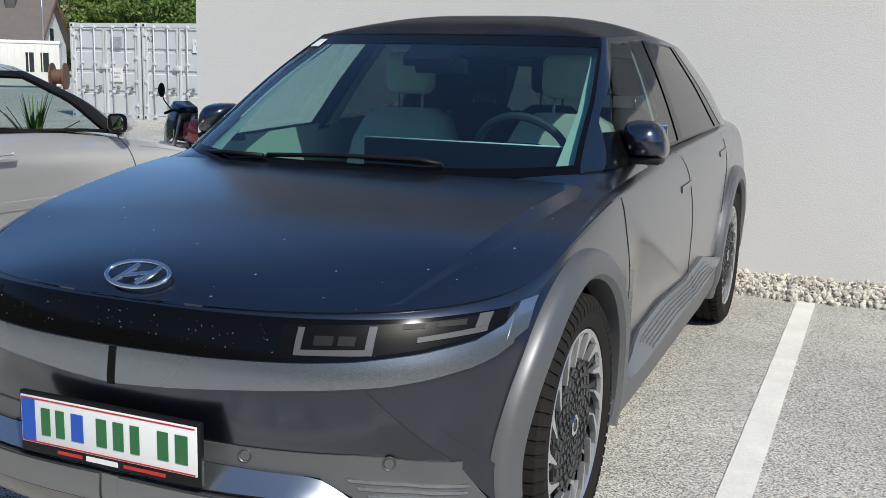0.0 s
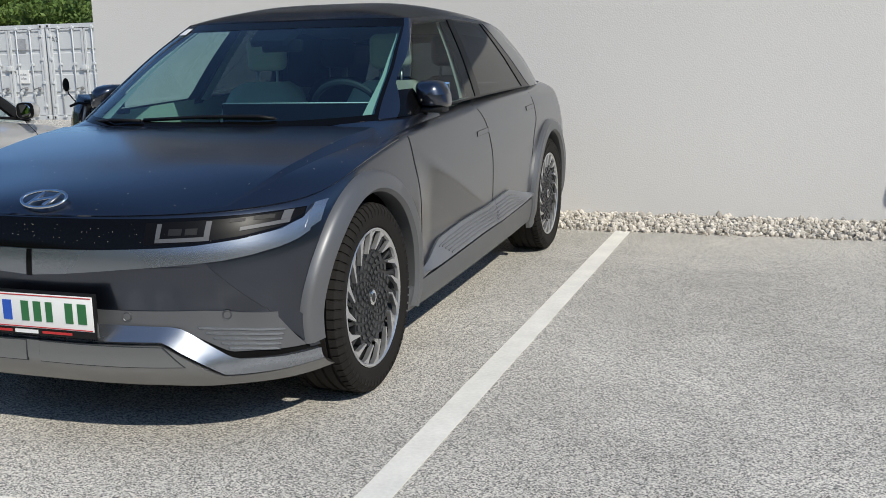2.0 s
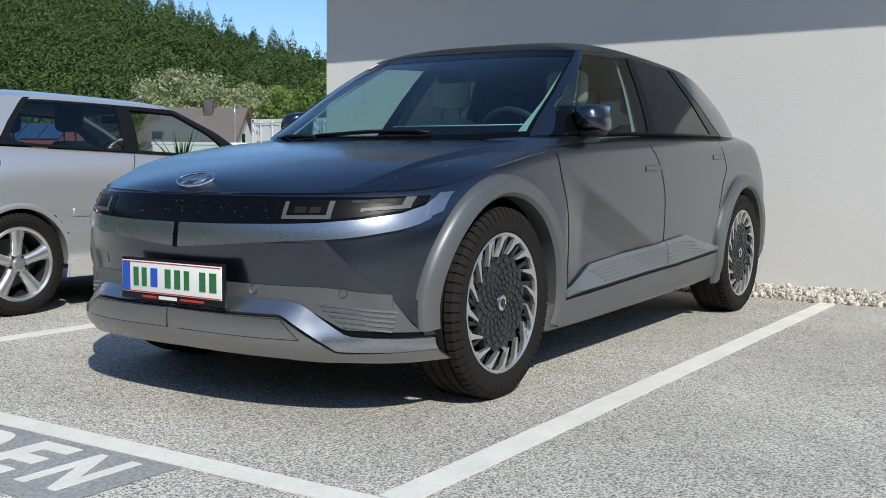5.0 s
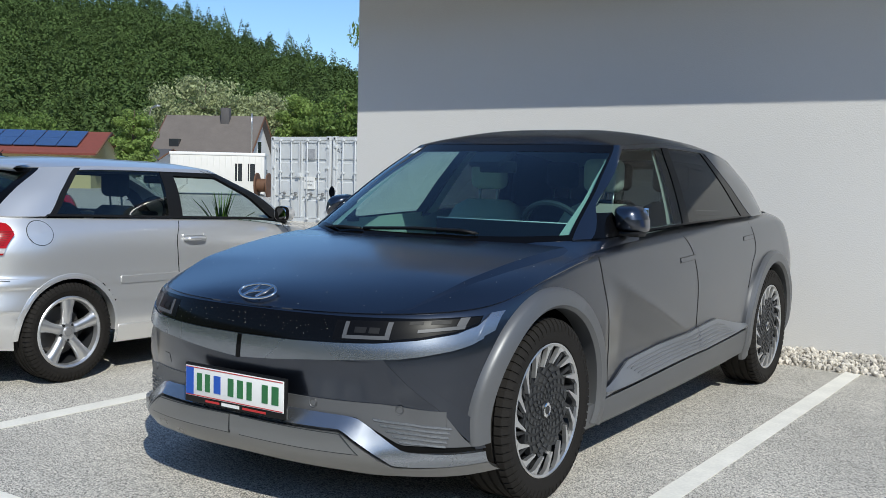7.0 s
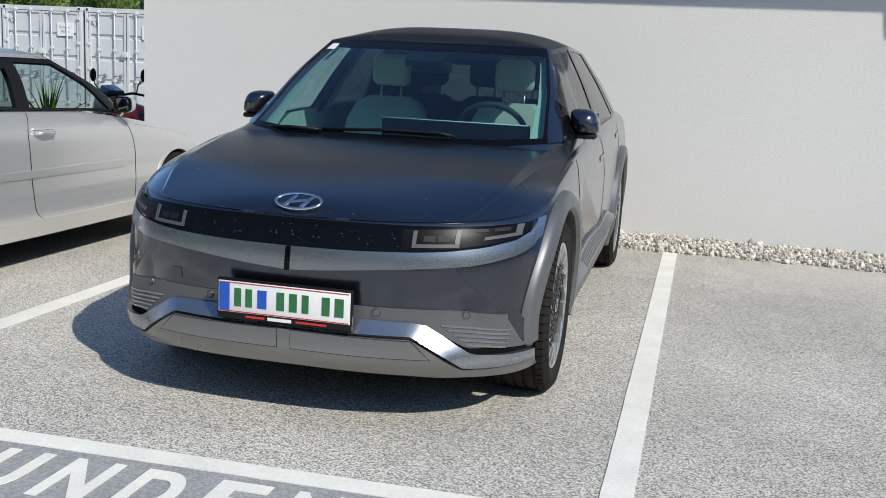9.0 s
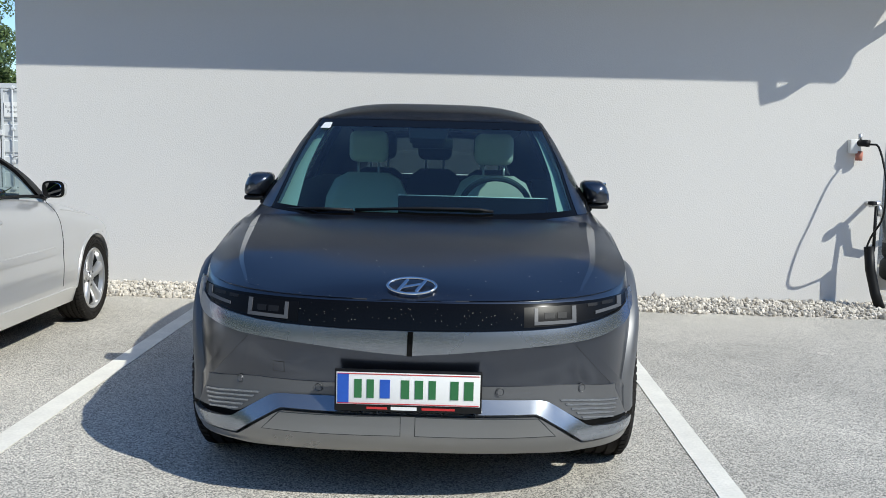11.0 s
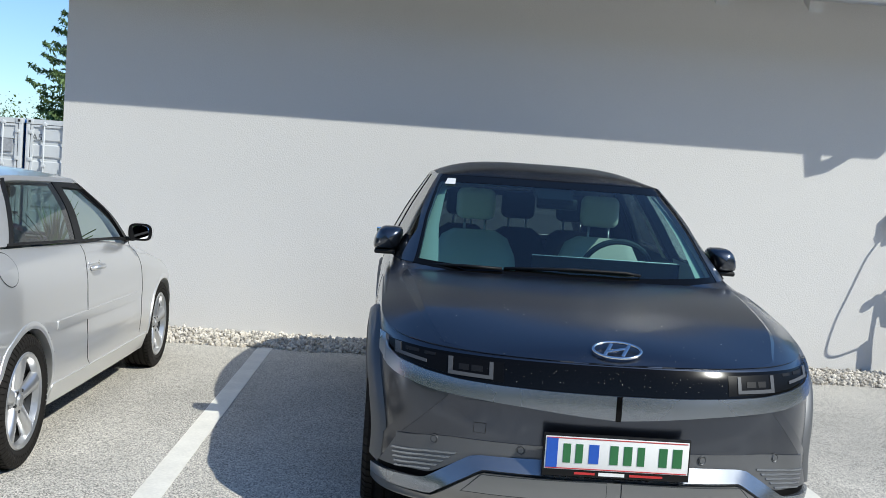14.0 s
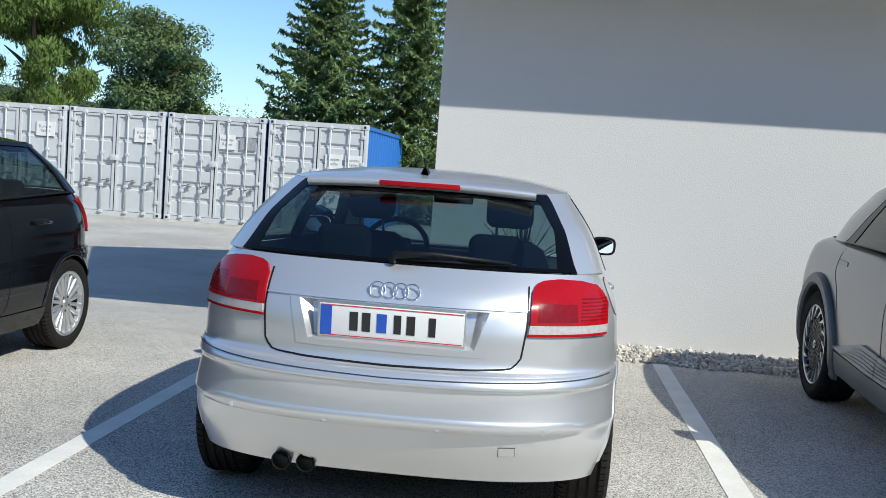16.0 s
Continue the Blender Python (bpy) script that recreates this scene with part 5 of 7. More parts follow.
GUIDE = mat("light_guide", (0.085, 0.088, 0.095), 0.4, 0.0, var=0.1, spec=0.3)
DARKMETAL = mat("projector", (0.010, 0.010, 0.011), 0.5, 0.0, var=0.2, scale=40.0, spec=0.25)
DASH = mat("dash_grey", (0.045, 0.055, 0.058), 0.75, var=0.08)
DARKSEAT = mat("dark_cloth", (0.026, 0.028, 0.032), 0.85, var=0.15, fine=200.0)
crossover()


# ---- hatchbacks ----
def hatchback(name, label, paint, m, detailed, sy=1.0, sz=1.0):
    car = thing(name, label, "car", m)
    zy = [0.0, 0.4 * sy, 0.8 * sy, 1.3 * sy, 2.2 * sy, 3.4 * sy, 4.0 * sy, 4.2 * sy]
    Z = lambda *q: [c * sz for c in q]
    B = lambda yf, yr, w, Lf, nf, Lr, nr, z: (yf * sy, yr * sy, w, Lf, nf, Lr, nr, z)
    shell = Shell([
        B(0.06, 4.050, 0.800, 0.6, 2.3, 0.58, 2.8, Z(0.20, 0.19, 0.19, 0.19, 0.19, 0.20, 0.245, 0.25)),
        B(0.02, 4.120, 0.838, 0.65, 2.3, 0.64, 2.7, Z(0.31, 0.31, 0.31, 0.31, 0.31, 0.33, 0.355, 0.36)),
        B(0.005, 4.160, 0.848, 0.7, 2.3, 0.68, 2.65, Z(0.40, 0.40, 0.40, 0.40, 0.40, 0.42, 0.448, 0.452)),
        B(0.00, 4.192, 0.850, 0.7, 2.3, 0.70, 2.6, Z(0.43, 0.43, 0.44, 0.44, 0.44, 0.45, 0.464, 0.468)),
        B(0.00, 4.180, 0.851, 0.7, 2.3, 0.70, 2.6, Z(0.46, 0.465, 0.47, 0.475, 0.475, 0.48, 0.492, 0.497)),
        B(0.012, 4.172, 0.848, 0.7, 2.3, 0.74, 2.55, Z(0.52, 0.53, 0.54, 0.55, 0.55, 0.56, 0.582, 0.585)),
        B(0.02, 4.192, 0.849, 0.7, 2.3, 0.74, 2.55, Z(0.55, 0.565, 0.575, 0.59, 0.59, 0.595, 0.606, 0.608)),
        B(0.03, 4.168, 0.849, 0.7, 2.3, 0.74, 2.55, Z(0.575, 0.59, 0.61, 0.625, 0.63, 0.632, 0.642, 0.645)),
        B(0.04, 4.118, 0.847, 0.7, 2.3, 0.72, 2.6, Z(0.595, 0.615, 0.645, 0.665, 0.67, 0.67, 0.664, 0.662)),
        B(0.07, 4.095, 0.840, 0.7, 2.3, 0.68, 2.6, Z(0.62, 0.655, 0.70, 0.76, 0.79, 0.80, 0.79, 0.79)),
        B(0.14, 4.055, 0.812, 0.7, 2.3, 0.64, 2.6, Z(0.635, 0.69, 0.75, 0.825, 0.89, 0.91, 0.90, 0.90)),
        B(0.24, 3.96, 0.765, 0.7, 2.3, 0.52, 2.6, Z(0.645, 0.705, 0.775, 0.865, 0.955, 0.985, 1.0, 1.0)),
    ], zy, 0.015)
    axles = (0.822 * sy, 3.40 * sy)
    holes = [(y, 0.31, 0.345) for y in axles]
    niche = lambda c: detailed and c[1] > 3.9 and 0.718 < c[2] < 0.868 and abs(c[0]) < 0.310 + 0.33 * (c[2] - 0.726)
    part("body", shell.skin("body", paint, holes, nf=22, ns=70, nr=44, nv=84, cut=niche), car)
    mid = (0, 2.1, 0.6)
    # hood
    rows = []
    ys = list(shell.y_of(np.linspace(0.004, 0.3, 18), np.full(18, 10.0))) + list(np.linspace(0.9 * sy, 1.36 * sy, 10))
    for y in ys:
        X, E = float(shell.half(10.0, y)), float(shell.z(10.0, y))
        c = float(curve([0.13 * sy, 0.3 * sy, 0.7 * sy, 1.2 * sy, 1.55 * sy], Z(0.64, 0.715, 0.80, 0.885, 0.925), y))
        rows.append([(p * X, y, c + (E + 0.002 - c) * abs(p) ** 3) for p in np.linspace(-1, 1, 21)])
    part("hood", plate_mesh("hood", np.array(rows), paint, out=0.003, thick=0.01, centre=(0, 0.8, 0)), car)
    gy = [q * sy for q in (1.15, 1.8, 2.4, 3.0, 3.5, 4.0)]
    house = Shell([
        B(1.10, 3.945, 0.776, 0.50, 2.5, 0.46, 2.5, Z(0.875, 0.945, 0.965, 0.985, 1.0, 1.0)),
        B(1.46, 3.755, 0.706, 0.42, 2.4, 0.42, 2.5, Z(1.12, 1.12, 1.145, 1.155, 1.15, 1.15)),
        B(1.90, 3.50, 0.600, 0.28, 2.3, 0.32, 2.5, Z(1.285, 1.288, 1.295, 1.30, 1.28, 1.26)),
    ], gy, 0.03)
    ty = lambda ys_: (lambda v: float(house.t_of_y(np.interp(v, [0, 1, 2], ys_) * sy, v)))
    txf = lambda xs_: (lambda v: float(house.t_of_x(np.interp(v, [0, 1, 2], xs_), v)))

    def txr(xs_):
        def f(v):
            x, w, nr = np.interp(v, [0, 1, 2], xs_), house.prm("w", v), house.prm("nr", v)
            return float(1 - 0.3 * np.arcsin(np.clip((x / w) ** (nr / 2), 0, 1)) * 2 / math.pi)
        return f

    hm = (0, 2.6 * sy, 0.9)
    gx = txf((0.66, 0.59, 0.50))
    part("windscreen", plate_mesh("windscreen", house.patch(lambda v: -gx(v), gx, 0.05, 1.95, 20, 10), WINDOW, centre=hm), car, "clear windscreen")
    rx = txr((0.655, 0.597, 0.512))
    grid = []
    for v in np.linspace(0.04, 1.93, 12):
        a = np.linspace(rx(v), 1.0, 14)
        half = house.at(a, np.full(14, v))
        grid.append(np.concatenate([half, (half * np.array([-1, 1, 1]))[::-1][1:]]))
    grid = np.array(grid)
    part("rear_window", plate_mesh("rear_window", grid, REARGLASS, out=0.001, centre=hm), car, "dark tinted rear window")
    # printed black edge of the rear window
    for v0, v1 in ((0.04, 0.15), (1.72, 1.95)):
        rows = []
        for v in np.linspace(v0, v1, 4):
            half = house.at(np.linspace(rx(v), 1.0, 14), np.full(14, v))
            rows.append(np.concatenate([half, (half * np.array([-1, 1, 1]))[::-1][1:]]))
        part("window_edge", plate_mesh("window_edge", np.array(rows), GLOSS, out=0.003, thick=0.003, centre=hm), car, "black printed glass edge")
    for s in (1, -1):
        P = np.array([house.at(np.linspace(rx(v), rx(v) + (1 - rx(v)) * (0.12 + 0.06 * abs(v - 1)), 4), np.full(4, v)) for v in np.linspace(0.1, 1.8, 12)]) * np.array([s, 1, 1])
        part("window_edge", plate_mesh("window_edge", P, GLOSS, out=0.0035, thick=0.003, centre=hm), car)
    for s in (1, -1):
        pieces = [("a_pillar", gx, ty((1.44, 1.70, 2.12)), 0, 2, paint, 0.004), ("b_pillar", ty((2.48, 2.46, 2.44)), ty((2.60, 2.57, 2.54)), 0, 2, BLACK, 0.003),
                  ("c_pillar", ty((3.50, 3.36, 3.18)), rx, 0, 2, paint, 0.003), ("rear_side_glass", ty((2.60, 2.57, 2.54)), ty((3.48, 3.34, 3.16)), 0.10, 1.80, SIDEGLASS, 0.0)]
        if not detailed:
            pieces.append(("front_side_glass", ty((1.44, 1.70, 2.12)), ty((2.48, 2.46, 2.44)), 0.08, 1.82, SIDEGLASS, 0.0))
        for nm, a, b, v0, v1, mt, o in pieces:
            P = house.patch(lambda v: s * a(v), lambda v: s * b(v), v0, v1, 12, 14)
            part(nm, plate_mesh(nm, P, mt, out=o, thick=0.0 if "glass" in nm else 0.03, centre=hm), car)
        for v0, v1 in ((0.0, 0.11), (1.78, 2.0)):
            P = house.patch(lambda v: s * ty((1.42, 1.68, 2.10))(v), lambda v: s * ty((3.52, 3.38, 3.20))(v), v0, v1, 40, 3)
            part("window_trim", plate_mesh("window_trim", P, BLACK if v1 < 1 else paint, out=0.006, thick=0.02, centre=hm), car)
        P = house.patch(lambda v: s * ty((3.46, 3.32, 3.14))(v), lambda v: s * ty((3.505, 3.365, 3.185))(v), 0.05, 1.9, 3, 12)
        part("window_trim", plate_mesh("window_trim", P, BLACK, out=0.006, thick=0.02, centre=hm), car)
        P = house.patch(lambda v: s * ty((1.41, 1.67, 2.09))(v), lambda v: s * ty((1.58, 1.82, 2.22))(v), 0.05, 1.9, 3, 12)
        part("window_trim", plate_mesh("window_trim", P, BLACK, out=0.0065, thick=0.02, centre=hm), car)
        P = house.patch(lambda v: s * ty((1.44, 1.70, 2.12))(v), lambda v: s * ty((2.50, 2.48, 2.46))(v), 1.60, 1.80, 24, 3)
        part("window_trim", plate_mesh("window_trim", P, BLACK, out=0.003, thick=0.02, centre=hm), car, "black window frame")
        S = lambda a, b: shell.side(a * sy, b * sz, s)
        for pts in (((1.50, 0.92), (1.46, 0.80), (1.42, 0.60), (1.42, 0.33)), ((2.52, 0.95), (2.58, 0.80), (2.57, 0.55), (2.53, 0.36), (2.45, 0.30))):
            pa = np.array(pts)
            tt = np.linspace(0, 1, 18)
            yy, zz = curve(np.linspace(0, 1, len(pa)), pa[:, 0], tt), curve(np.linspace(0, 1, len(pa)), pa[:, 1], tt)
            part("door_gap", plate_mesh("door_gap", np.stack([S(yy - 0.003, zz), S(yy + 0.003, zz)], 1), BLACK, out=0.0015, thick=0.002, centre=mid), car)
        part("side_moulding", plate_mesh("side_moulding", between(S, [(1.55, 0.555), (3.04, 0.572)], [(1.55, 0.607), (3.04, 0.618)], 30, 4), paint, out=0.005, thick=0.010, centre=mid), car, "body-coloured side moulding")
        part("sill", plate_mesh("sill", between(S, [(1.2, 0.195), (3.05, 0.205)], [(1.2, 0.30), (3.05, 0.31)], 30, 4), paint, out=0.008, thick=0.02, centre=mid), car)
        for cy in axles:
            arch(car, shell, cy, 0.305, 0.322, 0.352, s, paint, -4, 184, 0.006, "arch_lip", 0.70)
            star_wheel(car, (s * 0.738, cy, 0.302), s, 5 if detailed else 18, 0.302, 0.205, 0.214, not detailed)
        handle = new("door_handle")
        handle.parent = car
        c = shell.side((2.43 if detailed else 2.95) * sy, 0.83 * sz, s)
        handle.location = c
        part("handle_cup", box_mesh("handle_cup", (-0.02 * s - 0.006, -0.09, -0.028), (-0.02 * s + 0.018 * s + 0.006, 0.09, 0.022), BLACK if not detailed else paint, 0.01), handle)
        part("handle_grip", tube("handle_grip", [(0.006 * s, -0.09, 0.0), (0.034 * s, -0.06, 0.004), (0.036 * s, 0.06, 0.004), (0.006 * s, 0.09, 0.0)], 0.013, paint, 8), handle)
        mir = new("wing_mirror")
        mir.parent = car
        mir.location = (s * 0.86, 1.56 * sy, 0.985 * sz)
        mir.scale = (0.8, 0.8, 0.8)
        rows = []
        for dy, sx, sq in ((-0.07, 0.02, 0.02), (-0.055, 0.06, 0.045), (-0.02, 0.085, 0.062), (0.03, 0.095, 0.070), (0.055, 0.092, 0.068)):
            rows.append([(s * np.sign(math.cos(a)) * abs(math.cos(a)) ** 0.6 * sx, dy, np.sign(math.sin(a)) * abs(math.sin(a)) ** 0.6 * sq) for a in np.linspace(0, 2 * math.pi, 21)])
        part("mirror_shell", plate_mesh("mirror_shell", np.array(rows), paint, centre=(0, 0, 0)), mir)
        for nm, rx_, rz_, yy_, mt in (("mirror_rim", 0.092, 0.068, 0.053, BLACK), ("mirror_glass", 0.076, 0.053, 0.0, MIRROR)):
            disc = [[(r * rx_ * np.sign(math.cos(a)) * abs(math.cos(a)) ** 0.6, yy_ if r < 1 else yy_ - 0.006, r * rz_ * np.sign(math.sin(a)) * abs(math.sin(a)) ** 0.6) for a in np.linspace(0, 2 * math.pi, 31)] for r in (0.02, 0.5, 0.97, 1.0)]
            ob = part(nm, plate_mesh(nm, np.array(disc), mt, centre=(0, -1, 0), smooth=False), mir)
            if mt is MIRROR:
                ob.matrix_local = pose(0, 0.066, 0, -4, 0, 14 * s)
        part("mirror_arm", box_mesh("mirror_arm", (-0.17 if s > 0 else 0.05, -0.03, -0.075), (-0.05 if s > 0 else 0.17, 0.03, -0.045), BLACK, 0.01), mir)
    # roof
    t = np.concatenate([np.linspace(0, 0.3, 12)[:-1], np.linspace(0.3, 0.7, 20), np.linspace(0.7, 1, 14)[1:]])
    rows = []
    for x, y, z in house.at(t, np.full(len(t), 2.0)):
        crown = float(curve([1.90 * sy, 2.25 * sy, 3.0 * sy, 3.35 * sy, 3.53 * sy], [0.0, 0.05, 0.058, 0.05, 0.028], y))
        rows.append([(x * q, y, z + crown * (1 - abs(q) ** 2.6)) for q in np.linspace(-1, 1, 21)])
    part("roof", plate_mesh("roof", np.array(rows), paint, out=0.004, thick=0.03, centre=(0, 2.8, 0.5)), car)
    part("headlining", plate_mesh("headlining", np.array(rows[6:-4]) * np.array([0.96, 1, 1]) + np.array([0, 0, -0.045]), TEAL, centre=(0, 2.8, 3)), car, "grey roof lining")
    rows = [[(x, y - 0.02 * (x / 0.45) ** 2, z - 0.012 * (x / 0.45) ** 2) for x in np.linspace(-0.47, 0.47, 16)] for y, z in ((3.44 * sy, 1.322 * sz), (3.53 * sy, 1.308 * sz), (3.56 * sy, 1.292 * sz), (3.53 * sy, 1.272 * sz))]
    part("roof_spoiler", plate_mesh("roof_spoiler", np.array(rows), paint, centre=(0, 2.8, 1.2)), car)
    part("brake_light", box_mesh("brake_light", (-0.165, 3.555 * sy, 1.279 * sz), (0.165, 3.575 * sy, 1.301 * sz), REDLAMP, 0.006), car, "thin red high brake light")
    fin = [[(0.016 * k, 3.33 * sy + d * 0.10, 1.335 * sz + h * (1 if d > 0.1 else 0)) for d in (0, 0.4, 0.8, 1.0)] for k, h in ((-1, 0.0), (-0.5, 0.022), (0, 0.03), (0.5, 0.022), (1, 0.0))]
    part("aerial_base", plate_mesh("aerial_base", np.array(fin), BLACK), car)
    part("aerial_rod", tube("aerial_rod", [(0, 3.40 * sy, 1.35 * sz), (0, 3.46 * sy, 1.40 * sz)], 0.004, BLACK, 6), car)
    R = lambda a, b: shell.rear(a, b * sz)
    for s in (1, -1):
        lamp = new("tail_lamp")
        lamp.parent = car
        tagged(lamp, "red tail lamp with a clear lower band")
        Rs = lambda a, b: shell.rear(s * a, b * sz)
        if detailed:
            low, high = [(0.486, 0.822), (0.768, 0.820)], [(0.486, 0.935), (0.496, 0.958), (0.52, 0.970), (0.58, 0.977), (0.66, 0.972), (0.72, 0.957), (0.748, 0.930), (0.768, 0.895)]
            part("red_lens", plate_mesh("red_lens", between(Rs, low, high, 24, 8), REDLAMP, out=0.012, thick=0.02, centre=(0, 3, 0.8)), lamp)
            part("clear_lens", plate_mesh("clear_lens", quad_on(Rs, [(0.482, 0.792), (0.768, 0.792), (0.768, 0.820), (0.486, 0.822)], 18, 3), CLEARLAMP, out=0.011, thick=0.02, centre=(0, 3, 0.8)), lamp)
            part("lamp_edge", plate_mesh("lamp_edge", quad_on(Rs, [(0.482, 0.783), (0.765, 0.783), (0.768, 0.792), (0.482, 0.792)], 18, 3), REDLAMP, out=0.011, thick=0.02, centre=(0, 3, 0.8)), lamp)
            for k in range(7):
                z = 0.836 + 0.012 * k
                part("lens_rib", plate_mesh("lens_rib", quad_on(Rs, [(0.665, z), (0.760, z), (0.760, z + 0.005), (0.665, z + 0.005)], 8, 2), DEEPRED, out=0.0135, thick=0.004, centre=(0, 3, 0.8)), lamp, "dark red ribs")
            part("inner_lens", plate_mesh("inner_lens", quad_on(Rs, [(0.512, 0.832), (0.655, 0.832), (0.648, 0.892), (0.515, 0.896)], 12, 6), DEEPRED, out=0.0135, thick=0.004, centre=(0, 3, 0.8)), lamp, "darker red inner field")
        else:
            low, high = [(0.52, 0.80), (0.77, 0.74)], [(0.52, 0.93), (0.66, 0.97), (0.77, 0.96)]
            part("red_lens", plate_mesh("red_lens", between(Rs, low, high, 20, 8), REDLAMP, out=0.014, thick=0.02, centre=(0, 3, 0.8)), lamp)
    # lower rear
    mk = between(R, [(-0.70, 0.452), (0.70, 0.452)], [(-0.70, 0.470), (-0.62, 0.488), (0.62, 0.488), (0.70, 0.470)], 44, 4)
    part("bumper_ledge", plate_mesh("bumper_ledge", mk, paint, out=0.012, thick=0.02, centre=(0, 3, 0.5)), car)
    for zz, xw in ((0.622, 0.80),):
        line = between(R, [(-xw, zz + 0.012), (0, zz), (xw, zz + 0.012)], [(-xw, zz + 0.0155), (0, zz + 0.0035), (xw, zz + 0.0155)], 60, 2)
        part("bumper_joint", plate_mesh("bumper_joint", line, BLACK if zz < 0.5 else DARKTRIM, out=0.002, thick=0.002, centre=(0, 3, 0.5)), car)
    if detailed:
        for pts in (((-0.475, 0.955), (-0.48, 0.82), (-0.465, 0.70), (-0.43, 0.668), (-0.3, 0.660), (0, 0.655), (0.3, 0.660), (0.43, 0.668), (0.465, 0.70), (0.48, 0.82), (0.475, 0.955)),):
            pa = np.array(pts)
            tt = np.linspace(0, 1, 60)
            d = np.concatenate([[0], np.cumsum(np.hypot(*np.diff(pa, axis=0).T))])
            xx, zz = np.interp(tt, d / d[-1], pa[:, 0]), np.interp(tt, d / d[-1], pa[:, 1])
            nx, nz = np.gradient(zz), -np.gradient(xx)
            q = np.hypot(nx, nz)
            a = R(xx + nx / q * 0.003, zz + nz / q * 0.003)
            b = R(xx - nx / q * 0.003, zz - nz / q * 0.003)
            part("tailgate_gap", plate_mesh("tailgate_gap", np.stack([a, b], 1), BLACK, out=0.002, thick=0.002, centre=(0, 3, 0.7)), car)
        crease = between(R, [(-0.475, 0.868), (0.475, 0.868)], [(-0.475, 0.873), (0.475, 0.873)], 40, 2)
        part("tailgate_crease", plate_mesh("tailgate_crease", crease, paint, out=0.006, thick=0.008, centre=(0, 3, 0.7)), car)
        # a hollow for the plate, with sloping sides
        rings = []
        for wt, wb, zt, zb, o in ((0.388, 0.342, 0.882, 0.702, 0.0022), (0.345, 0.300, 0.862, 0.726, 0.0025), (0.300, 0.284, 0.856, 0.736, -0.030), (0.02, 0.02, 0.80, 0.79, -0.030)):
            ring = []
            for (xa, za), (xb, zb_) in zip(((-wt, zt), (wt, zt), (wb, zb), (-wb, zb)), ((wt, zt), (wb, zb), (-wb, zb), (-wt, zt))):
                ring += [(xa + (xb - xa) * f, za + (zb_ - za) * f) for f in np.linspace(0, 1, 9)[:-1]]
            ring.append(ring[0])
            q = R(np.array([p[0] for p in ring]), np.array([p[1] for p in ring]))
            q[:, 1] += o
            rings.append(q)
        hollow = plate_mesh("plate_hollow", np.array(rings), paint, centre=(0, 3, 0.8))
        hollow.set_sharp_from_angle(angle=radians(25))
        part("plate_hollow", hollow, car, "hollow in the tailgate for the plate")
        marks = [(-0.150, -0.120, INK), (-0.105, -0.075, INK), (0.010, 0.036, INK), (0.056, 0.086, INK), (0.135, 0.160, INK), (-0.052, -0.016, BLUE)]
        c = R(np.array(0.0), np.array(0.797))
        number_plate(car, (0.0, float(c[1]) - 0.006, 0.797 * sz), 180, 5, marks, frame_mat=ALLOY, strip=False)
        for k in range(4):
            c = R(np.array(0.063 - 0.042 * k), np.array(0.912))
            me = tube("badge_ring", [(0.028 * math.cos(a), 0, 0.028 * math.sin(a)) for a in np.linspace(0, 2 * math.pi, 30)[:-1]], 0.0038, CHROME, 8, True)
            me.transform(Matrix.Translation(Vector(c) + Vector((0, 0.010, 0))) @ pose(0, 0, 0, 14))
            part("badge_ring", me, car, "silver ring of the badge")
        # Near-black pipes and rims: the bumper's shade is put into their colour.
        for dx in (0.0, 0.092):
            me = tube("exhaust_tip", [(0.285 + dx, 3.75, 0.260), (0.285 + dx, 4.062, 0.260)], 0.034, UNDER, 20)
            part("exhaust_tip", me, car, "exhaust tip coloured dark for the shade under the bumper")
            part("exhaust_rim", lathe("exhaust_rim", [(0.034, 0.0), (0.036, 0.004), (0.033, 0.006), (0.030, 0.0)], BLACK, 24, "z"), car).matrix_local = pose(0.285 + dx, 4.060, 0.260, -90)
        for a, w_ in (((-0.44, 0.375), 0.045), ):
            P = quad_on(R, [(a[0] - 0.03, a[1] - 0.018), (a[0] + 0.03, a[1] - 0.018), (a[0] + 0.03, a[1] + 0.018), (a[0] - 0.03, a[1] + 0.018)], 4, 3)
            part("tow_joint", plate_mesh("tow_joint", P, DARKTRIM, out=0.001, thick=0.002, centre=(0, 3, 0.5)), car)
            P = quad_on(R, [(a[0] - 0.028, a[1] - 0.016), (a[0] + 0.028, a[1] - 0.016), (a[0] + 0.028, a[1] + 0.016), (a[0] - 0.028, a[1] + 0.016)], 4, 3)
            part("tow_cover", plate_mesh("tow_cover", P, paint, out=0.003, thick=0.002, centre=(0, 3, 0.5)), car)
        for x in (-0.56, -0.2, 0.2, 0.56):
            c = R(np.array(x), np.array(0.462))
            me = lathe("parking_sensor", [(0.0, 0.004), (0.010, 0.004), (0.012, 0.0)], paint, 16)
            me.transform(Matrix.Translation(Vector(c) + Vector((0, 0.016, 0))) @ pose(0, 0, 0, 0, 0, 90))
            part("parking_sensor", me, car)
        for s in (-1,):
            c = shell.side(3.575, 0.925, s)
            rows = []
            for r, o in ((0.001, 0.0025), (0.070, 0.0025)):
                rows.append([shell.side(3.575 + 1.08 * r * math.cos(a), 0.905 + r * math.sin(a), s) + np.array([s * o, 0, 0]) for a in np.linspace(0, 2 * math.pi, 40)])
            part("fuel_flap", plate_mesh("fuel_flap", np.array(rows), paint, centre=(0, 3, 0.8), smooth=False), car, "round fuel flap")
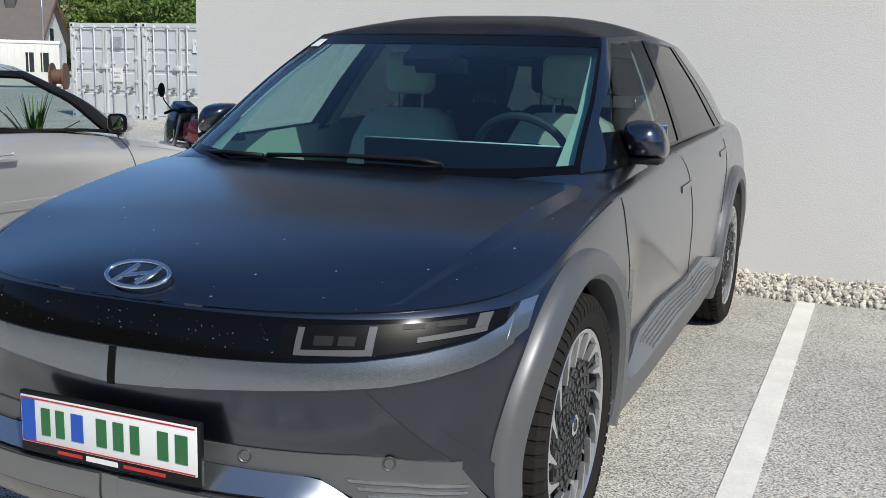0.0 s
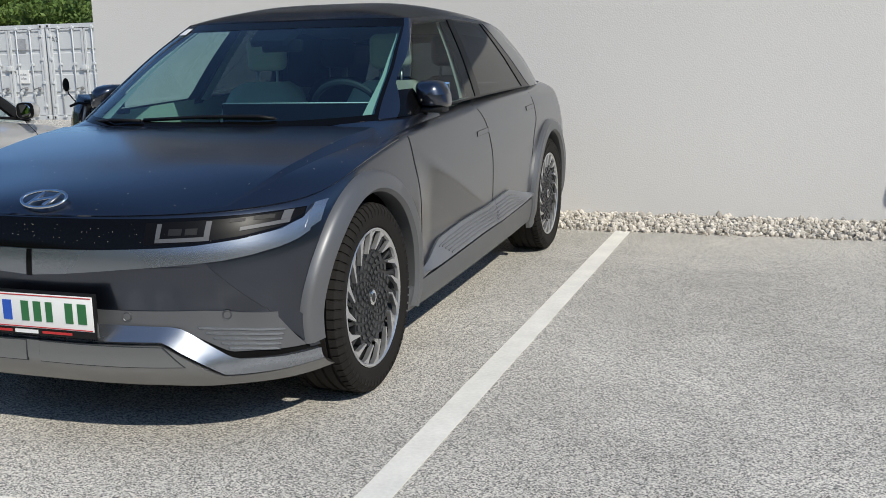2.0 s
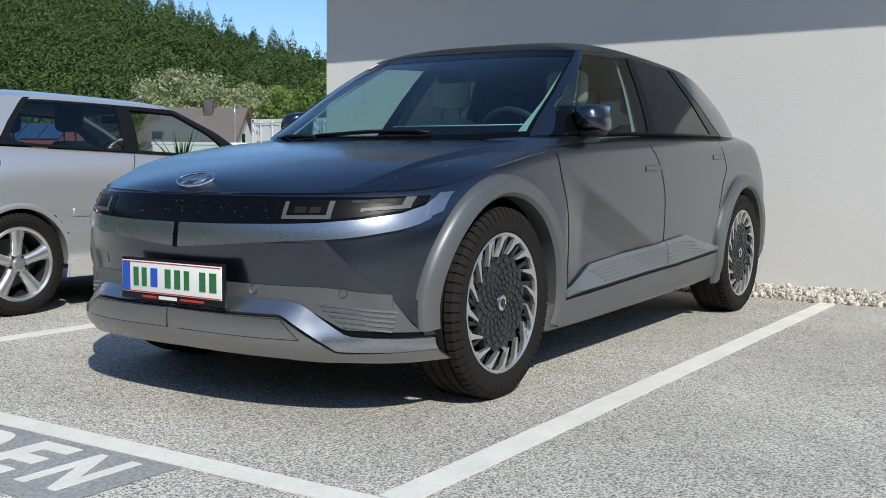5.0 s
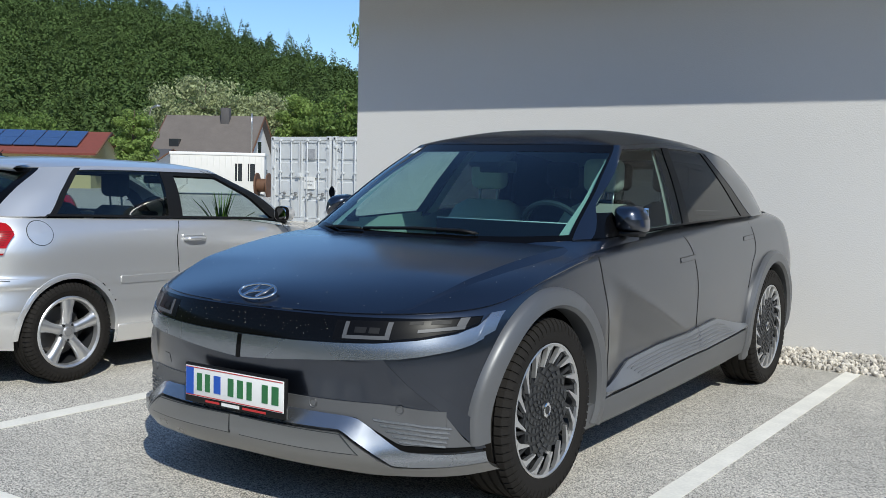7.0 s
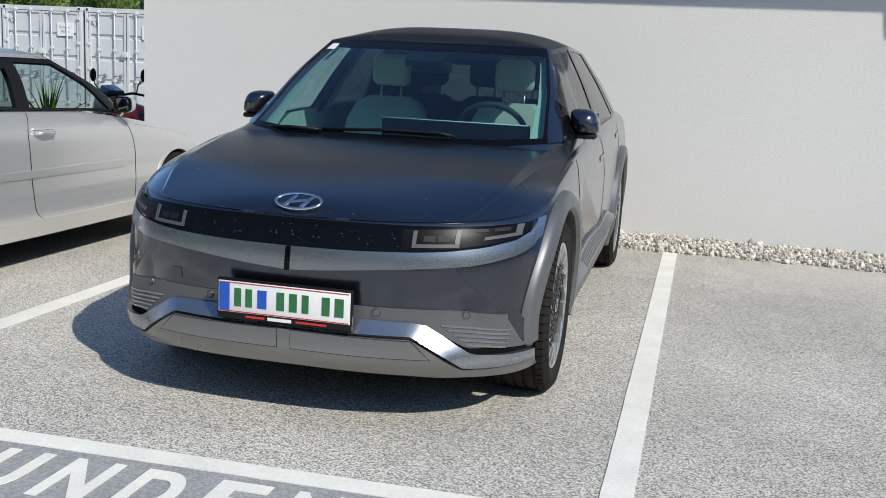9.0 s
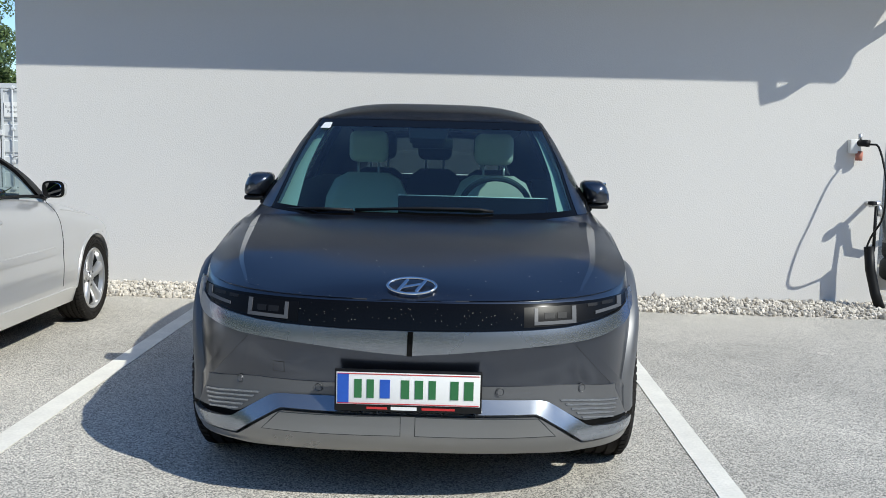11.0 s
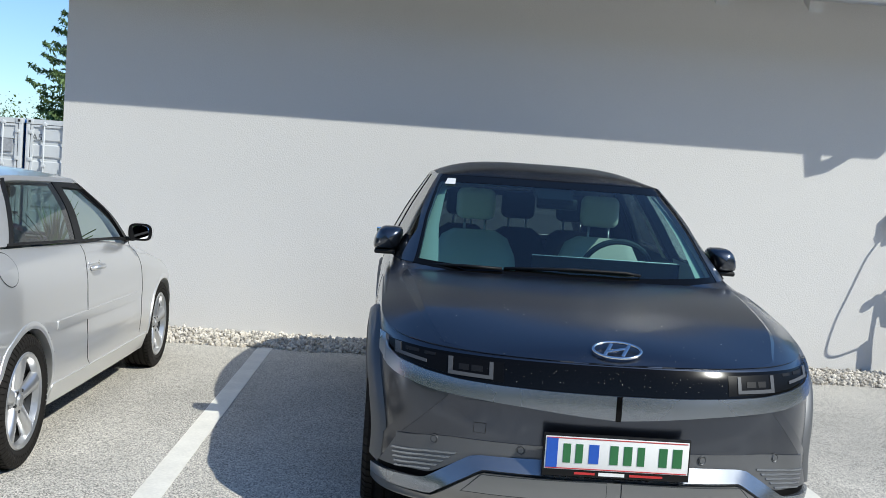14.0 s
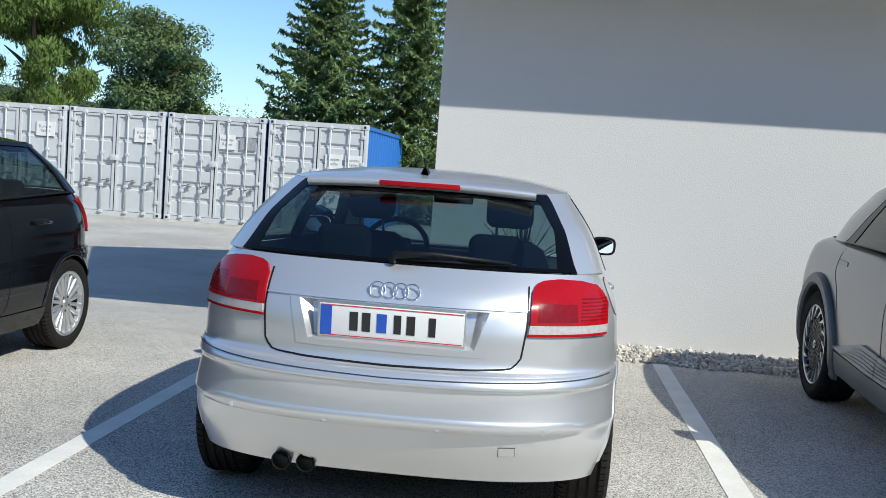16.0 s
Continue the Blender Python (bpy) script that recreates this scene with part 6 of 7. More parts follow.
            rows = [[shell.side(3.575 + 1.08 * r * math.cos(a), 0.905 + r * math.sin(a), s) + np.array([s * 0.0015, 0, 0]) for a in np.linspace(0, 2 * math.pi, 40)] for r in (0.070, 0.074)]
            part("flap_joint", plate_mesh("flap_joint", np.array(rows), DARKTRIM, centre=(0, 3, 0.8)), car)
        wip = new("rear_wiper")
        wip.parent = car
        part("wiper_arm", tube("wiper_arm", [(0.03, 3.965, 1.012), (0.02, 3.975, 1.035), (-0.12, 3.945, 1.045), (-0.40, 3.90, 1.028)], [0.018, 0.015, 0.010, 0.007], BLACK, 8), wip)
        part("wiper_blade", tube("wiper_blade", [(0.02, 3.955, 1.022), (-0.20, 3.925, 1.020), (-0.42, 3.87, 1.020)], 0.008, BLACK, 6), wip)
    # cabin
    part("cabin_floor", box_mesh("cabin_floor", (-0.66, 1.2 * sy, 0.36), (0.66, 3.7 * sy, 0.40), CABIN), car)
    dash = [[(x, (y - 0.15) * sy, z * sz) for x in np.linspace(-0.66, 0.66, 8)] for y, z in ((1.42, 0.86), (1.62, 0.89), (1.85, 0.895), (1.90, 0.85), (1.88, 0.65))]
    part("dashboard", plate_mesh("dashboard", np.array(dash), DARKTRIM, centre=(0, 1.5, 0.5)), car, "dark dashboard")
    for x in (-0.34, 0.34):
        seat(car, x, 2.28 * sy, 0.40, DARKSEAT, wide=0.46)
    for x in (-0.32, 0.32):
        seat(car, x, 3.02 * sy, 0.22, DARKSEAT, "rear_seat", 0.5)
    steering_wheel(car, 0.34, 1.86 * sy, 0.90)
    part("parcel_shelf", box_mesh("parcel_shelf", (-0.62, 3.42 * sy, 0.93), (0.62, 3.86 * sy, 0.95), DARKTRIM, 0.01), car)
    part("room_mirror", box_mesh("room_mirror", (-0.11, 2.06 * sy, 1.185), (0.11, 2.09 * sy, 1.245), BLACK, 0.012), car)
    under = np.array([[(x, y * sy, 0.245) for y in (0.15, 1.0, 2.3, 3.6, 3.85)] for x in (-0.56, 0, 0.56)])
    part("underbody", plate_mesh("underbody", under, UNDER, centre=(0, 2, 3), thick=0.02), car)
    return car


REARGLASS = glass("rear_glass", (0.24, 0.34, 0.36), 1.5, 2.0)
SIDEGLASS = glass("side_glass", (0.40, 0.50, 0.49), 1.5, 2.0)
hatchback("silver_hatchback", "silver three-door hatchback parked nose to the wall with an open window", SILVER, Matrix.Translation((-3.285, 0.185, 0)) @ pose(0, 0, 0, 0, 0, 181.0) @ Matrix.Translation((0, -4.2, 0)), True)
hatchback("black_hatchback", "glossy black hatchback with silver wheels parked nose out", BLACKPAINT, Matrix.Translation((-6.80, 0.10, 0)), False, 0.90, 1.04)


# ---- containers ----
def container_door(parent, x0, x1, h, bands):
    """One door leaf with pressed bands, hinges and two locking bars; it faces -y."""
    d = new("door")
    d.parent = parent
    zs, ys = [0.14], [0.0]
    step = (h - 0.3) / bands
    for k in range(bands):
        z = 0.14 + step * (k + 1)
        if k < bands - 1:
            zs += [z - 0.07, z - 0.045, z + 0.035, z + 0.06]
            ys += [0.0, 0.038, 0.038, 0.0]
    zs.append(h - 0.16)
    ys.append(0.0)
    P = np.array([[(x, y + 0.03, z) for z, y in zip(zs, ys)] for x in (x0 + 0.06, x1 - 0.06)])
    part("panel", plate_mesh("panel", P, CONTAINER, centre=(0, 5, 1), smooth=False), d)
    rim = [box_mesh("r", (x0 + 0.01, 0.0, 0.12), (x0 + 0.065, 0.05, h - 0.14), CONTAINER), box_mesh("r", (x1 - 0.065, 0.0, 0.12), (x1 - 0.01, 0.05, h - 0.14), CONTAINER), box_mesh("r", (x0 + 0.065, 0.0, 0.12), (x1 - 0.065, 0.05, 0.17), CONTAINER), box_mesh("r", (x0 + 0.065, 0.0, h - 0.19), (x1 - 0.065, 0.05, h - 0.14), CONTAINER)]
    part("door_frame", joined("door_frame", rim, CONTAINER), d)
    for f in (0.30, 0.72) if x0 < 0 else (0.28, 0.70):
        x = x0 + (x1 - x0) * f
        bar = new("locking_bar")
        bar.parent = d
        part("rod", tube("rod", [(x, -0.04, 0.06), (x, -0.04, h - 0.06)], 0.019, CONTAINER, 8), bar)
        for z in (0.10, 0.75, 1.55, h - 0.12):
            part("bracket", box_mesh("bracket", (x - 0.045, -0.065, z - 0.035), (x + 0.045, 0.004, z + 0.035), CONTAINER, 0.008), bar)
        part("handle", tube("handle", [(x, -0.05, 0.86), (x + 0.10, -0.07, 0.885), (x + 0.26, -0.055, 0.87)], 0.013, DARKMETAL2, 6), bar)
        part("handle_hook", box_mesh("handle_hook", (x + 0.14, -0.07, 0.83), (x + 0.20, 0.0, 0.92), DARKMETAL2, 0.01), bar)
    return d


DARKMETAL2 = mat("worn_steel", (0.25, 0.25, 0.25), 0.5, 0.5, var=0.25, scale=20.0)
SHADOWGAP = mat("seal_and_hole_shade", (0.02, 0.02, 0.02), 0.8)
GREYPAPER = mat("weathered_label", (0.33, 0.34, 0.36), 0.7, var=0.4, scale=14.0)


def container(bands, body):
    """A twenty-foot steel container, doors to -y, standing on its base at the door end's middle."""
    c = thing("shipping_container", "light grey steel shipping container with closed double doors", "container", group="row of storage containers")
    w, h, n = 2.47, 2.66, 6.06
    corr = []
    for k in range(60):
        y = 0.12 + (n - 0.24) * k / 59
        corr.append((y, 0.035 if k % 4 in (1, 2) else 0.0))
    for s in (1, -1):
        P = np.array([[(s * (w / 2 - 0.02 - o), y, z) for z in (0.12, h - 0.1)] for y, o in corr])
        part("side_wall", plate_mesh("side_wall", P, body, centre=(0, n / 2, 1), smooth=False), c, "corrugated side wall")
        part("bottom_rail", box_mesh("bottom_rail", (s * w / 2 - 0.06, 0.16, 0.0), (s * w / 2 + 0.0 if s > 0 else s * w / 2 + 0.06, n - 0.16, 0.13), body), c)
        part("top_rail", box_mesh("top_rail", (s * w / 2 - 0.06, 0.16, h - 0.11), (s * w / 2 if s > 0 else s * w / 2 + 0.06, n - 0.16, h - 0.02), body), c)
        part("corner_post", box_mesh("corner_post", (s * w / 2 - (0.09 if s > 0 else 0), -0.01, 0.12), (s * w / 2 + (0 if s > 0 else 0.09), 0.12, h - 0.12), CONTAINER, 0.01), c)
        for z in (0.0, h - 0.13):
            for y in (-0.02, n - 0.16):
                part("corner_casting", box_mesh("corner_casting", (s * w / 2 - (0.16 if s > 0 else -0.004) , y, z), (s * w / 2 + (0.004 if s > 0 else 0.16), y + 0.17, z + 0.13), CONTAINER, 0.012), c)
                # A dark block stands in for the shade inside the casting's hole.
                part("casting_hole", box_mesh("casting_hole", (s * (w / 2 - 0.08) - 0.03, y - 0.003, z + 0.035), (s * (w / 2 - 0.08) + 0.03, y + 0.02, z + 0.095), SHADOWGAP), c)
        for z in (0.35, 1.0, 1.65, 2.3):
            part("hinge", box_mesh("hinge", (s * (w / 2 - 0.11) - 0.05, -0.03, z), (s * (w / 2 - 0.11) + 0.05, 0.02, z + 0.09), CONTAINER, 0.01), c)
    part("roof_sheet", box_mesh("roof_sheet", (-w / 2 + 0.05, 0.05, h - 0.04), (w / 2 - 0.05, n - 0.05, h - 0.02), body), c)
    part("end_wall", box_mesh("end_wall", (-w / 2 + 0.05, n - 0.06, 0.1), (w / 2 - 0.05, n - 0.03, h - 0.05), body), c)
    part("header", box_mesh("header", (-w / 2 + 0.1, 0.0, h - 0.125), (w / 2 - 0.1, 0.12, h - 0.01), CONTAINER), c)
    part("threshold", box_mesh("threshold", (-w / 2 + 0.1, 0.0, 0.0), (w / 2 - 0.1, 0.12, 0.11), CONTAINER), c)
    part("seal", box_mesh("seal", (-w / 2 + 0.09, 0.078, 0.1), (w / 2 - 0.09, 0.11, h - 0.1), SHADOWGAP), c, "dark door seal")
    container_door(c, -w / 2 + 0.10, -0.008, h, bands)
    container_door(c, 0.008, w / 2 - 0.10, h, bands)
    part("lock_box", box_mesh("lock_box", (-0.12, -0.06, 1.38), (0.06, 0.02, 1.52), CONTAINER, 0.01), c, "lock box")
    return c


def mark_container(c, words, extra):
    lettering(words, 0.22, INKGREY, pose(-0.98, 0.024, 2.22, 90), c, "number", 0.001)
    for x, z, w, h, m, lines in extra:
        sign = new("sign")
        sign.parent = c
        part("sheet", box_mesh("sheet", (x - w / 2, -0.012, z - h / 2), (x + w / 2, 0.02, z + h / 2), m), sign, "white paper sign")
        for k, q in enumerate(lines):
            lettering(q, 0.10, INKGREY, pose(x, -0.014, z + 0.055 - 0.11 * k, 90), sign, "line_of_text", 0.0005)


INKGREY = mat("faded_ink", (0.16, 0.17, 0.18), 0.7)
first = container(4, CBLUE)
row = Matrix.Translation((-20.36, 20.65, -0.25)) @ pose(0, 0, 0, 0, 0, 1.2)
spare = container(6, CBLUE)
NOTE = ["Kunden-", "Reifen"]
spots = [(0, "A1", [(0.42, 2.12, 0.36, 0.30, GREYPAPER, []), (0.40, 1.22, 0.42, 0.38, WHITE, NOTE)], first), (1, "A2", [(0.72, 2.05, 0.48, 0.36, WHITE, NOTE)], None),
         (2, "A3", [(0.72, 2.05, 0.48, 0.36, WHITE, NOTE)], None), (3, "A4", [(0.30, 2.02, 0.40, 0.36, WHITE, NOTE), (0.82, 2.0, 0.40, 0.30, GREYPAPER, [])], spare), (4, "A5", [(0.42, 1.72, 0.42, 0.36, WHITE, NOTE), (0.92, 1.72, 0.42, 0.36, WHITE, NOTE)], None)]
made = []
for k, words, extra, own in spots:
    m = row @ Matrix.Translation((1.28 + 2.56 * k, 0, 0))
    if own is not None:
        own.matrix_world = m
        made.append((own, words, extra))
    else:
        made.append((copy_thing(first if k < 3 else spare, m), words, extra))
for j, (y, words) in enumerate(((10.75, "6"), (8.19, "7"), (13.31, "5"))):
    made.append((copy_thing(first, pose(6.35, y, -0.06 - 0.04 * (j != 1), 0, 0, 0) @ pose(0, 0, 0, 0, 0, -90)), words if j == 0 else "", [(0.62, 1.95, 0.42, 0.38, GREYPAPER, []), (0.62, 1.42, 0.45, 0.42, WHITE, [])]))
for c, words, extra in made:
    mark_container(c, words, extra) if words else None


# ---- tyres, tap and socket by the wall's end ----
slab = tagged(new("concrete_slab", box_mesh("concrete_slab", (3.95, 5.62, -0.1), (6.2, 8.6, 0.05), CONCRETE, 0.015)), "low pale concrete slab beside the building", "slab", kind="structure")
old = lathe("tyre_ring", [(0.19, -0.085), (0.23, -0.1), (0.29, -0.098), (0.315, -0.07), (0.322, -0.03), (0.318, -0.026), (0.322, -0.02), (0.322, 0.02), (0.318, 0.026), (0.322, 0.03), (0.315, 0.07), (0.29, 0.098), (0.23, 0.1), (0.19, 0.085), (0.20, 0.0)], RUBBER2, 40, "z", closed=True)
rng = random.Random(4)
for x, y, n, z0 in ((4.50, 6.02, 4, 0.05), (4.72, 6.68, 7, 0.05), (5.18, 6.30, 5, 0.05), (5.36, 6.95, 6, 0.05)):
    z = z0
    for k in range(n):
        s = rng.uniform(0.92, 1.06)
        t = new("old_tyre", old)
        t.matrix_world = pose(x + rng.uniform(-0.03, 0.03), y + rng.uniform(-0.03, 0.03), z + 0.1 * s, rng.uniform(-1.0, 1.0), rng.uniform(-1.0, 1.0), rng.uniform(0, 360)) @ Matrix.Diagonal((s, s, s, 1))
        z += 0.203 * s
        tagged(t, "worn black car tyre in a stack on the slab", "tyre", "stacks of old tyres")


def wall_socket():
    s = thing("wall_socket", "white outdoor socket box with a black plug on the wall", "socket", Matrix.Translation((3.475, WALL_Y, 1.385)))
    part("box", box_mesh("box", (-0.055, -0.07, -0.06), (0.04, 0.0, 0.06), WHITE, 0.008), s)
    part("plug", tube("plug", [(0.02, -0.05, 0.03), (0.05, -0.12, 0.03), (0.085, -0.13, 0.025)], 0.03, BLACK, 12), s, "black plug")
    part("top_fitting", tube("top_fitting", [(0.03, -0.05, 0.05), (0.03, -0.05, 0.11)], 0.018, ALLOY, 10), s)
    part("red_cap", tube("red_cap", [(0.03, -0.05, -0.04), (0.03, -0.05, -0.12)], 0.03, RED2, 12), s, "faded red socket cap")
    way = np.linspace(0, 1, 26)
    cable = [(float(curve([0, 0.08, 0.3, 0.5, 0.66, 0.84, 1], [0.08, 0.11, 0.135, 0.125, 0.11, 0.07, 0.09], q)), float(curve([0, 0.12, 0.4, 0.6, 0.8, 1], [-0.13, -0.24, -0.42, -0.45, -0.36, -0.20], q)), float(curve([0, 0.07, 0.3, 0.55, 0.8, 1], [0.02, 0.02, -0.22, -0.48, -0.72, -0.86], q))) for q in way]
    part("cable", tube("cable", cable, 0.009, BLACK, 8), s, "black cable")
    t = thing("hose_tap", "steel garden tap with grey hose on the wall", "tap", Matrix.Translation((3.62, WALL_Y, 0.90)))
    part("pipe", tube("pipe", [(0.0, 0.0, 0.0), (0.0, -0.16, 0.0)], 0.02, ALLOY, 10), t)
    part("tap_body", tube("tap_body", [(-0.04, -0.15, 0.0), (0.05, -0.17, 0.005)], 0.028, ALLOY, 10), t)
    part("tap_knob", lathe("tap_knob", [(0.0, 0.02), (0.035, 0.015), (0.04, -0.01), (0.0, -0.02)], BLACK, 16, "z"), t).location = (-0.03, -0.2, 0.01)
    part("spout", tube("spout", [(0.03, -0.17, 0.0), (0.045, -0.18, -0.05), (0.045, -0.18, -0.10)], 0.022, ALLOY, 10), t)
    part("hose", tube("hose", [(0.07, -0.17, 0.0), (0.09, -0.18, -0.06), (0.10, -0.17, -0.18), (0.14, -0.12, -0.27), (0.20, 0.02, -0.30), (0.30, 0.3, -0.35)], 0.022, HOSE, 10), t, "grey hose")
    r = thing("cable_sleeve", "black foam sleeve leaning on the gravel beside the wall", "cable cover", Matrix.Translation((3.60, WALL_Y, 0.0)))
    part("sleeve", tube("sleeve", [(-0.01, -0.19, 0.54), (0.01, -0.2, 0.35), (0.05, -0.24, 0.15), (0.09, -0.27, 0.02)], 0.042, BLACK, 14), r)
    part("pole", tube("pole", [(0.035, -0.17, 0.92), (0.03, -0.19, 0.5)], 0.014, BLACK, 8), r)


RED2 = mat("faded_red", (0.42, 0.16, 0.11), 0.6)
HOSE = mat("grey_hose", (0.13, 0.14, 0.14), 0.5)
wall_socket()


def motorbike():
    b = thing("motorbike", "red and black motorbike parked beside the building", "motorbike", pose(-4.755, 6.615, float(ground_height(-4.755, 6.615)), 0, 0, 160) @ Matrix.Scale(0.91, 4))
    # its front points to +x
    for x in (-0.68, 0.70):
        w = new("wheel")
        w.parent = b
        w.location = (x, 0, 0.31)
        me = lathe("tyre", [(0.22, -0.05), (0.28, -0.06), (0.31, -0.02), (0.31, 0.02), (0.28, 0.06), (0.22, 0.05)], RUBBER2, 32, "z", closed=True)
        me.transform(pose(0, 0, 0, 90))
        part("tyre", me, w)
        me = lathe("rim", [(0.0, 0.02), (0.05, 0.03), (0.06, 0.015), (0.20, 0.02), (0.225, 0.03), (0.225, -0.03), (0.20, -0.02), (0.06, -0.015), (0.0, -0.03)], RIMBLACK, 24, "z")
        me.transform(pose(0, 0, 0, 90))
        part("rim", me, w)
    rows = [[(x, s * w, z) for s, z in ((-0.2, z0), (-1, (z0 * 2 + z1) / 3), (-0.8, z1 - 0.03), (0, z1), (0.8, z1 - 0.03), (1, (z0 * 2 + z1) / 3), (0.2, z0))] for x, w, z0, z1 in ((-0.22, 0.09, 0.62, 0.80), (-0.1, 0.15, 0.60, 0.90), (0.15, 0.17, 0.60, 0.95), (0.32, 0.13, 0.62, 0.92), (0.38, 0.05, 0.66, 0.85))]
    part("tank", plate_mesh("tank", np.array(rows), MOTORED, centre=(0.1, 0, 0.75)), b, "glossy red fuel tank")
    part("seat", box_mesh("seat", (-0.85, -0.13, 0.74), (-0.15, 0.13, 0.84), BLACK, 0.04, seg=3), b, "black seat")
    part("tail", box_mesh("tail", (-0.95, -0.09, 0.70), (-0.35, 0.09, 0.78), MOTORED, 0.03), b, "red tail cover")
    part("engine", box_mesh("engine", (-0.22, -0.18, 0.22), (0.32, 0.18, 0.60), RIMBLACK, 0.05), b, "dark engine block")
    rows = [[(x, s * w, z) for s, z in ((-1, z0), (-0.9, (z0 + z1) / 2), (-0.5, z1), (0.5, z1), (0.9, (z0 + z1) / 2), (1, z0))] for x, w, z0, z1 in ((0.40, 0.22, 0.72, 1.06), (0.55, 0.20, 0.66, 1.12), (0.70, 0.15, 0.64, 1.02), (0.80, 0.06, 0.66, 0.86))]
    part("fairing", plate_mesh("fairing", np.array(rows), mat("dark_fairing", (0.03, 0.035, 0.045), 0.25, coat=0.5), thick=0.012, centre=(0.5, 0, 0.8)), b, "dark blue-black front fairing")
    part("fender", box_mesh("fender", (0.45, -0.07, 0.60), (0.95, 0.07, 0.64), WHITE, 0.015), b, "white front mudguard")
    for s in (1, -1):
        part("fork_leg", tube("fork_leg", [(0.70, s * 0.09, 0.31), (0.44, s * 0.09, 0.98)], 0.025, ALLOY, 8), b)
        part("handlebar", tube("handlebar", [(0.40, 0, 1.0), (0.36, s * 0.22, 1.03), (0.26, s * 0.38, 1.0)], 0.016, BLACK, 8), b)
        part("mirror_stalk", tube("mirror_stalk", [(0.34, s * 0.26, 1.04), (0.38, s * 0.32, 1.14), (0.34, s * 0.36, 1.20)], 0.008, BLACK, 6), b)
        me = lathe("mirror_head", [(0.0, 0.015), (0.05, 0.012), (0.062, 0.0), (0.05, -0.02), (0.0, -0.03)], BLACK, 16)
        me.transform(Matrix.Translation((0.34, s * 0.37, 1.25)) @ pose(0, 0, 0, 0, 0, 180) @ Matrix.Diagonal((1, 0.7, 1.3, 1)))
        part("mirror_head", me, b)
        part("frame_tube", tube("frame_tube", [(0.42, s * 0.06, 0.9), (0.1, s * 0.12, 0.5), (-0.2, s * 0.13, 0.35), (-0.68, s * 0.1, 0.31)], 0.02, RIMBLACK, 8), b)
    part("side_stand", tube("side_stand", [(-0.05, 0.1, 0.3), (-0.12, 0.28, 0.0)], 0.012, RIMBLACK, 6), b)


MOTORED = mat("red_gloss", (0.40, 0.012, 0.015), 0.25, coat=0.7)
motorbike()


def potted_plant():
    """A spiky green pot plant carried on the hatchback's front seat."""
    t = thing("potted_plant", "spiky green plant in a dark pot on the front seat", "plant", Matrix.Translation((-2.93, 2.62, 0.585)))
    part("pot", lathe("pot", [(0.0, 0.0), (0.09, 0.0), (0.12, 0.2), (0.11, 0.2), (0.10, 0.18), (0.0, 0.18)], DARKTRIM, 24, "z"), t)
    rng = random.Random(8)
    for k in range(26):
        a, lean, L = k * 2.4, rng.uniform(0.15, 0.75), rng.uniform(0.30, 0.46)
        rows = []
        for f in np.linspace(0, 1, 6):
            r = L * math.sin(lean) * f**1.3
            z = 0.17 + L * math.cos(lean) * f - 0.10 * lean * f**2
            w = 0.014 * (1 - f) + 0.001
            rows.append([(r * math.cos(a) - w * math.sin(a), r * math.sin(a) + w * math.cos(a), z), (r * math.cos(a), r * math.sin(a), z - 0.006), (r * math.cos(a) + w * math.sin(a), r * math.sin(a) - w * math.cos(a), z)])
        part("leaf", plate_mesh("leaf", np.array(rows), BLADE), t)


BLADE = mat("blade_green", (0.10, 0.20, 0.03), 0.45, var=0.25, scale=8.0)
potted_plant()


# ---- plants, houses and hills ----
LEAF = mat("leaves", (0.150, 0.225, 0.055), 0.6, var=0.35, scale=1.5, fine=6.0, island=0.35, spec=0.3)
LEAF2 = mat("pale_leaves", (0.36, 0.40, 0.21), 0.6, var=0.3, scale=1.0, fine=6.0, island=0.4, spec=0.3)
NEEDLE = mat("spruce_needles", (0.185, 0.265, 0.095), 0.6, var=0.35, scale=2.0, fine=6.0, island=0.4, spec=0.3)
LEAF3 = mat("bright_leaves", (0.22, 0.31, 0.08), 0.6, var=0.3, scale=0.6, fine=4.0, island=0.3, spec=0.3)
PINE = mat("pine_needles", (0.165, 0.235, 0.090), 0.65, var=0.3, scale=2.0, fine=6.0, island=0.4, spec=0.3)
WOODS = mat("hill_leaves", (0.066, 0.104, 0.029), 0.75, var=0.70, scale=0.09, fine=0.5, island=0.22, spec=0.2)
BARK = mat("bark", (0.10, 0.075, 0.055), 0.9, var=0.3, scale=6.0, bump=0.5)
GRASS = mat("hill_ground", (0.03, 0.05, 0.015), 0.9, var=0.3, scale=0.1)


def let_through(m, share=0.35):
    """Leaves let some of the light through."""
    t = m.node_tree
    b, out = t.nodes["Principled BSDF"], t.nodes["Material Output"]
    tr, mix = t.nodes.new("ShaderNodeBsdfTranslucent"), t.nodes.new("ShaderNodeMixShader")
    t.links.new(b.inputs["Base Color"].links[0].from_socket, tr.inputs[0])
    mix.inputs[0].default_value = share
    for a, c in ((b.outputs[0], mix.inputs[1]), (tr.outputs[0], mix.inputs[2]), (mix.outputs[0], out.inputs[0])):
        t.links.new(a, c)


for m in (LEAF, LEAF2, LEAF3, NEEDLE, PINE):
    let_through(m)


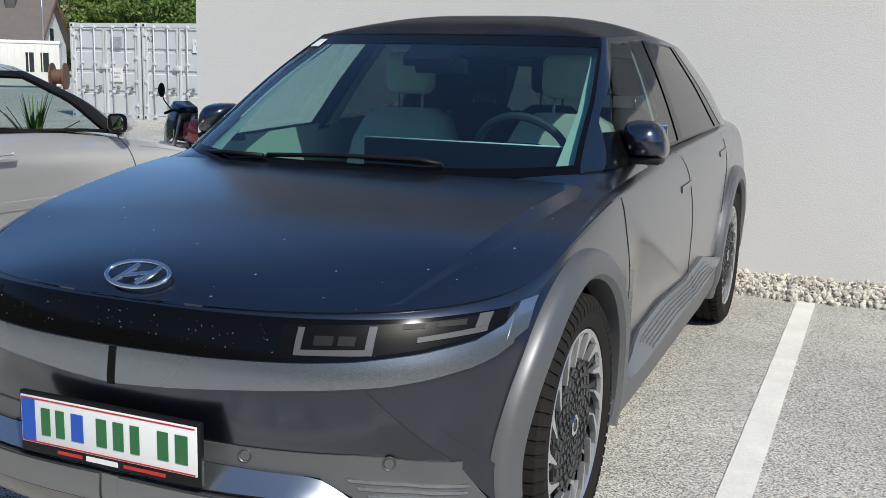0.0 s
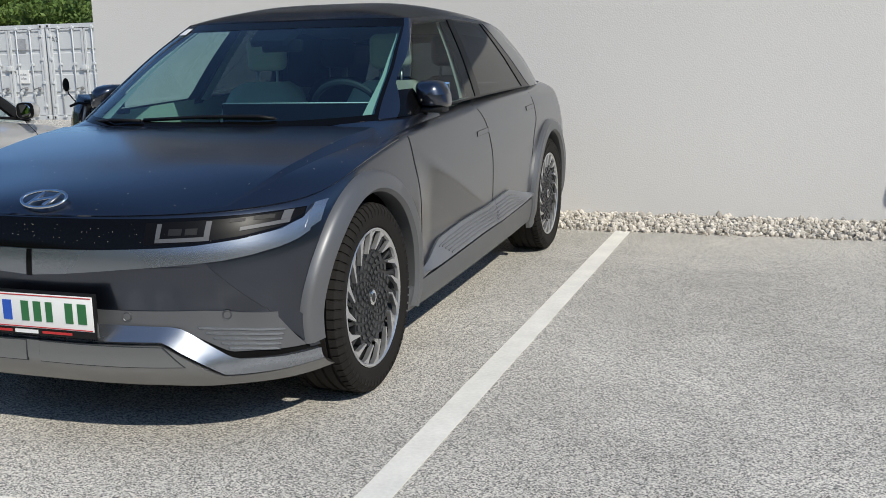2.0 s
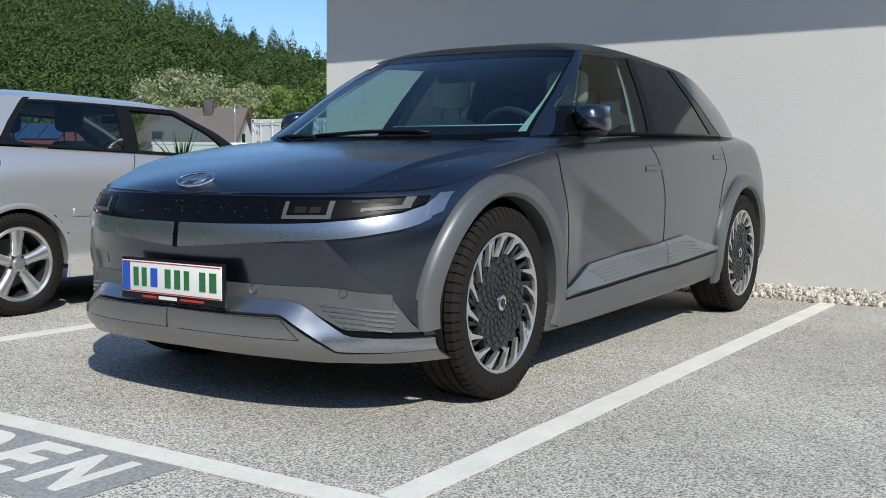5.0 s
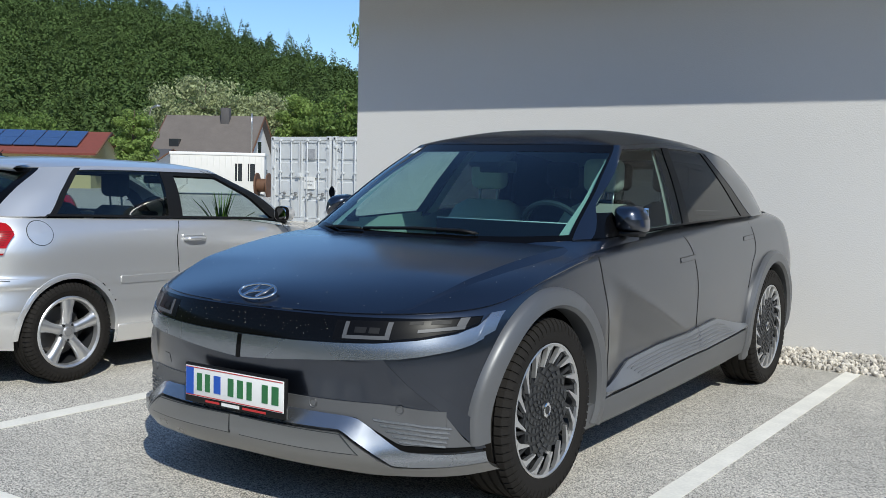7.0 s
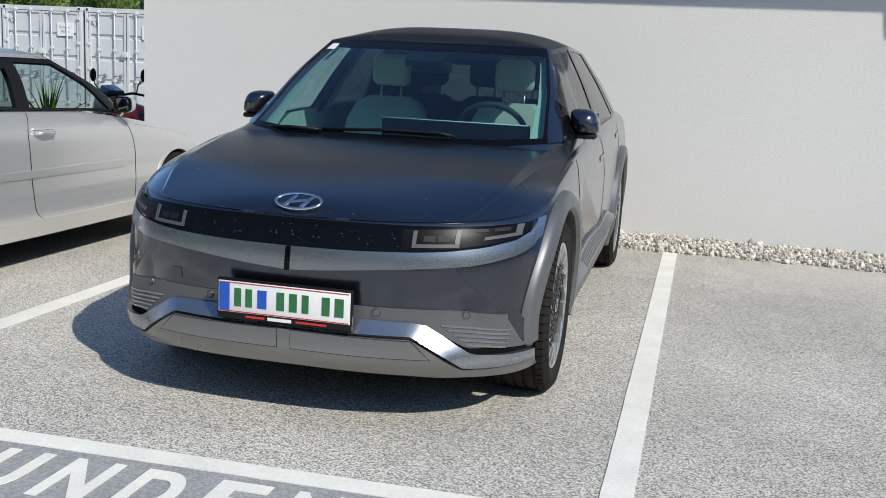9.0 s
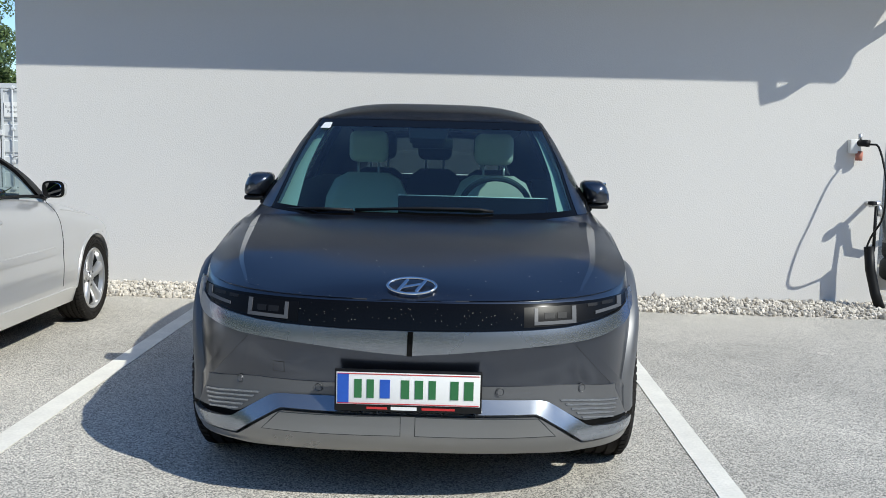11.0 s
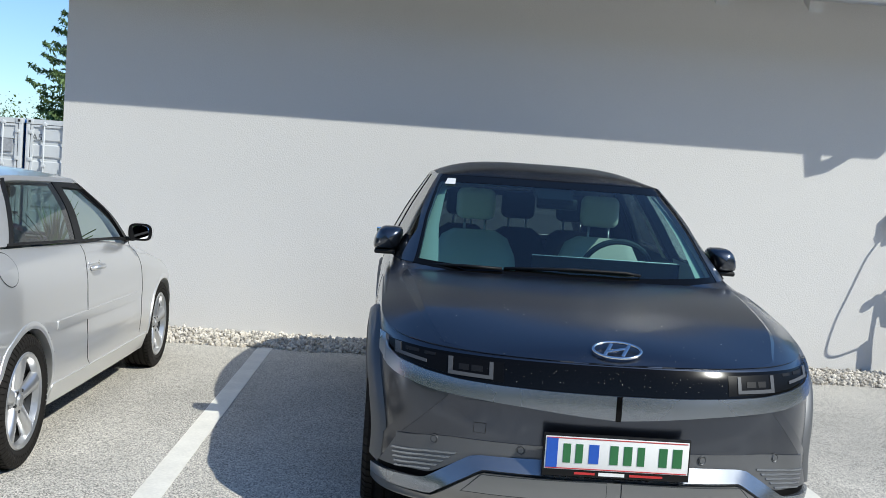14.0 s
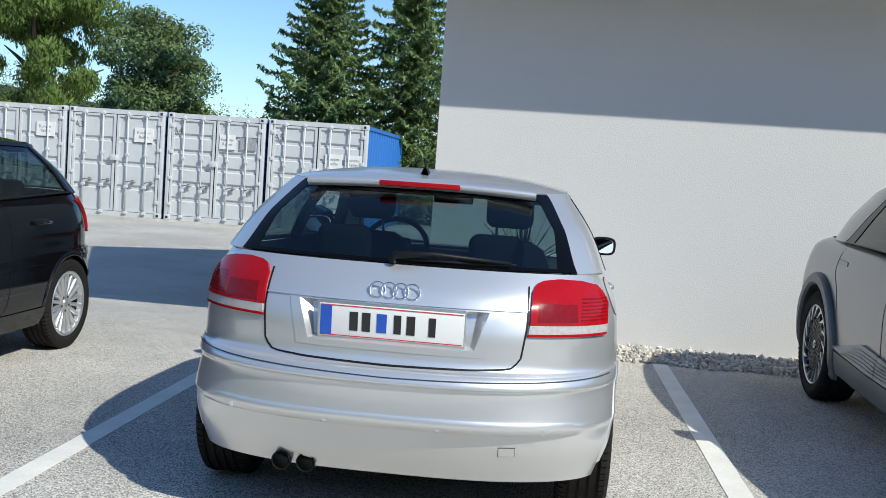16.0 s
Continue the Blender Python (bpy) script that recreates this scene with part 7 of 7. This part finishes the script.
def leaves_mesh(name, centres, normals, size, material, rng, long=1.0, droop=0.0, ruffle=0.55):
    """Many small leaf blades, each a bent quad."""
    n = len(centres)
    a = rng.normal(size=(n, 3))
    nn = normals + rng.normal(0, ruffle, (n, 3))
    nn /= np.linalg.norm(nn, axis=1, keepdims=True) + 1e-9
    a -= nn * (a * nn).sum(1, keepdims=True)
    a[:, 2] -= droop
    a /= np.linalg.norm(a, axis=1, keepdims=True) + 1e-9
    b = np.cross(nn, a)
    s = size * rng.uniform(0.6, 1.4, (n, 1))
    v = np.stack([centres - a * s * long - b * s * 0.25, centres - b * s * 0.55 + nn * s * 0.15, centres + a * s * long, centres + b * s * 0.55 + nn * s * 0.15], 1).reshape(-1, 3)
    me = bpy.data.meshes.new(name)
    me.vertices.add(4 * n)
    me.vertices.foreach_set("co", v.ravel())
    me.loops.add(4 * n)
    me.loops.foreach_set("vertex_index", np.arange(4 * n))
    me.polygons.add(n)
    me.polygons.foreach_set("loop_start", np.arange(0, 4 * n, 4))
    me.update(calc_edges=True)
    me.materials.append(material)
    return me


def trunk_mesh(height, r, rng, limbs=9, spread=1.6, start=0.25):
    meshes = []
    pts = [(0.06 * height * 0.1 * math.sin(k), 0.05 * math.cos(k * 1.7), height * k / 8) for k in range(9)]
    meshes.append(tube("t", pts, [r * (1 - 0.85 * k / 8) for k in range(9)], BARK, 8))
    for k in range(limbs):
        z = height * (start + (0.95 - start) * k / limbs)
        a = k * 2.4 + rng.uniform(0, 0.5)
        L = spread * (1 - 0.6 * k / limbs)
        meshes.append(tube("t", [(0, 0, z), (L * 0.5 * math.cos(a), L * 0.5 * math.sin(a), z + L * 0.25), (L * math.cos(a), L * math.sin(a), z + L * 0.45)], [r * 0.4, r * 0.25, r * 0.08], BARK, 6))
    return joined("trunk", meshes, BARK, True)


def broad_tree(x, y, z, height, width, material, label, seed, n=9000, size=0.11, group="trees behind the containers", low=0.12, droop=0.0, long=1.0):
    rng = np.random.default_rng(seed)
    t = thing("broadleaf_tree", label, "tree", Matrix.Translation((x, y, z)), group)
    part("trunk", trunk_mesh(height * 0.9, 0.018 * height + 0.05, rng, 10, width * 0.4), t, "brown trunk with limbs")
    # clumps on an uneven ellipsoid
    k = 95
    u = rng.normal(size=(k, 3))
    u /= np.linalg.norm(u, axis=1, keepdims=True)
    rad = rng.uniform(0.12, 1.0, (k, 1)) ** 0.6
    c = u * rad * np.array([width / 2, width / 2, height * (1 - low) / 2]) * 0.86 + np.array([0, 0, height * (1 + low) / 2])
    r = rng.uniform(0.10, 0.22, k) * width * 0.75
    i = rng.integers(0, k, n)
    d = rng.normal(size=(n, 3))
    d /= np.linalg.norm(d, axis=1, keepdims=True)
    p = c[i] + d * (r[i] * rng.uniform(0.55, 1.08, n))[:, None] * np.array([1, 1, 0.75])
    part("crown", leaves_mesh("crown", p, d, size, material, rng, long, droop), t, "uneven leafy crown")
    return t


def spruce(x, y, z, height, width, seed, label="tall dark green spruce with drooping boughs", n=14000, top=1.0):
    rng = np.random.default_rng(seed)
    t = thing("spruce_tree", label, "tree", Matrix.Translation((x, y, z)), "trees behind the containers")
    part("trunk", tube("trunk", [(0, 0, 0), (0.03, 0, height * 0.5), (0, 0, height * 0.99)], [0.2, 0.11, 0.015], BARK, 8), t)
    cen, nor = [], []
    boughs = 250
    for k in range(boughs):
        f = (k + rng.random()) / boughs
        zc = height * (0.04 + 0.95 * f)
        L = width / 2 * (1 - f) ** 0.85 * rng.uniform(0.62, 1.14) + 0.12
        a = k * 2.399 + rng.uniform(-0.3, 0.3)
        m = int(n / boughs * (0.35 + 1.3 * (1 - f)))
        s = rng.random(m) ** 0.7
        side = rng.normal(0, 0.17, m) * L * (1.15 - s)
        px = L * s * math.cos(a) - side * math.sin(a)
        py = L * s * math.sin(a) + side * math.cos(a)
        pz = zc + L * (0.14 * s - 0.52 * s**2 + 0.40 * s**4) - np.abs(side) * 0.6 - rng.random(m) * 0.12 * (1 - f)
        cen.append(np.stack([px, py, pz], 1))
        nor.append(np.tile([math.cos(a) * 0.4, math.sin(a) * 0.4, 1.0], (m, 1)))
    part("crown", leaves_mesh("crown", np.concatenate(cen), np.concatenate(nor), 0.058, NEEDLE, rng, 1.7, 0.5), t, "layered drooping needle boughs")
    return t


def along(az, dist, eye=(-2.7, -3.2)):
    return eye[0] + dist * math.sin(radians(az)), eye[1] + dist * math.cos(radians(az))


gz = -0.25
x, y = along(-29.4, 46)
broad_tree(x, y, gz, 16.0, 7.6, LEAF, "tall birch with hanging light green leaves", 3, 70000, 0.075, low=0.05, droop=1.6, long=1.7)
x, y = along(-33.5, 36)
broad_tree(x, y, gz, 4.6, 4.6, LEAF, "green broadleaf tree behind the containers", 13, 16000, 0.08)
x, y = along(-23.4, 33)
broad_tree(x, y, gz, 6.8, 3.9, PINE, "dense rounded dark pine", 4, 34000, 0.06, low=0.02)
x, y = along(-21.3, 34.5)
broad_tree(x, y, gz, 4.0, 2.6, PINE, "dense rounded dark pine", 14, 14000, 0.06, low=0.02)
x, y = along(-14.0, 32)
spruce(x, y, gz, 9.6, 6.2, 5, n=52000)
x, y = along(-9.2, 32)
spruce(x, y, gz, 10.4, 5.8, 6, n=52000)
x, y = along(-16.8, 36)
broad_tree(x, y, gz, 3.6, 3.8, LEAF, "low green shrub behind the containers", 7, 12000, 0.07, low=0.0)
for az, d, h, w, sd in ((22.5, 27, 8.5, 6.5, 8), (26.5, 25, 9.0, 6.5, 9)):
    x, y = along(az, d, (0, -3.5))
    broad_tree(x, y, gz, h, w, LEAF, "dark green broadleaf tree beyond the building", sd, 26000, 0.075)

EYE8 = (2.6, -2.8)
for az, d, h, w, m, sd, lab in ((-48.3, 112, 12.0, 16.0, LEAF2, 21, "pale silvery willow behind the house"), (-44.9, 114, 11.0, 11.0, LEAF2, 22, "pale silvery willow behind the house"), (-42.6, 108, 10.2, 8.0, LEAF3, 23, "bright green broadleaf tree"), (-40.6, 110, 7.4, 8.0, LEAF3, 24, "bright green broadleaf tree"), (-38.0, 110, 8.0, 8.0, LEAF3, 29, "bright green broadleaf tree"),
                             (-52.0, 80, 6.6, 4.0, LEAF3, 25, "young light green tree beside the houses"), (-57.5, 120, 7.5, 10.0, LEAF, 26, "green broadleaf tree behind the houses"), (-62.0, 120, 8.0, 11.0, LEAF, 27, "green broadleaf tree behind the houses")):
    x, y = along(az, d, EYE8)
    broad_tree(x, y, gz, h, w, m, lab, sd, 30000 if w > 6 else 12000, 0.17 if w > 6 else 0.11, "trees round the houses", low=0.0)

PLASTER = mat("house_plaster", (0.62, 0.62, 0.60), 0.9, var=0.05)
YELLOW = mat("yellow_plaster", (0.58, 0.50, 0.26), 0.9, var=0.06)
TILES = mat("brown_tiles", (0.15, 0.13, 0.115), 0.85, var=0.2, scale=1.2, fine=9.0)
REDTILES = mat("red_tiles", (0.20, 0.055, 0.04), 0.85, var=0.2, fine=9.0)
SOLAR = mat("solar_cells", (0.05, 0.10, 0.24), 0.15, 0.2, var=0.15, coat=0.6)
PANE = mat("dark_pane", (0.03, 0.035, 0.04), 0.1, var=0.2)
WOODBROWN = mat("brown_wood", (0.13, 0.065, 0.035), 0.7, var=0.2)


def gable_house(m, L, W, eave, ridge, wall_m, roof_m, label, chimney=True, windows=()):
    """A gabled house; the ridge runs along x, the origin at the middle of its base."""
    h = thing("house", label, "house", m)
    P = [(-L / 2, -W / 2, 0), (L / 2, -W / 2, 0), (L / 2, W / 2, 0), (-L / 2, W / 2, 0), (-L / 2, -W / 2, eave), (L / 2, -W / 2, eave), (L / 2, W / 2, eave), (-L / 2, W / 2, eave), (-L / 2, 0, ridge), (L / 2, 0, ridge)]
    part("wall", mesh_of("wall", P, [(0, 1, 5, 4), (2, 3, 7, 6), (1, 2, 6, 9, 5), (3, 0, 4, 8, 7)], wall_m, False), h)
    o = 0.5
    k = (ridge - eave) / (W / 2)
    roof = new("roof")
    roof.parent = h
    for s in (1, -1):
        Q = np.array([[(x, s * (W / 2 + o) * f, ridge + 0.1 - k * (W / 2 + o) * f) for f in np.linspace(0, 1, 8)] for x in np.linspace(-L / 2 - o, L / 2 + o, 10)])
        part("slope", plate_mesh("slope", Q, roof_m, thick=0.15, centre=(0, 0, -20), smooth=False), roof)
        for e in (-1, 1):
            a, b = Vector((e * (L / 2 + o + 0.02), 0, ridge + 0.05)), Vector((e * (L / 2 + o + 0.02), s * (W / 2 + o), ridge + 0.05 - k * (W / 2 + o)))
            part("verge_board", tube("verge_board", [a, b], 0.09, WOODBROWN, 4), roof, "brown verge board")
    if chimney:
        part("chimney", box_mesh("chimney", (0.8, -0.9, ridge - 1.2), (1.6, -0.2, ridge + 0.8), ROOFTILE, 0.03), roof, "dark chimney")
    for face, u, z, w, q in windows:
        win = new("window")
        win.parent = h
        if face == "e":
            part("pane", box_mesh("pane", (L / 2 - 0.02, u - w / 2, z), (L / 2 + 0.03, u + w / 2, z + q), PANE), win)
            part("frame", box_mesh("frame", (L / 2 - 0.03, u - w / 2 - 0.1, z - 0.1), (L / 2 + 0.015, u + w / 2 + 0.1, z + q + 0.1), WHITE), win)
        else:
            part("pane", box_mesh("pane", (u - w / 2, -W / 2 - 0.03, z), (u + w / 2, -W / 2 + 0.02, z + q), PANE), win)
            part("frame", box_mesh("frame", (u - w / 2 - 0.1, -W / 2 - 0.015, z - 0.1), (u + w / 2 + 0.1, -W / 2 + 0.02, z + q + 0.1), WHITE), win)
    return h


x, y = along(-47.7, 98, EYE8)
h = gable_house(pose(x, y, gz - 0.4, 0, 0, 28), 8.6, 8.0, 3.4, 7.0, PLASTER, TILES, "white plastered house with a brown tiled gable roof", True, [("e", 0.0, 3.6, 1.0, 1.1), ("e", -2.0, 0.9, 1.0, 1.2), ("e", 2.0, 0.9, 1.0, 1.2), ("s", -2.0, 1.0, 1.2, 1.2), ("s", 2.0, 1.0, 1.2, 1.2)])
part("skylight", box_mesh("skylight", (-3.2, -3.4, 4.05), (-2.3, -2.7, 4.75), PANE), h, "small roof window")
x, y = along(-57.3, 84, EYE8)
h = gable_house(pose(x, y, gz - 0.2, 0, 0, 40), 11.5, 8.5, 2.85, 4.4, YELLOW, REDTILES, "low yellow house with a red roof carrying solar panels", False, [("s", -2.0, 0.7, 1.2, 1.1), ("s", 3.0, 0.7, 1.2, 1.1)])
for i in range(6):
    for j in range(2):
        me = box_mesh("solar_panel", (-4.6 + 1.55 * i, -3.9 + 1.75 * j, 0), (-3.12 + 1.55 * i, -2.2 + 1.75 * j, 0.06), SOLAR)
        P = new("solar_panel", me)
        P.parent = h
        P.matrix_local = Matrix.Translation((0, 0, 4.62)) @ pose(0, 0, 0, math.degrees(math.atan2(1.55, 4.25)))
x, y = along(-52.0, 92, EYE8)
gable_house(pose(x, y, gz, 0, 0, 30), 6.0, 6.0, 2.4, 3.2, PLASTER, ROOFTILE, "grey low annex with a dark flat-pitched roof", False)


def site_office():
    x, y = along(-47.4, 66, EYE8)
    o = thing("site_cabin", "white metal site cabin with small dark windows", "cabin", pose(x, y, gz, 0, 0, 42))
    part("shell", box_mesh("shell", (-2.9, -1.25, 0.1), (2.9, 1.25, 2.55), WOODWHITE, 0.04), o)
    part("roof_edge", box_mesh("roof_edge", (-2.95, -1.3, 2.5), (2.95, 1.3, 2.68), WHITE, 0.02), o)
    for u in (1.3, 2.1):
        part("window", box_mesh("window", (u - 0.22, -1.27, 0.9), (u + 0.22, -1.2, 2.0), PANE), o)
    for k in range(16):
        part("rib", box_mesh("rib", (-2.85 + 0.37 * k, -1.275, 0.15), (-2.80 + 0.37 * k, -1.24, 2.5), WOODWHITE), o)
    x, y = along(-45.0, 62, EYE8)
    w = thing("cable_drum", "weathered wooden cable drum on end", "cable drum", pose(x, y, gz + 0.7, 0, 0, 30))
    for q in (-0.35, 0.35):
        me = lathe("flange", [(0.0, q - 0.04), (0.75, q - 0.04), (0.75, q + 0.04), (0.0, q + 0.04)], WOODBROWN, 24)
        part("flange", me, w)
    part("core", lathe("core", [(0.4, -0.33), (0.4, 0.33)], WOODBROWN, 24), w)


site_office()


def lamp_post(az, d, h, arm):
    x, y = along(az, d, EYE8)
    p = thing("street_lamp" if arm else "pole", "slim grey metal %s" % ("street lamp with a curved arm" if arm else "pole beside the house"), "street lamp" if arm else "pole", pose(x, y, gz, 0, 0, -20))
    pts = [(0, 0, 0), (0, 0, h * 0.85)]
    if arm:
        pts += [(0.15, 0, h * 0.95), (0.5, 0, h), (1.6, 0, h + 0.15)]
    else:
        pts += [(0, 0, h)]
    part("shaft", tube("shaft", pts, 0.06, ALLOY, 8), p)
    if arm:
        part("lamp_head", box_mesh("lamp_head", (1.5, -0.12, h + 0.08), (2.2, 0.12, h + 0.22), ALLOY, 0.04), p)


lamp_post(-51.2, 82, 6.2, True)
lamp_post(-45.7, 80, 6.0, False)


def hill():
    """A wooded ridge beyond the houses, with a ground and many small crowns, carried on out of view all round."""
    azs = np.linspace(-180, 180, 271)
    # Beyond -100 and 60 degrees the ridge is unseen, raised to darken reflections.
    top = lambda a: np.interp(a, [-180, -100, -75, -58, -52, -49, -45.8, -43, -40.5, -36, -30, -22, -10, 20, 38, 60, 110, 180], [17.0, 14.0, 9.5, 8.7, 8.6, 7.8, 6.6, 5.9, 5.2, 4.2, 3.0, 1.8, 1.3, 1.1, 1.5, 12.0, 17.0, 17.0])
    rows = []
    for a in azs:
        row = []
        for f in np.linspace(0, 1, 26):
            d = 170 + 230 * f
            z = math.tan(radians(float(top(a)))) * 400 * f**1.15 + gz - 2 * (1 - f)
            x, y = along(a, d, (2.6, -2.8))
            row.append((x, y, z + 3.0 * noise.noise((x * 0.02, y * 0.02, 0))))
        rows.append(row)
    tagged(new("hill", plate_mesh("hill", np.array(rows), GRASS, centre=(0, 0, -3000))), "steep wooded hillside beyond the houses, raised unseen behind the camera", "hill", kind="structure")
    rng = np.random.default_rng(11)
    P = np.array(rows)
    cen, nor = [], []
    for a in np.arange(-78, 45, 0.45):
        near = -64 < a < -34
        for f in np.arange(0.0, 1.001, 0.024 if near else 0.06):
            aa, ff = a + rng.normal(0, 0.35), min(1.0, max(0.0, f + rng.normal(0, 0.018)))
            c = P[int(np.clip(round((aa + 180) / 360 * 270), 0, 270)), int(np.clip(round(ff * 25), 0, 25))]
            x, y = along(aa, 170 + 230 * ff, (2.6, -2.8))
            R = rng.uniform(2.0, 4.0)
            tall = rng.random() < 0.3
            n = 235 if near else 26
            u = rng.normal(size=(n, 3))
            u /= np.linalg.norm(u, axis=1, keepdims=True)
            u[:, 2] = np.abs(u[:, 2]) * np.where(rng.random(n) < 0.75, 1, -1)
            lump = 1 + 0.25 * np.sin(u @ rng.normal(0, 4, 3))
            shape = np.array([0.62, 0.62, 1.7]) if tall else np.array([1.0, 1.0, 1.05])
            r = u * R * lump[:, None] * rng.uniform(0.8, 1.0, (n, 1)) * shape
            if tall:
                r[:, :2] *= (1 - 0.45 * np.clip(r[:, 2:] / (R * 1.7), -0.6, 1))
            cen.append(r + np.array([x, y, c[2] + R * (1.7 if tall else 1.0)]))
            nor.append(u)
    me = leaves_mesh("hill_trees", np.concatenate(cen), np.concatenate(nor), 0.34, WOODS, rng, ruffle=0.35)
    tagged(new("hill_woods", me), "dense mixed woods covering the hillside", "woods", kind="stuff")


hill()
